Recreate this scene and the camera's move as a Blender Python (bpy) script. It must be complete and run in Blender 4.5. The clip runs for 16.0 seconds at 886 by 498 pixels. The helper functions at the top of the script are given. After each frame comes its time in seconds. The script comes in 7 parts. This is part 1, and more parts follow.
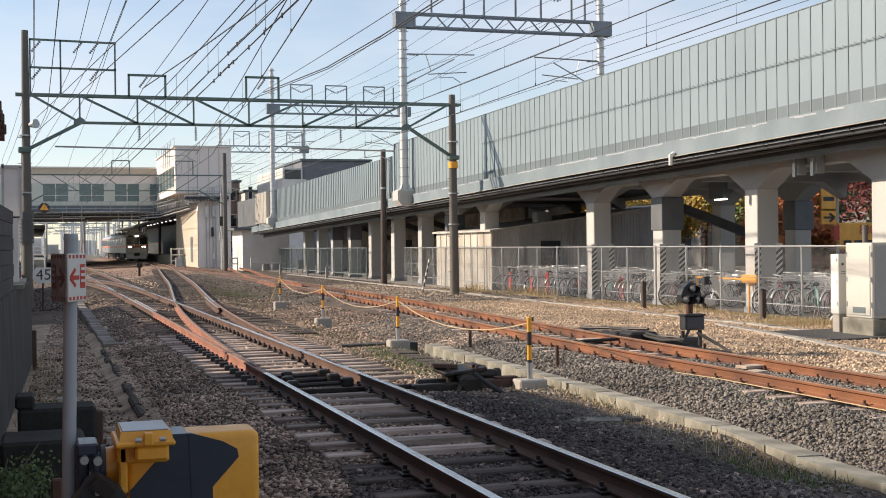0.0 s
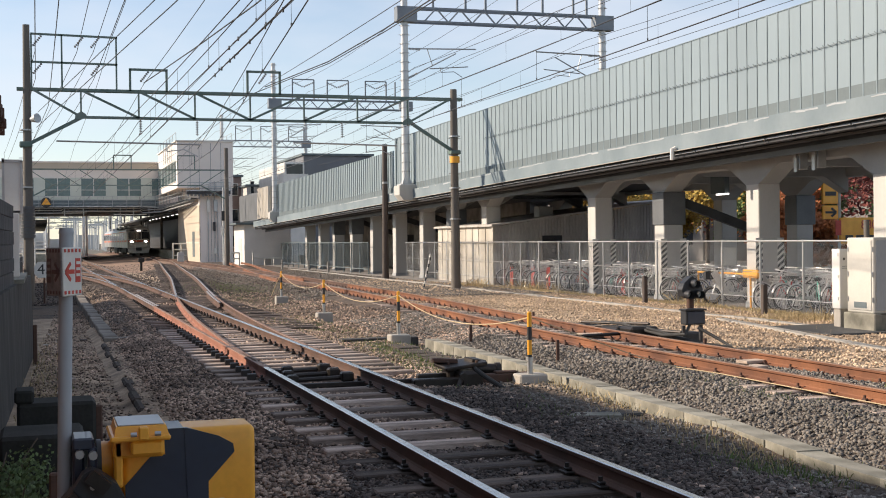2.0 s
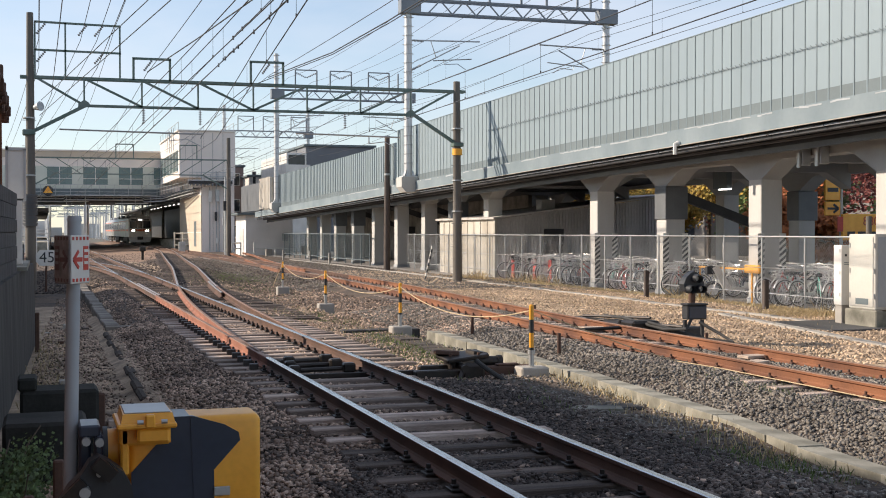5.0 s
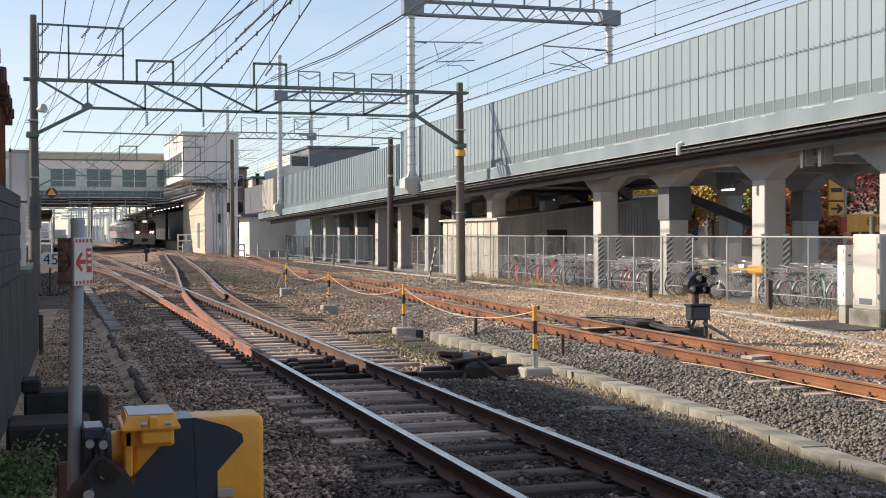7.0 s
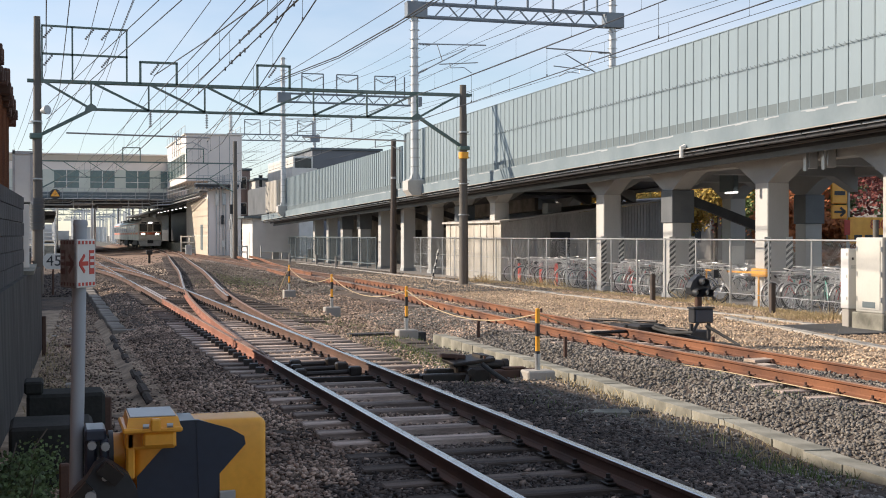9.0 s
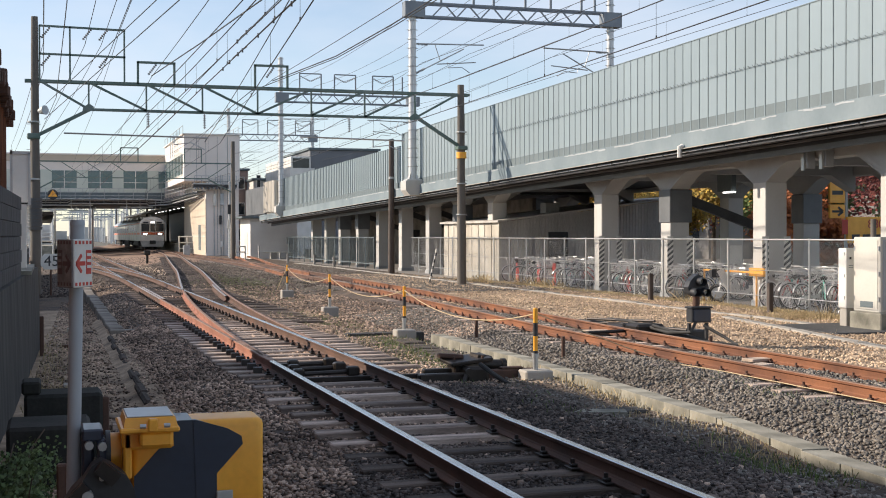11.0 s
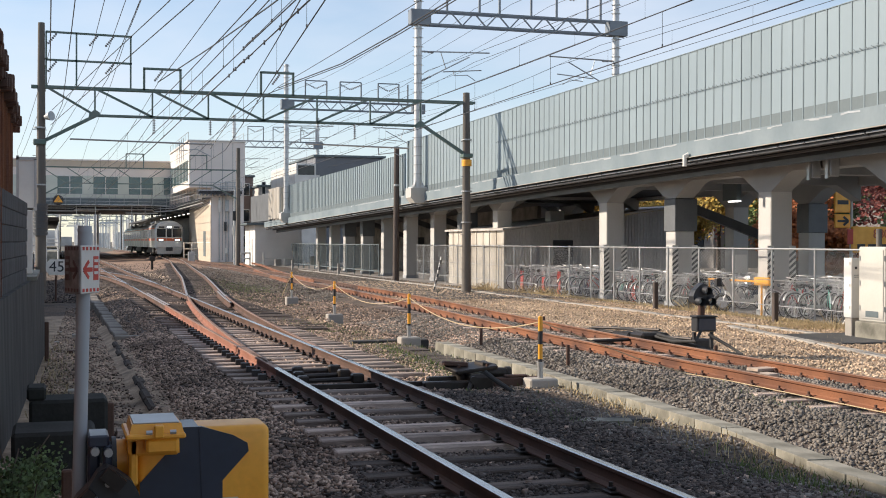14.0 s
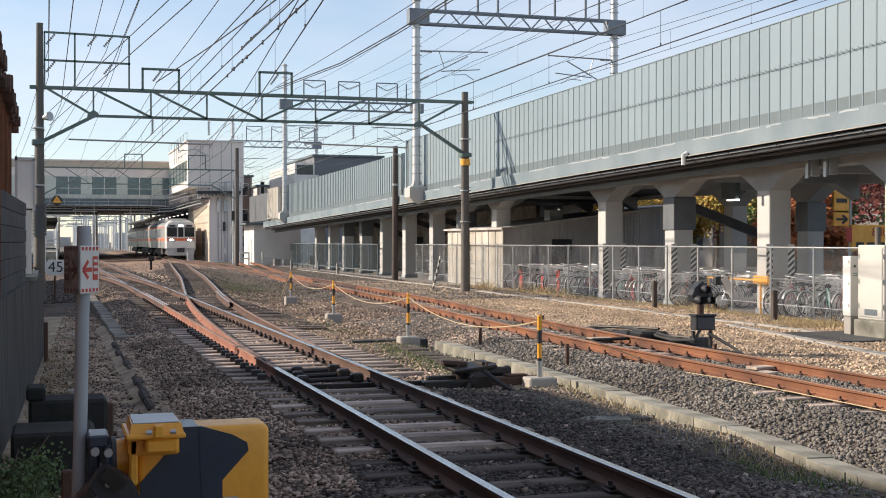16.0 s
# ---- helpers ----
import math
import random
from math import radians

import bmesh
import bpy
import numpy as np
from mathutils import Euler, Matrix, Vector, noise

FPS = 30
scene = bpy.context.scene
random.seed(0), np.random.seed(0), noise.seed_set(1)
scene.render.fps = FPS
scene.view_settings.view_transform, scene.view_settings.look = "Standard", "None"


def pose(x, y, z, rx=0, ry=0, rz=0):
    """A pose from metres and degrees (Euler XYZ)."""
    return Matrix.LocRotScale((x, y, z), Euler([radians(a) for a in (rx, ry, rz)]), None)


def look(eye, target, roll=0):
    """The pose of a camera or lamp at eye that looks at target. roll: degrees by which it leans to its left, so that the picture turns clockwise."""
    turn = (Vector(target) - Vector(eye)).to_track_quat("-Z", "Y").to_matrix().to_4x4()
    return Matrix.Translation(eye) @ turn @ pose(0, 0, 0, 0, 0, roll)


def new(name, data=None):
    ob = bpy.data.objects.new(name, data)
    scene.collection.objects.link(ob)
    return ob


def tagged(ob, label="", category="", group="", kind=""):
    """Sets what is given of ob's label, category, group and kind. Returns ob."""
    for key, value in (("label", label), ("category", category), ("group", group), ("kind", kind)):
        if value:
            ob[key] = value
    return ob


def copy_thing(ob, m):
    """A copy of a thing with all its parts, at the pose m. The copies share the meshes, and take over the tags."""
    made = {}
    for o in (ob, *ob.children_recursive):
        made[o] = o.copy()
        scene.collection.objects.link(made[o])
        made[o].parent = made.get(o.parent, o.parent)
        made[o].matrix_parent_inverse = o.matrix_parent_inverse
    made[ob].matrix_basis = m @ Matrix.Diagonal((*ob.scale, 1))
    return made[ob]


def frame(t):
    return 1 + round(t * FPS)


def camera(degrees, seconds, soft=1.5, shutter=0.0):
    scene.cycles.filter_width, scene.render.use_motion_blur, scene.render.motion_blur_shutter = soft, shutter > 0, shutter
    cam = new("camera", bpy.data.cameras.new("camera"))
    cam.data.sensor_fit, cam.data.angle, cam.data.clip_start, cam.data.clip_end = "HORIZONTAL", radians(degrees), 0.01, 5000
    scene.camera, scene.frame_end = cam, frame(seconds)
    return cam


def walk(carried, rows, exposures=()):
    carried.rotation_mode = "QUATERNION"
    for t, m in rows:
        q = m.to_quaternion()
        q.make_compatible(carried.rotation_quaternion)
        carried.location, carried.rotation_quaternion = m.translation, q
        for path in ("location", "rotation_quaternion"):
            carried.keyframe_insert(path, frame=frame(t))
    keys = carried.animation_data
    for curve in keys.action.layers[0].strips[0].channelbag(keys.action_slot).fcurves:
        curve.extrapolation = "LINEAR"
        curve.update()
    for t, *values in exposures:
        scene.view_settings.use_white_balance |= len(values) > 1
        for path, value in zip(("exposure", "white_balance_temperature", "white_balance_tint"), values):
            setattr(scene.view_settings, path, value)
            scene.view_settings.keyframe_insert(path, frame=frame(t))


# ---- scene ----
import colorsys

# ---- camera ----
cam = camera(39.227, 16.0, soft=1.0)
PATH = [
    (0.0, pose(0.003, -0.001, 1.649, 89.787, 0.694, -18.024)),
    (0.5, pose(0.012, -0.005, 1.650, 89.742, 0.837, -18.009)),
    (1.0, pose(0.026, -0.001, 1.649, 89.688, 0.908, -17.961)),
    (1.5, pose(0.038, -0.001, 1.647, 89.633, 0.880, -17.926)),
    (2.0, pose(0.031, 0.007, 1.646, 89.547, 0.674, -17.929)),
    (2.5, pose(0.017, -0.003, 1.646, 89.463, 0.412, -17.935)),
    (3.0, pose(0.004, 0.002, 1.645, 89.372, 0.172, -17.957)),
    (3.5, pose(-0.005, -0.005, 1.644, 89.261, 0.066, -17.951)),
    (4.0, pose(0.004, -0.004, 1.643, 89.190, 0.059, -17.929)),
    (6.5, pose(0.001, 0.001, 1.645, 89.220, 0.172, -17.756)),
    (7.0, pose(0.005, -0.005, 1.645, 89.243, 0.224, -17.717)),
    (7.5, pose(0.008, -0.005, 1.644, 89.269, 0.206, -17.670)),
    (8.0, pose(0.006, -0.002, 1.646, 89.298, 0.166, -17.612)),
    (8.5, pose(0.002, -0.004, 1.643, 89.337, 0.139, -17.580)),
    (9.0, pose(0.007, -0.003, 1.647, 89.344, 0.087, -17.579)),
    (11.5, pose(0.012, -0.001, 1.645, 89.347, 0.153, -17.680)),
    (12.0, pose(0.014, 0.003, 1.645, 89.410, 0.170, -17.638)),
    (12.5, pose(0.015, 0.006, 1.647, 89.460, 0.142, -17.563)),
    (13.0, pose(0.011, 0.005, 1.645, 89.542, 0.064, -17.515)),
    (13.5, pose(0.006, -0.001, 1.646, 89.618, -0.013, -17.466)),
    (14.0, pose(0.001, -0.000, 1.647, 89.690, -0.151, -17.459)),
    (14.5, pose(-0.002, 0.002, 1.647, 89.723, -0.210, -17.451)),
    (15.0, pose(-0.007, -0.005, 1.649, 89.725, -0.177, -17.462)),
    (15.5, pose(-0.007, -0.003, 1.649, 89.697, -0.106, -17.485)),
    (16.0, pose(-0.001, -0.002, 1.646, 89.662, 0.005, -17.510)),
]

walk(cam, PATH, [(0.0, 0.32, 6820, 13), (3.0, 0.32, 6750, 13), (6.5, 0.32, 6590, 12), (16.0, 0.32, 6560, 12)])

# ---- light ----
SUN_EL, SUN_AZ = radians(27.5), radians(63)   # azimuth: degrees from +y towards -x
to_sun = Vector((-math.sin(SUN_AZ) * math.cos(SUN_EL), math.cos(SUN_AZ) * math.cos(SUN_EL), math.sin(SUN_EL)))
sun_data = bpy.data.lights.new("sun", "SUN")
sun_data.energy, sun_data.angle, sun_data.color = 5.3, radians(0.6), (1.0, 0.87, 0.71)
sun = new("sun", sun_data)
sun.matrix_world = look(tuple(to_sun * 60), (0, 0, 0))


def make_world():
    w = bpy.data.worlds.new("sky")
    scene.world = w
    w.use_nodes = True
    nt = w.node_tree
    bg = nt.nodes["Background"]
    sky = nt.nodes.new("ShaderNodeTexSky")
    sky.sky_type, sky.sun_disc = "NISHITA", False
    sky.sun_elevation, sky.sun_rotation = SUN_EL, -SUN_AZ
    sky.air_density, sky.dust_density, sky.ozone_density = 1.0, 0.2, 2.2
    # thin high cloud, stretched along the horizon
    tc = nt.nodes.new("ShaderNodeTexCoord")
    mp = nt.nodes.new("ShaderNodeMapping")
    mp.inputs["Scale"].default_value = (2.2, 2.2, 7.0)
    nz = nt.nodes.new("ShaderNodeTexNoise")
    nz.inputs["Scale"].default_value, nz.inputs["Detail"].default_value = 1.6, 7.0
    rp = nt.nodes.new("ShaderNodeValToRGB")
    rp.color_ramp.elements[0].position, rp.color_ramp.elements[1].position = 0.46, 0.74
    rp.color_ramp.elements[0].color, rp.color_ramp.elements[1].color = (0.26, 0.26, 0.26, 1), (0.8, 0.8, 0.8, 1)
    mx = nt.nodes.new("ShaderNodeMix")
    mx.data_type = "RGBA"
    mx.inputs["B"].default_value = (5.3, 5.75, 6.5, 1)
    nt.links.new(tc.outputs["Generated"], mp.inputs["Vector"])
    nt.links.new(mp.outputs["Vector"], nz.inputs["Vector"])
    nt.links.new(nz.outputs["Fac"], rp.inputs["Fac"])
    nt.links.new(rp.outputs["Color"], mx.inputs["Factor"])
    nt.links.new(sky.outputs["Color"], mx.inputs["A"])
    nt.links.new(mx.outputs["Result"], bg.inputs["Color"])
    bg.inputs["Strength"].default_value = 0.126


make_world()


# ---- materials ----
def mk(name, c1, c2=None, scale=3.0, fine=40.0, rough=0.75, metal=0.0, bump=0.15, dist=0.01, rnd=0.0, vary=0.25, island=False,
       stretch=(1, 1, 1), glow=0.0, coat=0.0):
    """Two tones mixed by broad noise, speckled by fine noise, with relief."""
    m = bpy.data.materials.new(name)
    m.use_nodes = True
    nt = m.node_tree
    b = nt.nodes["Principled BSDF"]
    c2 = c2 or tuple(x * 0.7 for x in c1)
    tc = nt.nodes.new("ShaderNodeTexCoord")
    mp = nt.nodes.new("ShaderNodeMapping")
    mp.inputs["Scale"].default_value = stretch
    nt.links.new(tc.outputs["Object"], mp.inputs["Vector"])
    n1 = nt.nodes.new("ShaderNodeTexNoise")
    n1.inputs["Scale"].default_value, n1.inputs["Detail"].default_value = scale, 5.0
    n2 = nt.nodes.new("ShaderNodeTexNoise")
    n2.inputs["Scale"].default_value, n2.inputs["Detail"].default_value = fine, 3.0
    for n in (n1, n2):
        nt.links.new(mp.outputs["Vector"], n.inputs["Vector"])
    rp = nt.nodes.new("ShaderNodeValToRGB")
    rp.color_ramp.elements[0].position, rp.color_ramp.elements[1].position = 0.35, 0.68
    rp.color_ramp.elements[0].color, rp.color_ramp.elements[1].color = (*c1, 1), (*c2, 1)
    nt.links.new(n1.outputs["Fac"], rp.inputs["Fac"])
    mr = nt.nodes.new("ShaderNodeMapRange")
    mr.inputs["To Min"].default_value, mr.inputs["To Max"].default_value = 1 - vary, 1 + vary
    nt.links.new(n2.outputs["Fac"], mr.inputs["Value"])
    hs = nt.nodes.new("ShaderNodeHueSaturation")
    nt.links.new(rp.outputs["Color"], hs.inputs["Color"])
    val = mr.outputs["Result"]
    if rnd:
        if island:
            src = nt.nodes.new("ShaderNodeNewGeometry").outputs["Random Per Island"]
        else:
            src = nt.nodes.new("ShaderNodeObjectInfo").outputs["Random"]
        m2 = nt.nodes.new("ShaderNodeMapRange")
        m2.inputs["To Min"].default_value, m2.inputs["To Max"].default_value = 1 - rnd, 1 + rnd
        nt.links.new(src, m2.inputs["Value"])
        mul = nt.nodes.new("ShaderNodeMath")
        mul.operation = "MULTIPLY"
        nt.links.new(val, mul.inputs[0])
        nt.links.new(m2.outputs["Result"], mul.inputs[1])
        val = mul.outputs["Value"]
    nt.links.new(val, hs.inputs["Value"])
    nt.links.new(hs.outputs["Color"], b.inputs["Base Color"])
    b.inputs["Roughness"].default_value, b.inputs["Metallic"].default_value = rough, metal
    b.inputs["Coat Weight"].default_value = coat
    if bump:
        bp = nt.nodes.new("ShaderNodeBump")
        bp.inputs["Strength"].default_value, bp.inputs["Distance"].default_value = bump, dist
        nt.links.new(n2.outputs["Fac"], bp.inputs["Height"])
        nt.links.new(bp.outputs["Normal"], b.inputs["Normal"])
    if glow:
        b.inputs["Emission Color"].default_value, b.inputs["Emission Strength"].default_value = (*c1, 1), glow
    return m


def glass(name, tint, rough=0.03):
    m = bpy.data.materials.new(name)
    m.use_nodes = True
    b = m.node_tree.nodes["Principled BSDF"]
    b.inputs["Base Color"].default_value, b.inputs["Roughness"].default_value = (*tint, 1), rough
    b.inputs["Transmission Weight"].default_value, b.inputs["IOR"].default_value = 1.0, 1.3
    return m


BALLAST = mk("ballast_grey", (0.235, 0.212, 0.185), (0.13, 0.118, 0.104), 0.5, 30, 0.95, rnd=0.42, island=True, vary=0.3, bump=0.4)
BALLAST_DARK = mk("ballast_dark", (0.44, 0.325, 0.25), (0.165, 0.12, 0.094), 0.5, 30, 0.9, rnd=0.85, island=True, vary=0.3, bump=0.4)
BALLAST_BLACK = mk("ballast_black", (0.115, 0.09, 0.076), (0.042, 0.033, 0.029), 0.5, 30, 0.8, rnd=0.85, island=True, vary=0.3, bump=0.4)
BALLAST_TAN = mk("ballast_tan", (0.60, 0.455, 0.32), (0.36, 0.27, 0.19), 0.8, 25, 0.95, rnd=0.5, island=True, vary=0.3, bump=0.4)
GRAVEL = mk("gravel_bed", (0.13, 0.092, 0.066), (0.055, 0.043, 0.035), 1.3, 24, 0.97, bump=1.0, dist=0.03, vary=0.7)
BED_DARK = mk("ballast_fines", (0.09, 0.07, 0.058), (0.04, 0.032, 0.027), 1.5, 26, 0.97, bump=0.8, dist=0.02, vary=0.5)
GRAVEL_TAN = mk("gravel_tan", (0.55, 0.405, 0.275), (0.27, 0.20, 0.14), 1.8, 18, 0.97, bump=1.0, dist=0.03, vary=0.65)
SOIL = mk("soil", (0.47, 0.355, 0.25), (0.17, 0.128, 0.093), 2.0, 18, 0.97, bump=0.8, dist=0.02, vary=0.5)
ASPHALT = mk("asphalt", (0.075, 0.075, 0.075), (0.05, 0.05, 0.05), 0.6, 90, 0.92, bump=0.5, dist=0.004)
PAVING = mk("paving", (0.30, 0.28, 0.26), (0.21, 0.20, 0.185), 0.9, 40, 0.92, bump=0.3, dist=0.004, vary=0.15)
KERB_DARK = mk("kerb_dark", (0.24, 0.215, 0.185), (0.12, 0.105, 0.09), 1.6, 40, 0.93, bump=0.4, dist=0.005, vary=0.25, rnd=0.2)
GRAVEL_RUST = mk("rusty_gravel", (0.33, 0.215, 0.15), (0.15, 0.10, 0.072), 0.5, 4, 0.97, bump=0.6, dist=0.03, vary=0.5)
FIELD = mk("far_ground", (0.14, 0.125, 0.10), (0.09, 0.09, 0.075), 0.05, 3, 0.97, bump=0)
RUST = mk("rail_rust", (0.26, 0.108, 0.052), (0.12, 0.052, 0.032), 1.2, 60, 0.85, 0.15, bump=0.35, dist=0.002, vary=0.3)
RUST_DARK = mk("rail_brown", (0.13, 0.07, 0.05), (0.07, 0.042, 0.032), 1.5, 60, 0.8, 0.2, bump=0.35, dist=0.002, vary=0.3)
POLISHED = mk("rail_polished", (0.62, 0.61, 0.60), (0.5, 0.48, 0.46), 2, 50, 0.22, 1.0, bump=0.05, dist=0.001, vary=0.08)
RUST_TOP = mk("rail_top_rust", (0.29, 0.18, 0.125), (0.20, 0.115, 0.078), 2, 50, 0.6, 0.4, bump=0.1, dist=0.001, vary=0.2)
SLEEPER = mk("sleeper_wood", (0.52, 0.42, 0.355), (0.15, 0.115, 0.095), 2.6, 45, 0.92, bump=0.8, dist=0.008, rnd=0.5, vary=0.45, stretch=(0.4, 3, 3))
SLEEPER_DARK = mk("sleeper_dark", (0.18, 0.14, 0.115), (0.06, 0.045, 0.038), 2.6, 45, 0.92, bump=0.8, dist=0.008, rnd=0.6, vary=0.45, stretch=(0.4, 3, 3))
GREASE = mk("greased_steel", (0.03, 0.027, 0.025), (0.05, 0.04, 0.034), 6, 50, 0.45, 0.6, bump=0.25, dist=0.003)
CONCRETE = mk("concrete", (0.40, 0.375, 0.335), (0.29, 0.27, 0.24), 0.8, 55, 0.9, bump=0.25, dist=0.003, vary=0.12)
CONCRETE_W = mk("concrete_weathered", (0.34, 0.325, 0.27), (0.155, 0.15, 0.12), 2.6, 40, 0.93, bump=0.4, dist=0.005, vary=0.22, rnd=0.15)
CONC_COL = mk("column_concrete", (0.53, 0.525, 0.505), (0.42, 0.415, 0.395), 0.6, 30, 0.85, bump=0.15, dist=0.003, vary=0.06, rnd=0.04, stretch=(1, 1, 0.35))
CONC_BEAM = mk("beam_concrete", (0.40, 0.415, 0.42), (0.31, 0.32, 0.325), 0.5, 25, 0.88, bump=0.15, dist=0.003, vary=0.08)
JACKET = mk("jacket_steel_grey", (0.15, 0.16, 0.17), (0.11, 0.12, 0.13), 1, 40, 0.55, 0.3, bump=0.1, dist=0.002)
# real dark steel; also carries painted shade under the viaduct and station
DARK_STEEL_SHADE = mk("dark_steel_shade", (0.06, 0.06, 0.065), (0.04, 0.04, 0.043), 2, 40, 0.55, 0.5, bump=0.1, dist=0.002)
PANEL = mk("barrier_panel", (0.255, 0.315, 0.345), (0.228, 0.283, 0.31), 0.35, 12, 0.42, 0.15, bump=0.03, dist=0.002, rnd=0.035, vary=0.03, stretch=(1, 1, 0.3))
RIB = mk("barrier_rib", (0.225, 0.275, 0.30), (0.20, 0.245, 0.265), 1, 20, 0.45, 0.4, bump=0.03, dist=0.001, vary=0.05)
BAND = mk("barrier_lower_band", (0.135, 0.172, 0.185), (0.11, 0.14, 0.15), 0.6, 12, 0.6, bump=0.1, dist=0.003, vary=0.1)
FASCIA = mk("fascia", (0.15, 0.197, 0.222), (0.205, 0.255, 0.28), 0.7, 9, 0.7, bump=0.1, dist=0.004, vary=0.08)
WHITE = mk("white_paint", (0.74, 0.73, 0.69), (0.63, 0.615, 0.57), 1.2, 20, 0.5, bump=0.04, dist=0.001, vary=0.05)
POST_PAINT = mk("post_grey_paint", (0.40, 0.43, 0.455), (0.32, 0.345, 0.365), 2, 30, 0.6, bump=0.05, dist=0.001, vary=0.1, stretch=(1, 1, 0.3))
CREAM = mk("cream_paint", (0.56, 0.55, 0.50), (0.49, 0.475, 0.43), 1.2, 20, 0.5, bump=0.04, dist=0.001, vary=0.06)
HUTWALL = mk("hut_wall", (0.80, 0.77, 0.73), (0.70, 0.67, 0.63), 0.6, 15, 0.8, bump=0.05, dist=0.002, vary=0.06)
RAIL_GREY = mk("rail_top_grey", (0.40, 0.36, 0.33), (0.30, 0.26, 0.235), 2, 50, 0.4, 0.7, bump=0.05, dist=0.001, vary=0.15)
GALV = mk("galvanised_steel", (0.48, 0.49, 0.49), (0.38, 0.39, 0.395), 3, 60, 0.42, 0.65, bump=0.06, dist=0.001, vary=0.1)
GALV_PAINT = mk("mast_silver", (0.62, 0.63, 0.63), (0.52, 0.53, 0.535), 1, 30, 0.45, 0.3, bump=0.06, dist=0.001, vary=0.06)
TRUSS = mk("truss_grey", (0.24, 0.265, 0.29), (0.185, 0.205, 0.23), 1, 30, 0.5, 0.4, bump=0.05, dist=0.001, vary=0.08)
GREEN_STEEL = mk("green_grey_steel", (0.10, 0.155, 0.135), (0.17, 0.21, 0.195), 1.2, 30, 0.6, 0.25, bump=0.1, dist=0.002, vary=0.15)
POLE = mk("pole_concrete", (0.17, 0.155, 0.135), (0.105, 0.095, 0.085), 0.8, 40, 0.9, bump=0.2, dist=0.003, vary=0.15, stretch=(1, 1, 0.25))
WOODPOLE = mk("dark_pole", (0.095, 0.075, 0.065), (0.06, 0.05, 0.045), 0.8, 30, 0.85, bump=0.2, dist=0.003, stretch=(3, 3, 0.25))
YELLOW = mk("yellow_paint", (0.92, 0.45, 0.05), (0.80, 0.34, 0.03), 3, 40, 0.42, bump=0.06, dist=0.001, vary=0.1, coat=0.15)
BLACK = mk("black_paint", (0.022, 0.024, 0.028), (0.035, 0.036, 0.04), 3, 40, 0.5, bump=0.06, dist=0.001)
NAVY = mk("navy_paint", (0.016, 0.026, 0.05), (0.028, 0.04, 0.065), 2.5, 30, 0.38, bump=0.05, dist=0.001, vary=0.15, coat=0.2)
RED = mk("red_paint", (0.55, 0.06, 0.04), (0.42, 0.05, 0.04), 4, 40, 0.5, bump=0.04, dist=0.001)
ORANGE = mk("orange_stripe", (0.78, 0.16, 0.05), (0.68, 0.13, 0.04), 3, 30, 0.4, bump=0)
ROPE = mk("rope", (0.58, 0.46, 0.29), (0.42, 0.32, 0.19), 20, 80, 0.9, bump=0.4, dist=0.002)
WIRE = mk("wire", (0.07, 0.072, 0.075), (0.05, 0.05, 0.052), 2, 20, 0.5, 0.6, bump=0)
CERAMIC = mk("insulator", (0.30, 0.31, 0.32), (0.2, 0.2, 0.21), 4, 40, 0.35, bump=0)
TILE = mk("cladding_beige", (0.57, 0.49, 0.39), (0.51, 0.435, 0.345), 0.4, 15, 0.75, bump=0.05, dist=0.002, vary=0.05)
GREYWALL = mk("cladding_grey", (0.80, 0.735, 0.68), (0.73, 0.67, 0.62), 0.4, 15, 0.75, bump=0.05, dist=0.002, vary=0.05)
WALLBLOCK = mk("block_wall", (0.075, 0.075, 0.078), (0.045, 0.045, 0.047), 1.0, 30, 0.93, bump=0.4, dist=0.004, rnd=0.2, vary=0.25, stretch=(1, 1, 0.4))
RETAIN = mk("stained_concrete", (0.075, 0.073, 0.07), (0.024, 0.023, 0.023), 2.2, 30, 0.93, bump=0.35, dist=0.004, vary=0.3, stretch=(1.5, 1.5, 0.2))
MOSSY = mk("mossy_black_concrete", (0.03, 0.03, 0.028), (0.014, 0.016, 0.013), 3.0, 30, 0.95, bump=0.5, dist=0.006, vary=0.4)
SALMON = mk("rail_red_rust", (0.35, 0.155, 0.105), (0.20, 0.085, 0.058), 1.4, 60, 0.85, 0.1, bump=0.35, dist=0.002, vary=0.3)
PALEGREEN = mk("pale_green_panel", (0.60, 0.63, 0.56), (0.52, 0.56, 0.50), 0.5, 12, 0.4, bump=0.02, dist=0.001, vary=0.05)
# darker copy of the white plate, for the sign's shaded side
SHADED_PLATE = mk("shaded_plate", (0.30, 0.28, 0.27), (0.16, 0.15, 0.15), 14, 60, 0.8, bump=0.1, dist=0.001, vary=0.3)
PLANK = mk("pale_plank", (0.62, 0.50, 0.40), (0.42, 0.33, 0.26), 2.5, 40, 0.9, bump=0.4, dist=0.003, vary=0.2, stretch=(0.4, 3, 3))
# darker copy of the sign red, likewise for the shaded side
SHADED_RED = mk("shaded_red", (0.17, 0.10, 0.095), (0.10, 0.07, 0.068), 12, 60, 0.8, bump=0.1, dist=0.001, vary=0.3)
SHEETRUST = mk("rusty_sheet", (0.40, 0.22, 0.14), (0.24, 0.10, 0.06), 1.2, 18, 0.75, bump=0.15, dist=0.004, vary=0.25, stretch=(1, 1, 0.3))
SHEETBEIGE = mk("shed_beige", (0.55, 0.52, 0.46), (0.38, 0.345, 0.29), 1.2, 22, 0.8, bump=0.1, dist=0.003, vary=0.15, stretch=(1, 1, 0.25))
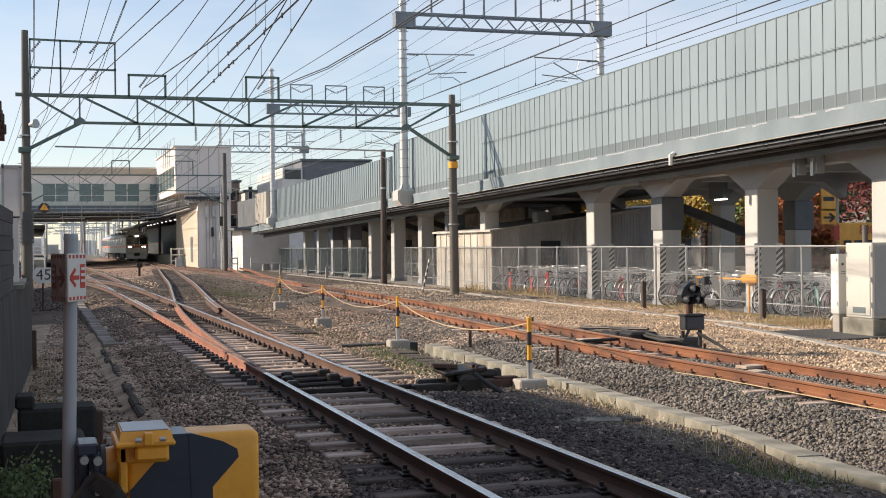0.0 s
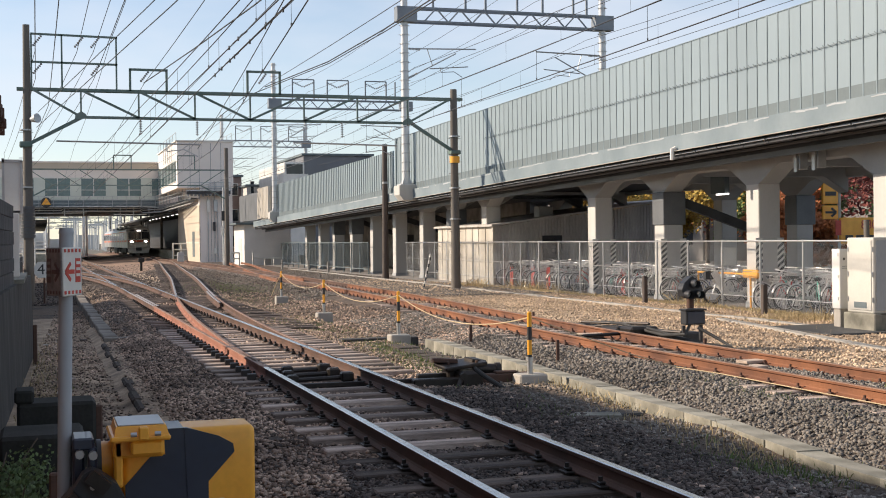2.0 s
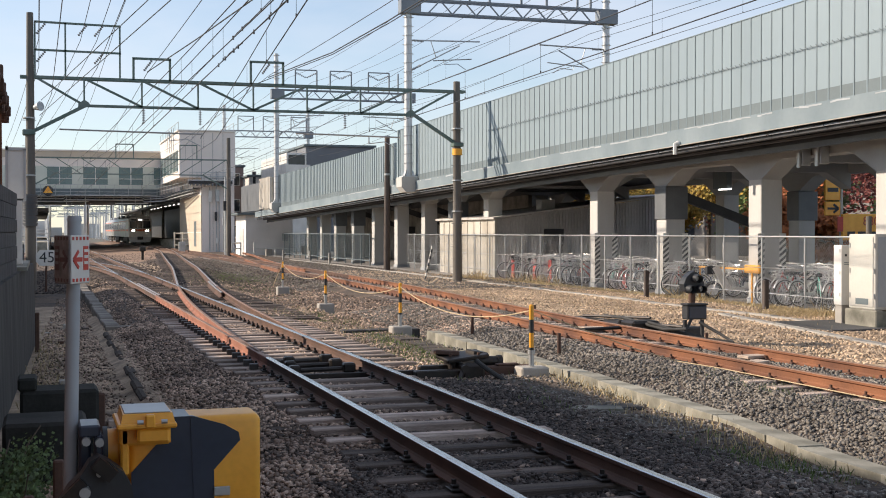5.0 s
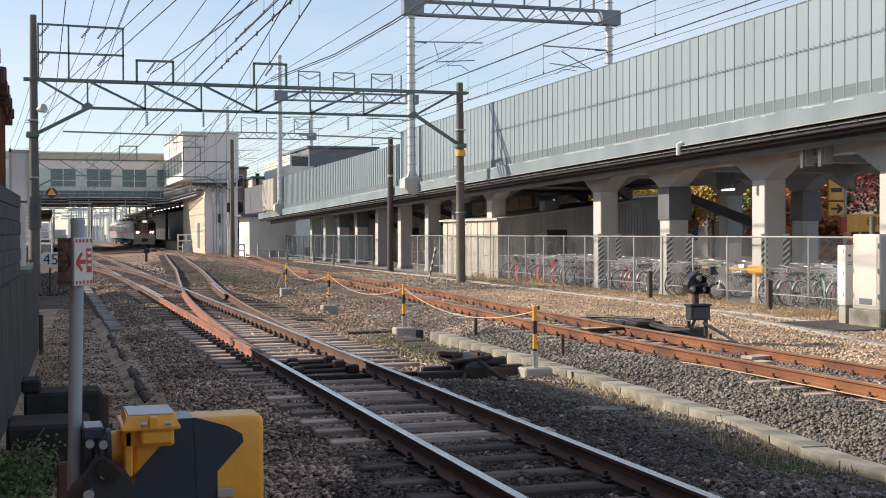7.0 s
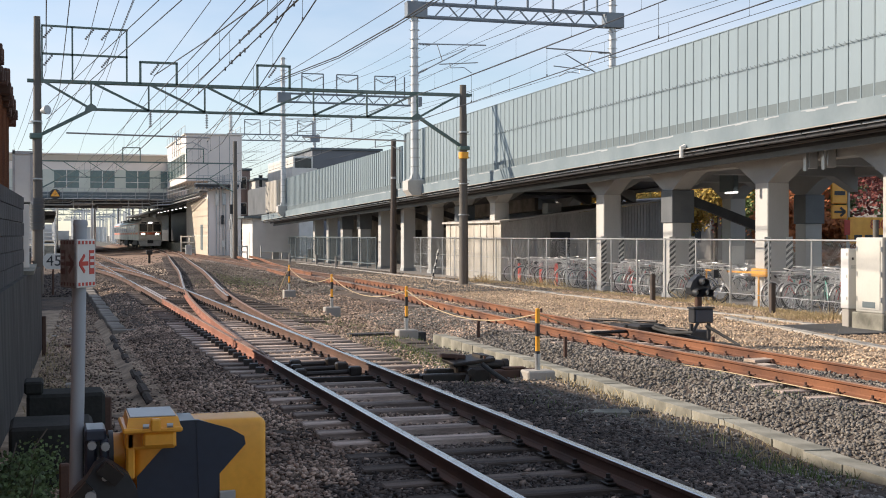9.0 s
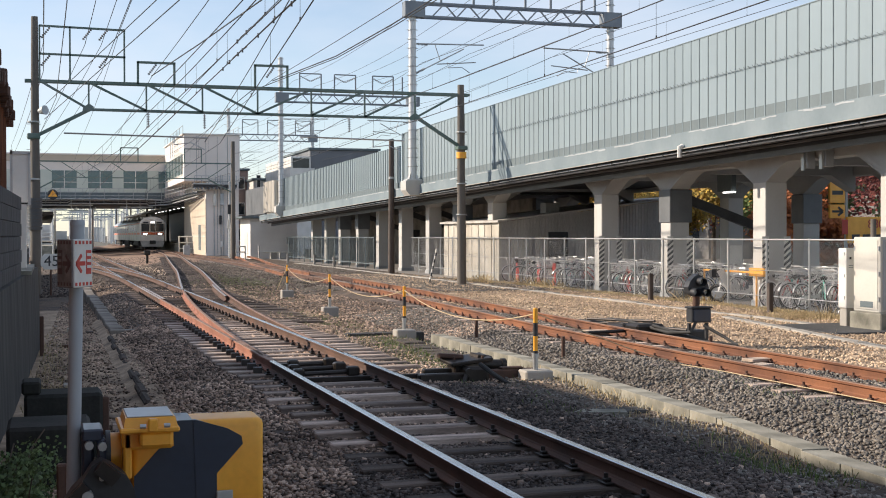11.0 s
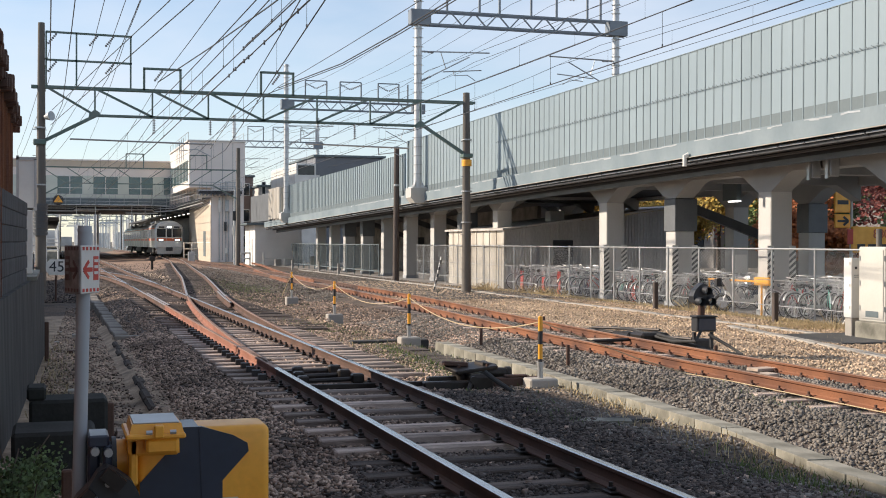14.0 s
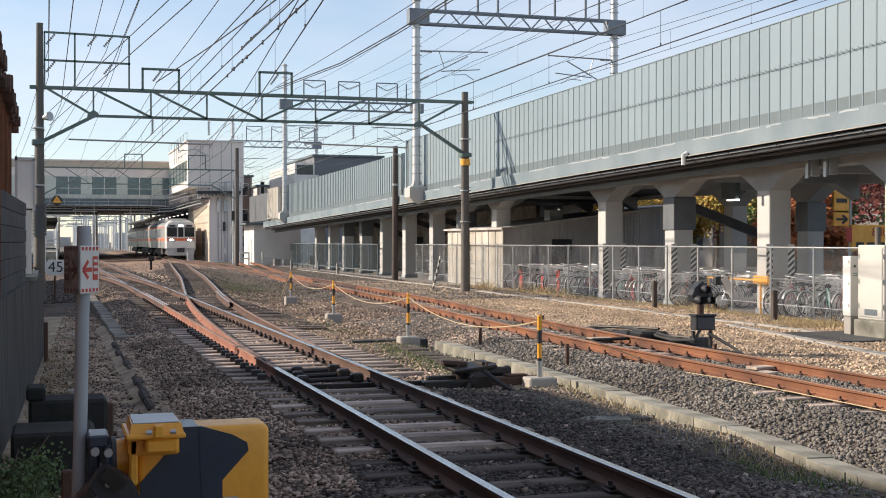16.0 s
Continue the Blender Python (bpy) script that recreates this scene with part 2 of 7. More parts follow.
SHEETGREY = mk("corrugated_grey", (0.54, 0.52, 0.49), (0.39, 0.37, 0.35), 1.2, 22, 0.7, 0.05, bump=0.1, dist=0.003, stretch=(1, 1, 0.3))
STAINLESS = mk("stainless", (0.52, 0.53, 0.54), (0.46, 0.47, 0.48), 0.6, 20, 0.38, 0.75, bump=0.02, dist=0.001, vary=0.04)
CARDARK = mk("underframe", (0.045, 0.045, 0.047), (0.07, 0.068, 0.065), 2, 20, 0.7, bump=0.1, dist=0.003)
DARKGLASS = mk("dark_glass", (0.02, 0.024, 0.028), (0.03, 0.034, 0.038), 2, 20, 0.06, bump=0)
TEALGLASS = mk("teal_glass", (0.13, 0.20, 0.20), (0.09, 0.145, 0.15), 0.5, 6, 0.08, bump=0)
CLEARGLASS = glass("clear_glass", (0.86, 0.95, 0.93))
LAMP = mk("lamp_glow", (1.0, 0.95, 0.85), (1.0, 0.95, 0.85), 1, 10, 0.4, bump=0, glow=14.0, vary=0.0)
TUBE = mk("tube_glow", (1.0, 0.97, 0.92), (1.0, 0.97, 0.92), 1, 10, 0.4, bump=0, glow=2.2, vary=0.0)
BIKE_METAL = mk("bike_metal", (0.74, 0.75, 0.76), (0.58, 0.58, 0.59), 3, 40, 0.35, 0.25, bump=0, vary=0.05)
RUBBER = mk("rubber", (0.03, 0.03, 0.03), (0.045, 0.045, 0.045), 4, 50, 0.8, bump=0.1, dist=0.001)
LEAF_GREEN = mk("leaves_green", (0.085, 0.135, 0.035), (0.13, 0.165, 0.05), 1.5, 10, 0.8, bump=0, rnd=0.4, island=True)
LEAF_DARK = mk("leaves_dark", (0.04, 0.075, 0.02), (0.075, 0.11, 0.035), 1.5, 10, 0.7, bump=0, rnd=0.5, island=True)
LEAF_OLIVE = mk("grass_dry", (0.50, 0.40, 0.23), (0.34, 0.26, 0.14), 1.5, 10, 0.9, bump=0, rnd=0.4, island=True)
LEAF_GOLD = mk("leaves_gold", (0.50, 0.31, 0.045), (0.26, 0.20, 0.05), 0.5, 10, 0.8, bump=0, rnd=0.4, island=True)
LEAF_RED = mk("leaves_red", (0.22, 0.05, 0.04), (0.14, 0.045, 0.035), 0.5, 10, 0.8, bump=0, rnd=0.4, island=True)
LEAF_ORANGE = mk("leaves_orange", (0.46, 0.15, 0.04), (0.30, 0.10, 0.035), 0.5, 10, 0.8, bump=0, rnd=0.4, island=True)
BARK = mk("bark", (0.10, 0.075, 0.055), (0.06, 0.046, 0.036), 3, 30, 0.95, bump=0.5, dist=0.01)


# ---- mesh helpers ----
class Mesh:
    """Gathers vertices and faces of one part, in world metres."""

    def __init__(self):
        self.v, self.f, self.s = [], [], []

    def add(self, verts, faces, slot=0):
        n = len(self.v)
        self.v += [tuple(p) for p in verts]
        self.f += [tuple(i + n for i in f) for f in faces]
        self.s += [slot] * len(faces)
        return self

    def box(self, x0, y0, z0, x1, y1, z1, c=0.0, slot=0, m=None):
        x0, x1, y0, y1, z0, z1 = min(x0, x1), max(x0, x1), min(y0, y1), max(y0, y1), min(z0, z1), max(z0, z1)
        c = min(c, 0.45 * min(x1 - x0, y1 - y0, z1 - z0))
        if c <= 0:
            v = [(x, y, z) for z in (z0, z1) for y in (y0, y1) for x in (x0, x1)]
            f = [(0, 2, 3, 1), (4, 5, 7, 6), (0, 1, 5, 4), (2, 6, 7, 3), (0, 4, 6, 2), (1, 3, 7, 5)]
        else:
            lo, hi, v = (x0, y0, z0), (x1, y1, z1), []
            for i in range(8):
                s = (i & 1, i >> 1 & 1, i >> 2 & 1)
                for a in range(3):
                    v.append(tuple((hi if s[k] else lo)[k] + (0 if k == a else (-c if s[k] else c)) for k in range(3)))
            f = []
            for a in range(3):
                b, d = (a + 1) % 3, (a + 2) % 3
                for s in (0, 1):
                    q = [s << a, s << a | 1 << b, s << a | 1 << b | 1 << d, s << a | 1 << d]
                    f.append(tuple(i * 3 + a for i in (q if s else q[::-1])))
                    # edges along axis a
                for sb in (0, 1):
                    for sd in (0, 1):
                        i, j = sb << b | sd << d, sb << b | sd << d | 1 << a
                        e = (i * 3 + b, i * 3 + d, j * 3 + d, j * 3 + b)
                        f.append(e if sb == sd else e[::-1])
            for i in range(8):
                k = bin(i).count("1") % 2
                t = (i * 3, i * 3 + 1, i * 3 + 2)
                f.append(t if k else t[::-1])
        if m is not None:
            v = [m @ Vector(p) for p in v]
        return self.add(v, f, slot)

    def tube(self, p, q, r, n=8, r2=None, slot=0, caps=True):
        p, q = Vector(p), Vector(q)
        r2 = r if r2 is None else r2
        d = q - p
        if d.length < 1e-6:
            return self
        d.normalize()
        a = d.orthogonal().normalized()
        b = d.cross(a)
        ring = [(a * math.cos(2 * math.pi * i / n) + b * math.sin(2 * math.pi * i / n)) for i in range(n)]
        v = [p + e * r for e in ring] + [q + e * r2 for e in ring]
        f = [(i, (i + 1) % n, n + (i + 1) % n, n + i) for i in range(n)]
        if caps:
            f += [tuple(range(n))[::-1], tuple(range(n, 2 * n))]
        return self.add(v, f, slot)

    def path(self, pts, r, n=6, slot=0):
        """A bent tube through points."""
        pts = [Vector(p) for p in pts]
        rings, a = [], None
        for i, p in enumerate(pts):
            d = (pts[min(i + 1, len(pts) - 1)] - pts[max(i - 1, 0)]).normalized()
            a = d.orthogonal().normalized() if a is None else (a - d * a.dot(d)).normalized()
            b = d.cross(a)
            rings += [p + (a * math.cos(2 * math.pi * k / n) + b * math.sin(2 * math.pi * k / n)) * r for k in range(n)]
        f = [(i * n + k, i * n + (k + 1) % n, (i + 1) * n + (k + 1) % n, (i + 1) * n + k) for i in range(len(pts) - 1) for k in range(n)]
        f += [tuple(range(n))[::-1], tuple(range(len(rings) - n, len(rings)))]
        return self.add(rings, f, slot)

    def lathe(self, p, q, rows, n=8):
        """One turned piece from p to q; rows: share of the way and radius."""
        p, q = Vector(p), Vector(q)
        d = (q - p).normalized()
        a = d.orthogonal().normalized()
        b = d.cross(a)
        v = [p.lerp(q, t) + (a * math.cos(2 * math.pi * k / n) + b * math.sin(2 * math.pi * k / n)) * r for t, r in rows for k in range(n)]
        f = [(i * n + k, i * n + (k + 1) % n, (i + 1) * n + (k + 1) % n, (i + 1) * n + k) for i in range(len(rows) - 1) for k in range(n)]
        f += [tuple(range(n))[::-1], tuple(range(len(v) - n, len(v)))]
        return self.add(v, f)

    def beam(self, p, q, w, h, slot=0):
        """A rectangular bar from p to q, w wide and h high."""
        p, q = Vector(p), Vector(q)
        d = (q - p).normalized()
        up = Vector((0, 0, 1)) if abs(d.z) < 0.95 else Vector((0, 1, 0))
        a = d.cross(up).normalized() * w / 2
        b = a.cross(d).normalized() * h / 2
        v = [e + s * a + t * b for e in (p, q) for s, t in ((-1, -1), (1, -1), (1, 1), (-1, 1))]
        return self.add(v, [(3, 2, 1, 0), (4, 5, 6, 7), (0, 1, 5, 4), (1, 2, 6, 5), (2, 3, 7, 6), (3, 0, 4, 7)], slot)

    def prism(self, outline, axis, a, b, slot=0):
        """An outline in the plane across an axis, pushed from a to b. Outline pairs follow the other two axes in order."""
        o = [i for i in range(3) if i != axis]
        v = []
        for e in (a, b):
            for s, t in outline:
                p = [0, 0, 0]
                p[axis], p[o[0]], p[o[1]] = e, s, t
                v.append(tuple(p))
        n = len(outline)
        f = [tuple(range(n)), tuple(range(n, 2 * n))[::-1]] + [(i, n + i, n + (i + 1) % n, (i + 1) % n) for i in range(n)]
        return self.add(v, f, slot)

    def sweep(self, profile, pts, slots=None):
        """A profile (side, up) carried along level points; slots: one per profile edge."""
        n, pts = len(profile), [Vector(p) for p in pts]
        v, f, s = [], [], []
        for i, p in enumerate(pts):
            d = (pts[min(i + 1, len(pts) - 1)] - pts[max(i - 1, 0)]).normalized()
            a = Vector((d.y, -d.x, 0)).normalized()
            v += [p + a * q + Vector((0, 0, z)) for q, z in profile]
        for i in range(len(pts) - 1):
            for k in range(n):
                f.append((i * n + k, i * n + (k + 1) % n, (i + 1) * n + (k + 1) % n, (i + 1) * n + k))
                s.append(slots[k] if slots else 0)
        f += [tuple(range(n))[::-1], tuple(range(len(v) - n, len(v)))]
        s += [0, 0]
        k = len(self.v)
        self.v += [tuple(p) for p in v]
        self.f += [tuple(i + k for i in q) for q in f]
        self.s += s
        return self


def root(ob):
    while ob.parent:
        ob = ob.parent
    return ob


def data_of(name, mesh, mats, origin=(0, 0, 0), smooth=False):
    me = bpy.data.meshes.new(name)
    o = Vector(origin)
    me.from_pydata([(p[0] - o[0], p[1] - o[1], p[2] - o[2]) for p in mesh.v], [], mesh.f)
    for m in (mats if isinstance(mats, (list, tuple)) else [mats]):
        me.materials.append(m)
    if any(mesh.s):
        me.polygons.foreach_set("material_index", mesh.s)
    bm = bmesh.new()
    bm.from_mesh(me)
    bmesh.ops.recalc_face_normals(bm, faces=bm.faces)
    bm.to_mesh(me)
    bm.free()
    if smooth:
        me.polygons.foreach_set("use_smooth", [True] * len(me.polygons))
        me.set_sharp_from_angle(angle=radians(40))
    me.update()
    return me


def thing(name, at, label, category, group="", kind=""):
    ob = new(name)
    ob.empty_display_size = 0.1
    ob.location = at
    return tagged(ob, label, category, group, kind)


def part(name, mesh, mats, parent, label="", smooth=False):
    """One mesh object under a thing or a part; the mesh is given in the world."""
    ob = new(name, data_of(name, mesh, mats, root(parent).location, smooth))
    ob.parent = parent
    return tagged(ob, label)


def solo(name, mesh, mats, label, category="", group="", kind="", smooth=False, at=None):
    """A thing that is one mesh."""
    at = at or (mesh.v[0][0], mesh.v[0][1], min(p[2] for p in mesh.v))
    ob = new(name, data_of(name, mesh, mats, at, smooth))
    ob.location = at
    return tagged(ob, label, category, group, kind)


def piece(name, me, parent, m):
    """An object of its own on shared mesh data, at a pose in its thing's space."""
    ob = new(name, me)
    ob.parent = parent
    ob.matrix_basis = m
    return ob


def curve_at(rows, y):
    """x on a smooth line through (y, x) rows."""
    ys, xs = [r[0] for r in rows], [r[1] for r in rows]
    if y <= ys[0]:
        return xs[0] + (y - ys[0]) * (xs[1] - xs[0]) / (ys[1] - ys[0])
    if y >= ys[-1]:
        return xs[-1] + (y - ys[-1]) * (xs[-1] - xs[-2]) / (ys[-1] - ys[-2])
    i = max(k for k in range(len(ys) - 1) if ys[k] <= y)
    h = ys[i + 1] - ys[i]
    t = (y - ys[i]) / h

    def slope(k):
        if k == 0 or k == len(ys) - 1:
            j = min(k, len(ys) - 2)
            return (xs[j + 1] - xs[j]) / (ys[j + 1] - ys[j])
        return (xs[k + 1] - xs[k - 1]) / (ys[k + 1] - ys[k - 1])

    a, b = slope(i) * h, slope(i + 1) * h
    return (2 * t**3 - 3 * t**2 + 1) * xs[i] + (t**3 - 2 * t**2 + t) * a + (-2 * t**3 + 3 * t**2) * xs[i + 1] + (t**3 - t**2) * b


rng = random.Random(7)

# ---- ground ----
LINE_1 = [(-10, 3.385), (60, 3.385), (130, 3.45), (260, 3.5)]
LINE_2 = [(-10, 9.08), (13, 9.08), (20, 9.12), (28, 9.58), (36, 10.15), (45, 10.5), (58, 10.9), (80, 11.4), (113, 11.85), (160, 11.9), (260, 11.9)]
BRANCH = [(12, 3.385), (17, 3.40), (22.5, 3.55), (29.3, 3.87), (37.9, 4.47), (47.8, 5.35), (59.4, 6.38), (72, 7.35), (90, 8.75), (110, 10.3), (128, 11.3), (150, 11.75)]
LEFT_TURN = [(40, 3.385), (48, 3.385), (56, 3.2), (64, 2.75), (72, 1.95), (84, 0.5), (100, -1.6), (120, -4.2)]
GAUGE = 0.5335 + 0.033


def bed(x, centre, half=1.25, run=0.8):
    return max(0.0, min(1.0, (half + run - abs(x - centre)) / run))


def ground_z(x, y):
    z = -0.42
    if x < 1.6:
        z = (-0.34 if x > 1.19 and y < 31 else -0.44) if x > -0.5 else -0.42
    elif x > 10:
        z = -0.28
    elif x > 6.4:
        z = -0.42 + 0.1 * min(1, (x - 6.4) / 1.2)
    if 4.8 < x < 6.3 and y < 30:
        z = -0.225
    for line in (LINE_1, LINE_2, BRANCH if y > 14 else LINE_1, LEFT_TURN if y > 45 else LINE_1):
        z = max(z, z + ((-0.175 if line is LINE_2 else -0.215) - z) * bed(x, curve_at(line, y)))
    if y < 40 and -1 < x < 13:
        z += 0.05 * noise.noise((x * 0.9, y * 0.6, 0)) + 0.02 * noise.noise((x * 3, y * 3, 4))
    return z


def ground():
    xs = np.unique(np.concatenate([np.linspace(-2500, -60, 12), np.linspace(-60, -4, 15), np.arange(-4, 13, 0.2), np.arange(13, 30, 1.0), np.linspace(30, 80, 12), np.linspace(80, 2500, 14)]))
    ys = np.unique(np.concatenate([np.linspace(-400, -20, 10), np.arange(-20, 4, 2.0), np.arange(4, 34, 0.25), np.arange(34, 90, 1.0), np.linspace(90, 260, 40), np.linspace(260, 4000, 14)]))
    m, nx = Mesh(), len(xs)
    m.v = [(float(x), float(y), ground_z(float(x), float(y))) for y in ys for x in xs]
    for j in range(len(ys) - 1):
        for i in range(nx - 1):
            m.f.append((j * nx + i, j * nx + i + 1, (j + 1) * nx + i + 1, (j + 1) * nx + i))
            x, y = (xs[i] + xs[i + 1]) / 2, (ys[j] + ys[j + 1]) / 2
            w = 0.35 * noise.noise((x * 1.3, y * 0.8, 2))
            if x < -3 or x > 32 or y < -18 or y > 240:
                s = 3
            elif x < 1.5 + w:
                s = 1 if y < 36 or x < -1.0 else 0
            elif y > 88 and 3.0 + 8 * w < x < 14.0:
                s = 6
            elif x > 17.4:
                s = 4
            elif x > 10.6 + w:
                s = 2 if y < 60 else 0
            elif 5.0 + w < x < 6.3:
                s = 1 if noise.noise((x * 0.8, y * 0.5, 7)) > -0.05 else 0
            else:
                s = 5 if y < 27 else 0
            m.s.append(s)
    me = data_of("ground", m, [GRAVEL, SOIL, GRAVEL_TAN, FIELD, PAVING, BED_DARK, GRAVEL_RUST], smooth=True)
    tagged(new("ground", me), "gravel railway ground with soil and dry grass, level to the horizon", "ground", kind="structure")


ground()

# ---- tracks ----
RAIL = [(-0.0635, 0), (0.0635, 0), (0.0635, 0.012), (0.02, 0.028), (0.009, 0.045), (0.009, 0.108), (0.033, 0.122), (0.033, 0.146), (0.027, 0.153),
        (-0.027, 0.153), (-0.033, 0.146), (-0.033, 0.122), (-0.009, 0.108), (-0.009, 0.045), (-0.02, 0.028), (-0.0635, 0.012)]
RAIL_SLOTS = [0] * 16
RAIL_SLOTS[8] = RAIL_SLOTS[7] = RAIL_SLOTS[9] = 1


def along(line, y0, y1, off=0.0, step=1.5, z=-0.153):
    out, n = [], max(2, int((y1 - y0) / step))
    for i in range(n + 1):
        y = y0 + (y1 - y0) * i / n
        d = (curve_at(line, y + 0.2) - curve_at(line, y - 0.2)) / 0.4
        k = math.hypot(1, d)
        out.append((curve_at(line, y) + off / k, y - off * d / k, z))
    return out


def rail(parent, line, y0, y1, off, mats, z=-0.153):
    part("rail", Mesh().sweep(RAIL, along(line, y0, y1, off, z=z), RAIL_SLOTS), mats, parent)


def sleeper_data(name, length, mat):
    m = Mesh().box(-length / 2, -0.105, -0.15, length / 2, 0.105, 0, 0.012)
    return data_of(name, m, mat)


def fastening_data(mat):
    m = Mesh().box(-0.13, -0.08, 0, 0.13, 0.08, 0.016, 0.004)
    for s in (-1, 1):
        m.box(s * 0.062, -0.035, 0.016, s * 0.11, 0.035, 0.042, 0.008)
        m.tube((s * 0.092, 0, 0.04), (s * 0.092, 0, 0.075), 0.017, 6)
    return data_of("rail_fastening", m, mat)


FASTEN, FASTEN_RUST = fastening_data(GREASE), fastening_data(RUST_DARK)
S210, S260 = (sleeper_data("sleeper", q, SLEEPER) for q in (2.1, 2.65))
F210, S330 = (sleeper_data("sleeper", q, SLEEPER_DARK) for q in (2.1, 3.3))


def lay(parent, line, y0, y1, me, step=0.6, shift=0.0, fasten=None, fasten_to=0, sink=0.0):
    y = y0
    while y < y1:
        x = curve_at(line, y)
        a = -math.atan((curve_at(line, y + 0.2) - curve_at(line, y - 0.2)) / 0.4)
        piece("sleeper", me, parent, pose(x + shift + rng.uniform(-0.03, 0.03), y + rng.uniform(-0.02, 0.02), -0.158 - sink + rng.uniform(-0.008, 0.004), 0, 0, math.degrees(a) + rng.uniform(-0.7, 0.7)))
        if fasten and y < fasten_to:
            for s in (-1, 1):
                piece("rail_fastening", fasten, parent, pose(x + s * GAUGE, y, -0.157, 0, 0, math.degrees(a)))
        y += step


def tracks():
    main = thing("railway_track", (0, 0, 0), "straight track with polished rail heads on dark timber sleepers", "railway track", "tracks", "structure")
    rail(main, LINE_1, 2, 230, GAUGE, [RUST_DARK, POLISHED])
    rail(main, LINE_1, 2, 16.2, -GAUGE, [RUST_DARK, POLISHED])
    rail(main, LINE_1, 16.21, 33, -GAUGE, [SALMON, RUST_TOP])
    rail(main, LINE_1, 33.01, 42, -GAUGE, [RUST_DARK, RAIL_GREY])
    rail(main, LINE_1, 42.01, 230, -GAUGE, [RUST_DARK, POLISHED])
    lay(main, LINE_1, 5.2, 10.5, F210, 0.6, 0, FASTEN, 40, 0.012)
    lay(main, LINE_1, 10.6, 16.4, S210, 0.6, 0, FASTEN, 40)
    lay(main, LINE_1, 16.6, 26, S260, 0.52, 0.24, FASTEN, 40)
    lay(main, LINE_1, 26, 42, S330, 0.56, 0.6, FASTEN, 40, 0.014)
    lay(main, LINE_1, 42.3, 90, F210, 0.62, sink=0.03)
    branch = thing("railway_track", (0, 0, 0), "rust-red turnout rails curving away over timber sleepers", "railway track", "tracks", "structure")
    for s in (-1, 1):
        rail(branch, BRANCH, 17.0, 38, s * GAUGE, [SALMON if s < 0 else RUST_DARK, RUST_TOP])
        rail(branch, BRANCH, 38.01, 150, s * GAUGE, [RUST_DARK, RAIL_GREY])
    lay(branch, BRANCH, 42.3, 110, F210, 0.62, sink=0.035)
    # check rails and the closed stretch of red stock rail
    part("check_rail", Mesh().sweep(RAIL, [(x + 0.10, y, z) for x, y, z in along(LINE_1, 33, 41, -GAUGE)], RAIL_SLOTS), [RUST_DARK, RAIL_GREY], branch)
    part("check_rail", Mesh().sweep(RAIL, [(x - 0.10, y, z) for x, y, z in along(BRANCH, 34, 42, GAUGE)], RAIL_SLOTS), [RUST_DARK, RAIL_GREY], branch)
    left = thing("railway_track", (0, 0, 0), "far turnout leaving towards the platform", "railway track", "tracks", "structure")
    for s in (-1, 1):
        rail(left, LEFT_TURN, 47, 120, s * GAUGE, [RUST_DARK, POLISHED])
    lay(left, LEFT_TURN, 60, 100, F210, 0.65, sink=0.035)
    side = thing("railway_track", (0, 0, 0), "rusty orange track on pale gravel", "railway track", "tracks", "structure")
    for s in (-1, 1):
        rail(side, LINE_2, 2, 46, s * GAUGE, [RUST, RUST_TOP])
        rail(side, LINE_2, 46.01, 250, s * GAUGE, [RUST_DARK, RUST_TOP])
    lay(side, LINE_2, 8.2, 92, S210, 0.62, 0, FASTEN_RUST, 50)
    for x, y, l, a in ((9.18, 23.1, 0.55, 70), (10.3, 23.0, 0.6, 62), (9.5, 20.5, 0.7, 20), (8.95, 14.4, 0.75, 35), (9.4, 15.1, 0.5, 25)):
        solo("plank", Mesh().box(-l / 2, -0.09, -0.02, l / 2, 0.09, 0.02, 0.006, m=pose(x, y, -0.1, 3, 2, a)), PLANK, "pale weathered plank lying between the rails", "plank", "planks")
    far = thing("railway_track", (0, 0, 0), "brown siding rails beside the side track", "railway track", "tracks", "structure")
    for s in (-1, 1):
        rail(far, [(50, 10.2), (62, 11.0), (76, 12.4), (92, 14.2), (104, 15.0)], 54, 100, s * GAUGE, [RUST, RUST_TOP])


tracks()


# ---- viaduct ----
BX = 16.5


def z_low(y):
    return 4.88 - 0.0165 * y


def z_top(y):
    return 7.10 - 0.0098 * y if y < 58.2 else 6.40 - 0.0068 * y


def sheared(m, x0, x1, y0, y1, lo, hi, slot=0):
    """A box whose lower and upper faces follow two rising lines along y."""
    v = [(x, y, f(y)) for f in (lo, hi) for y in (y0, y1) for x in (x0, x1)]
    return m.add(v, [(0, 2, 3, 1), (4, 5, 7, 6), (0, 1, 5, 4), (2, 6, 7, 3), (0, 4, 6, 2), (1, 3, 7, 5)], slot)


COLUMN_Y = [18.2, 23.9, 29.25, 34.5, 39.4, 50.3, 55.0, 59.5, 64.5, 69.3, 74.2, 79.0, 83.3, 87.8]
CX0, CX1, CW = 18.05, 18.7, 0.62


def column(y, jacket, cx=CX0):
    c = thing("viaduct_column", (cx, y, -0.3), "square concrete viaduct column" + (" with a grey steel collar" if jacket else ""), "column", "columns under the viaduct", "structure")
    part("shaft", Mesh().box(cx, y - CW, -0.35, cx + 0.65, y, 3.02, 0.02), CONC_COL, c)
    part("plinth", Mesh().box(cx - 0.03, y - CW - 0.03, -0.35, cx + 0.68, y + 0.03, -0.12, 0.01), CONC_BEAM, c)
    if jacket:
        part("collar", Mesh().box(cx - 0.04, y - CW - 0.05, 2.0, cx + 0.72, y + 0.05, 3.0, 0.015), [JACKET], c, "dark grey steel collar")


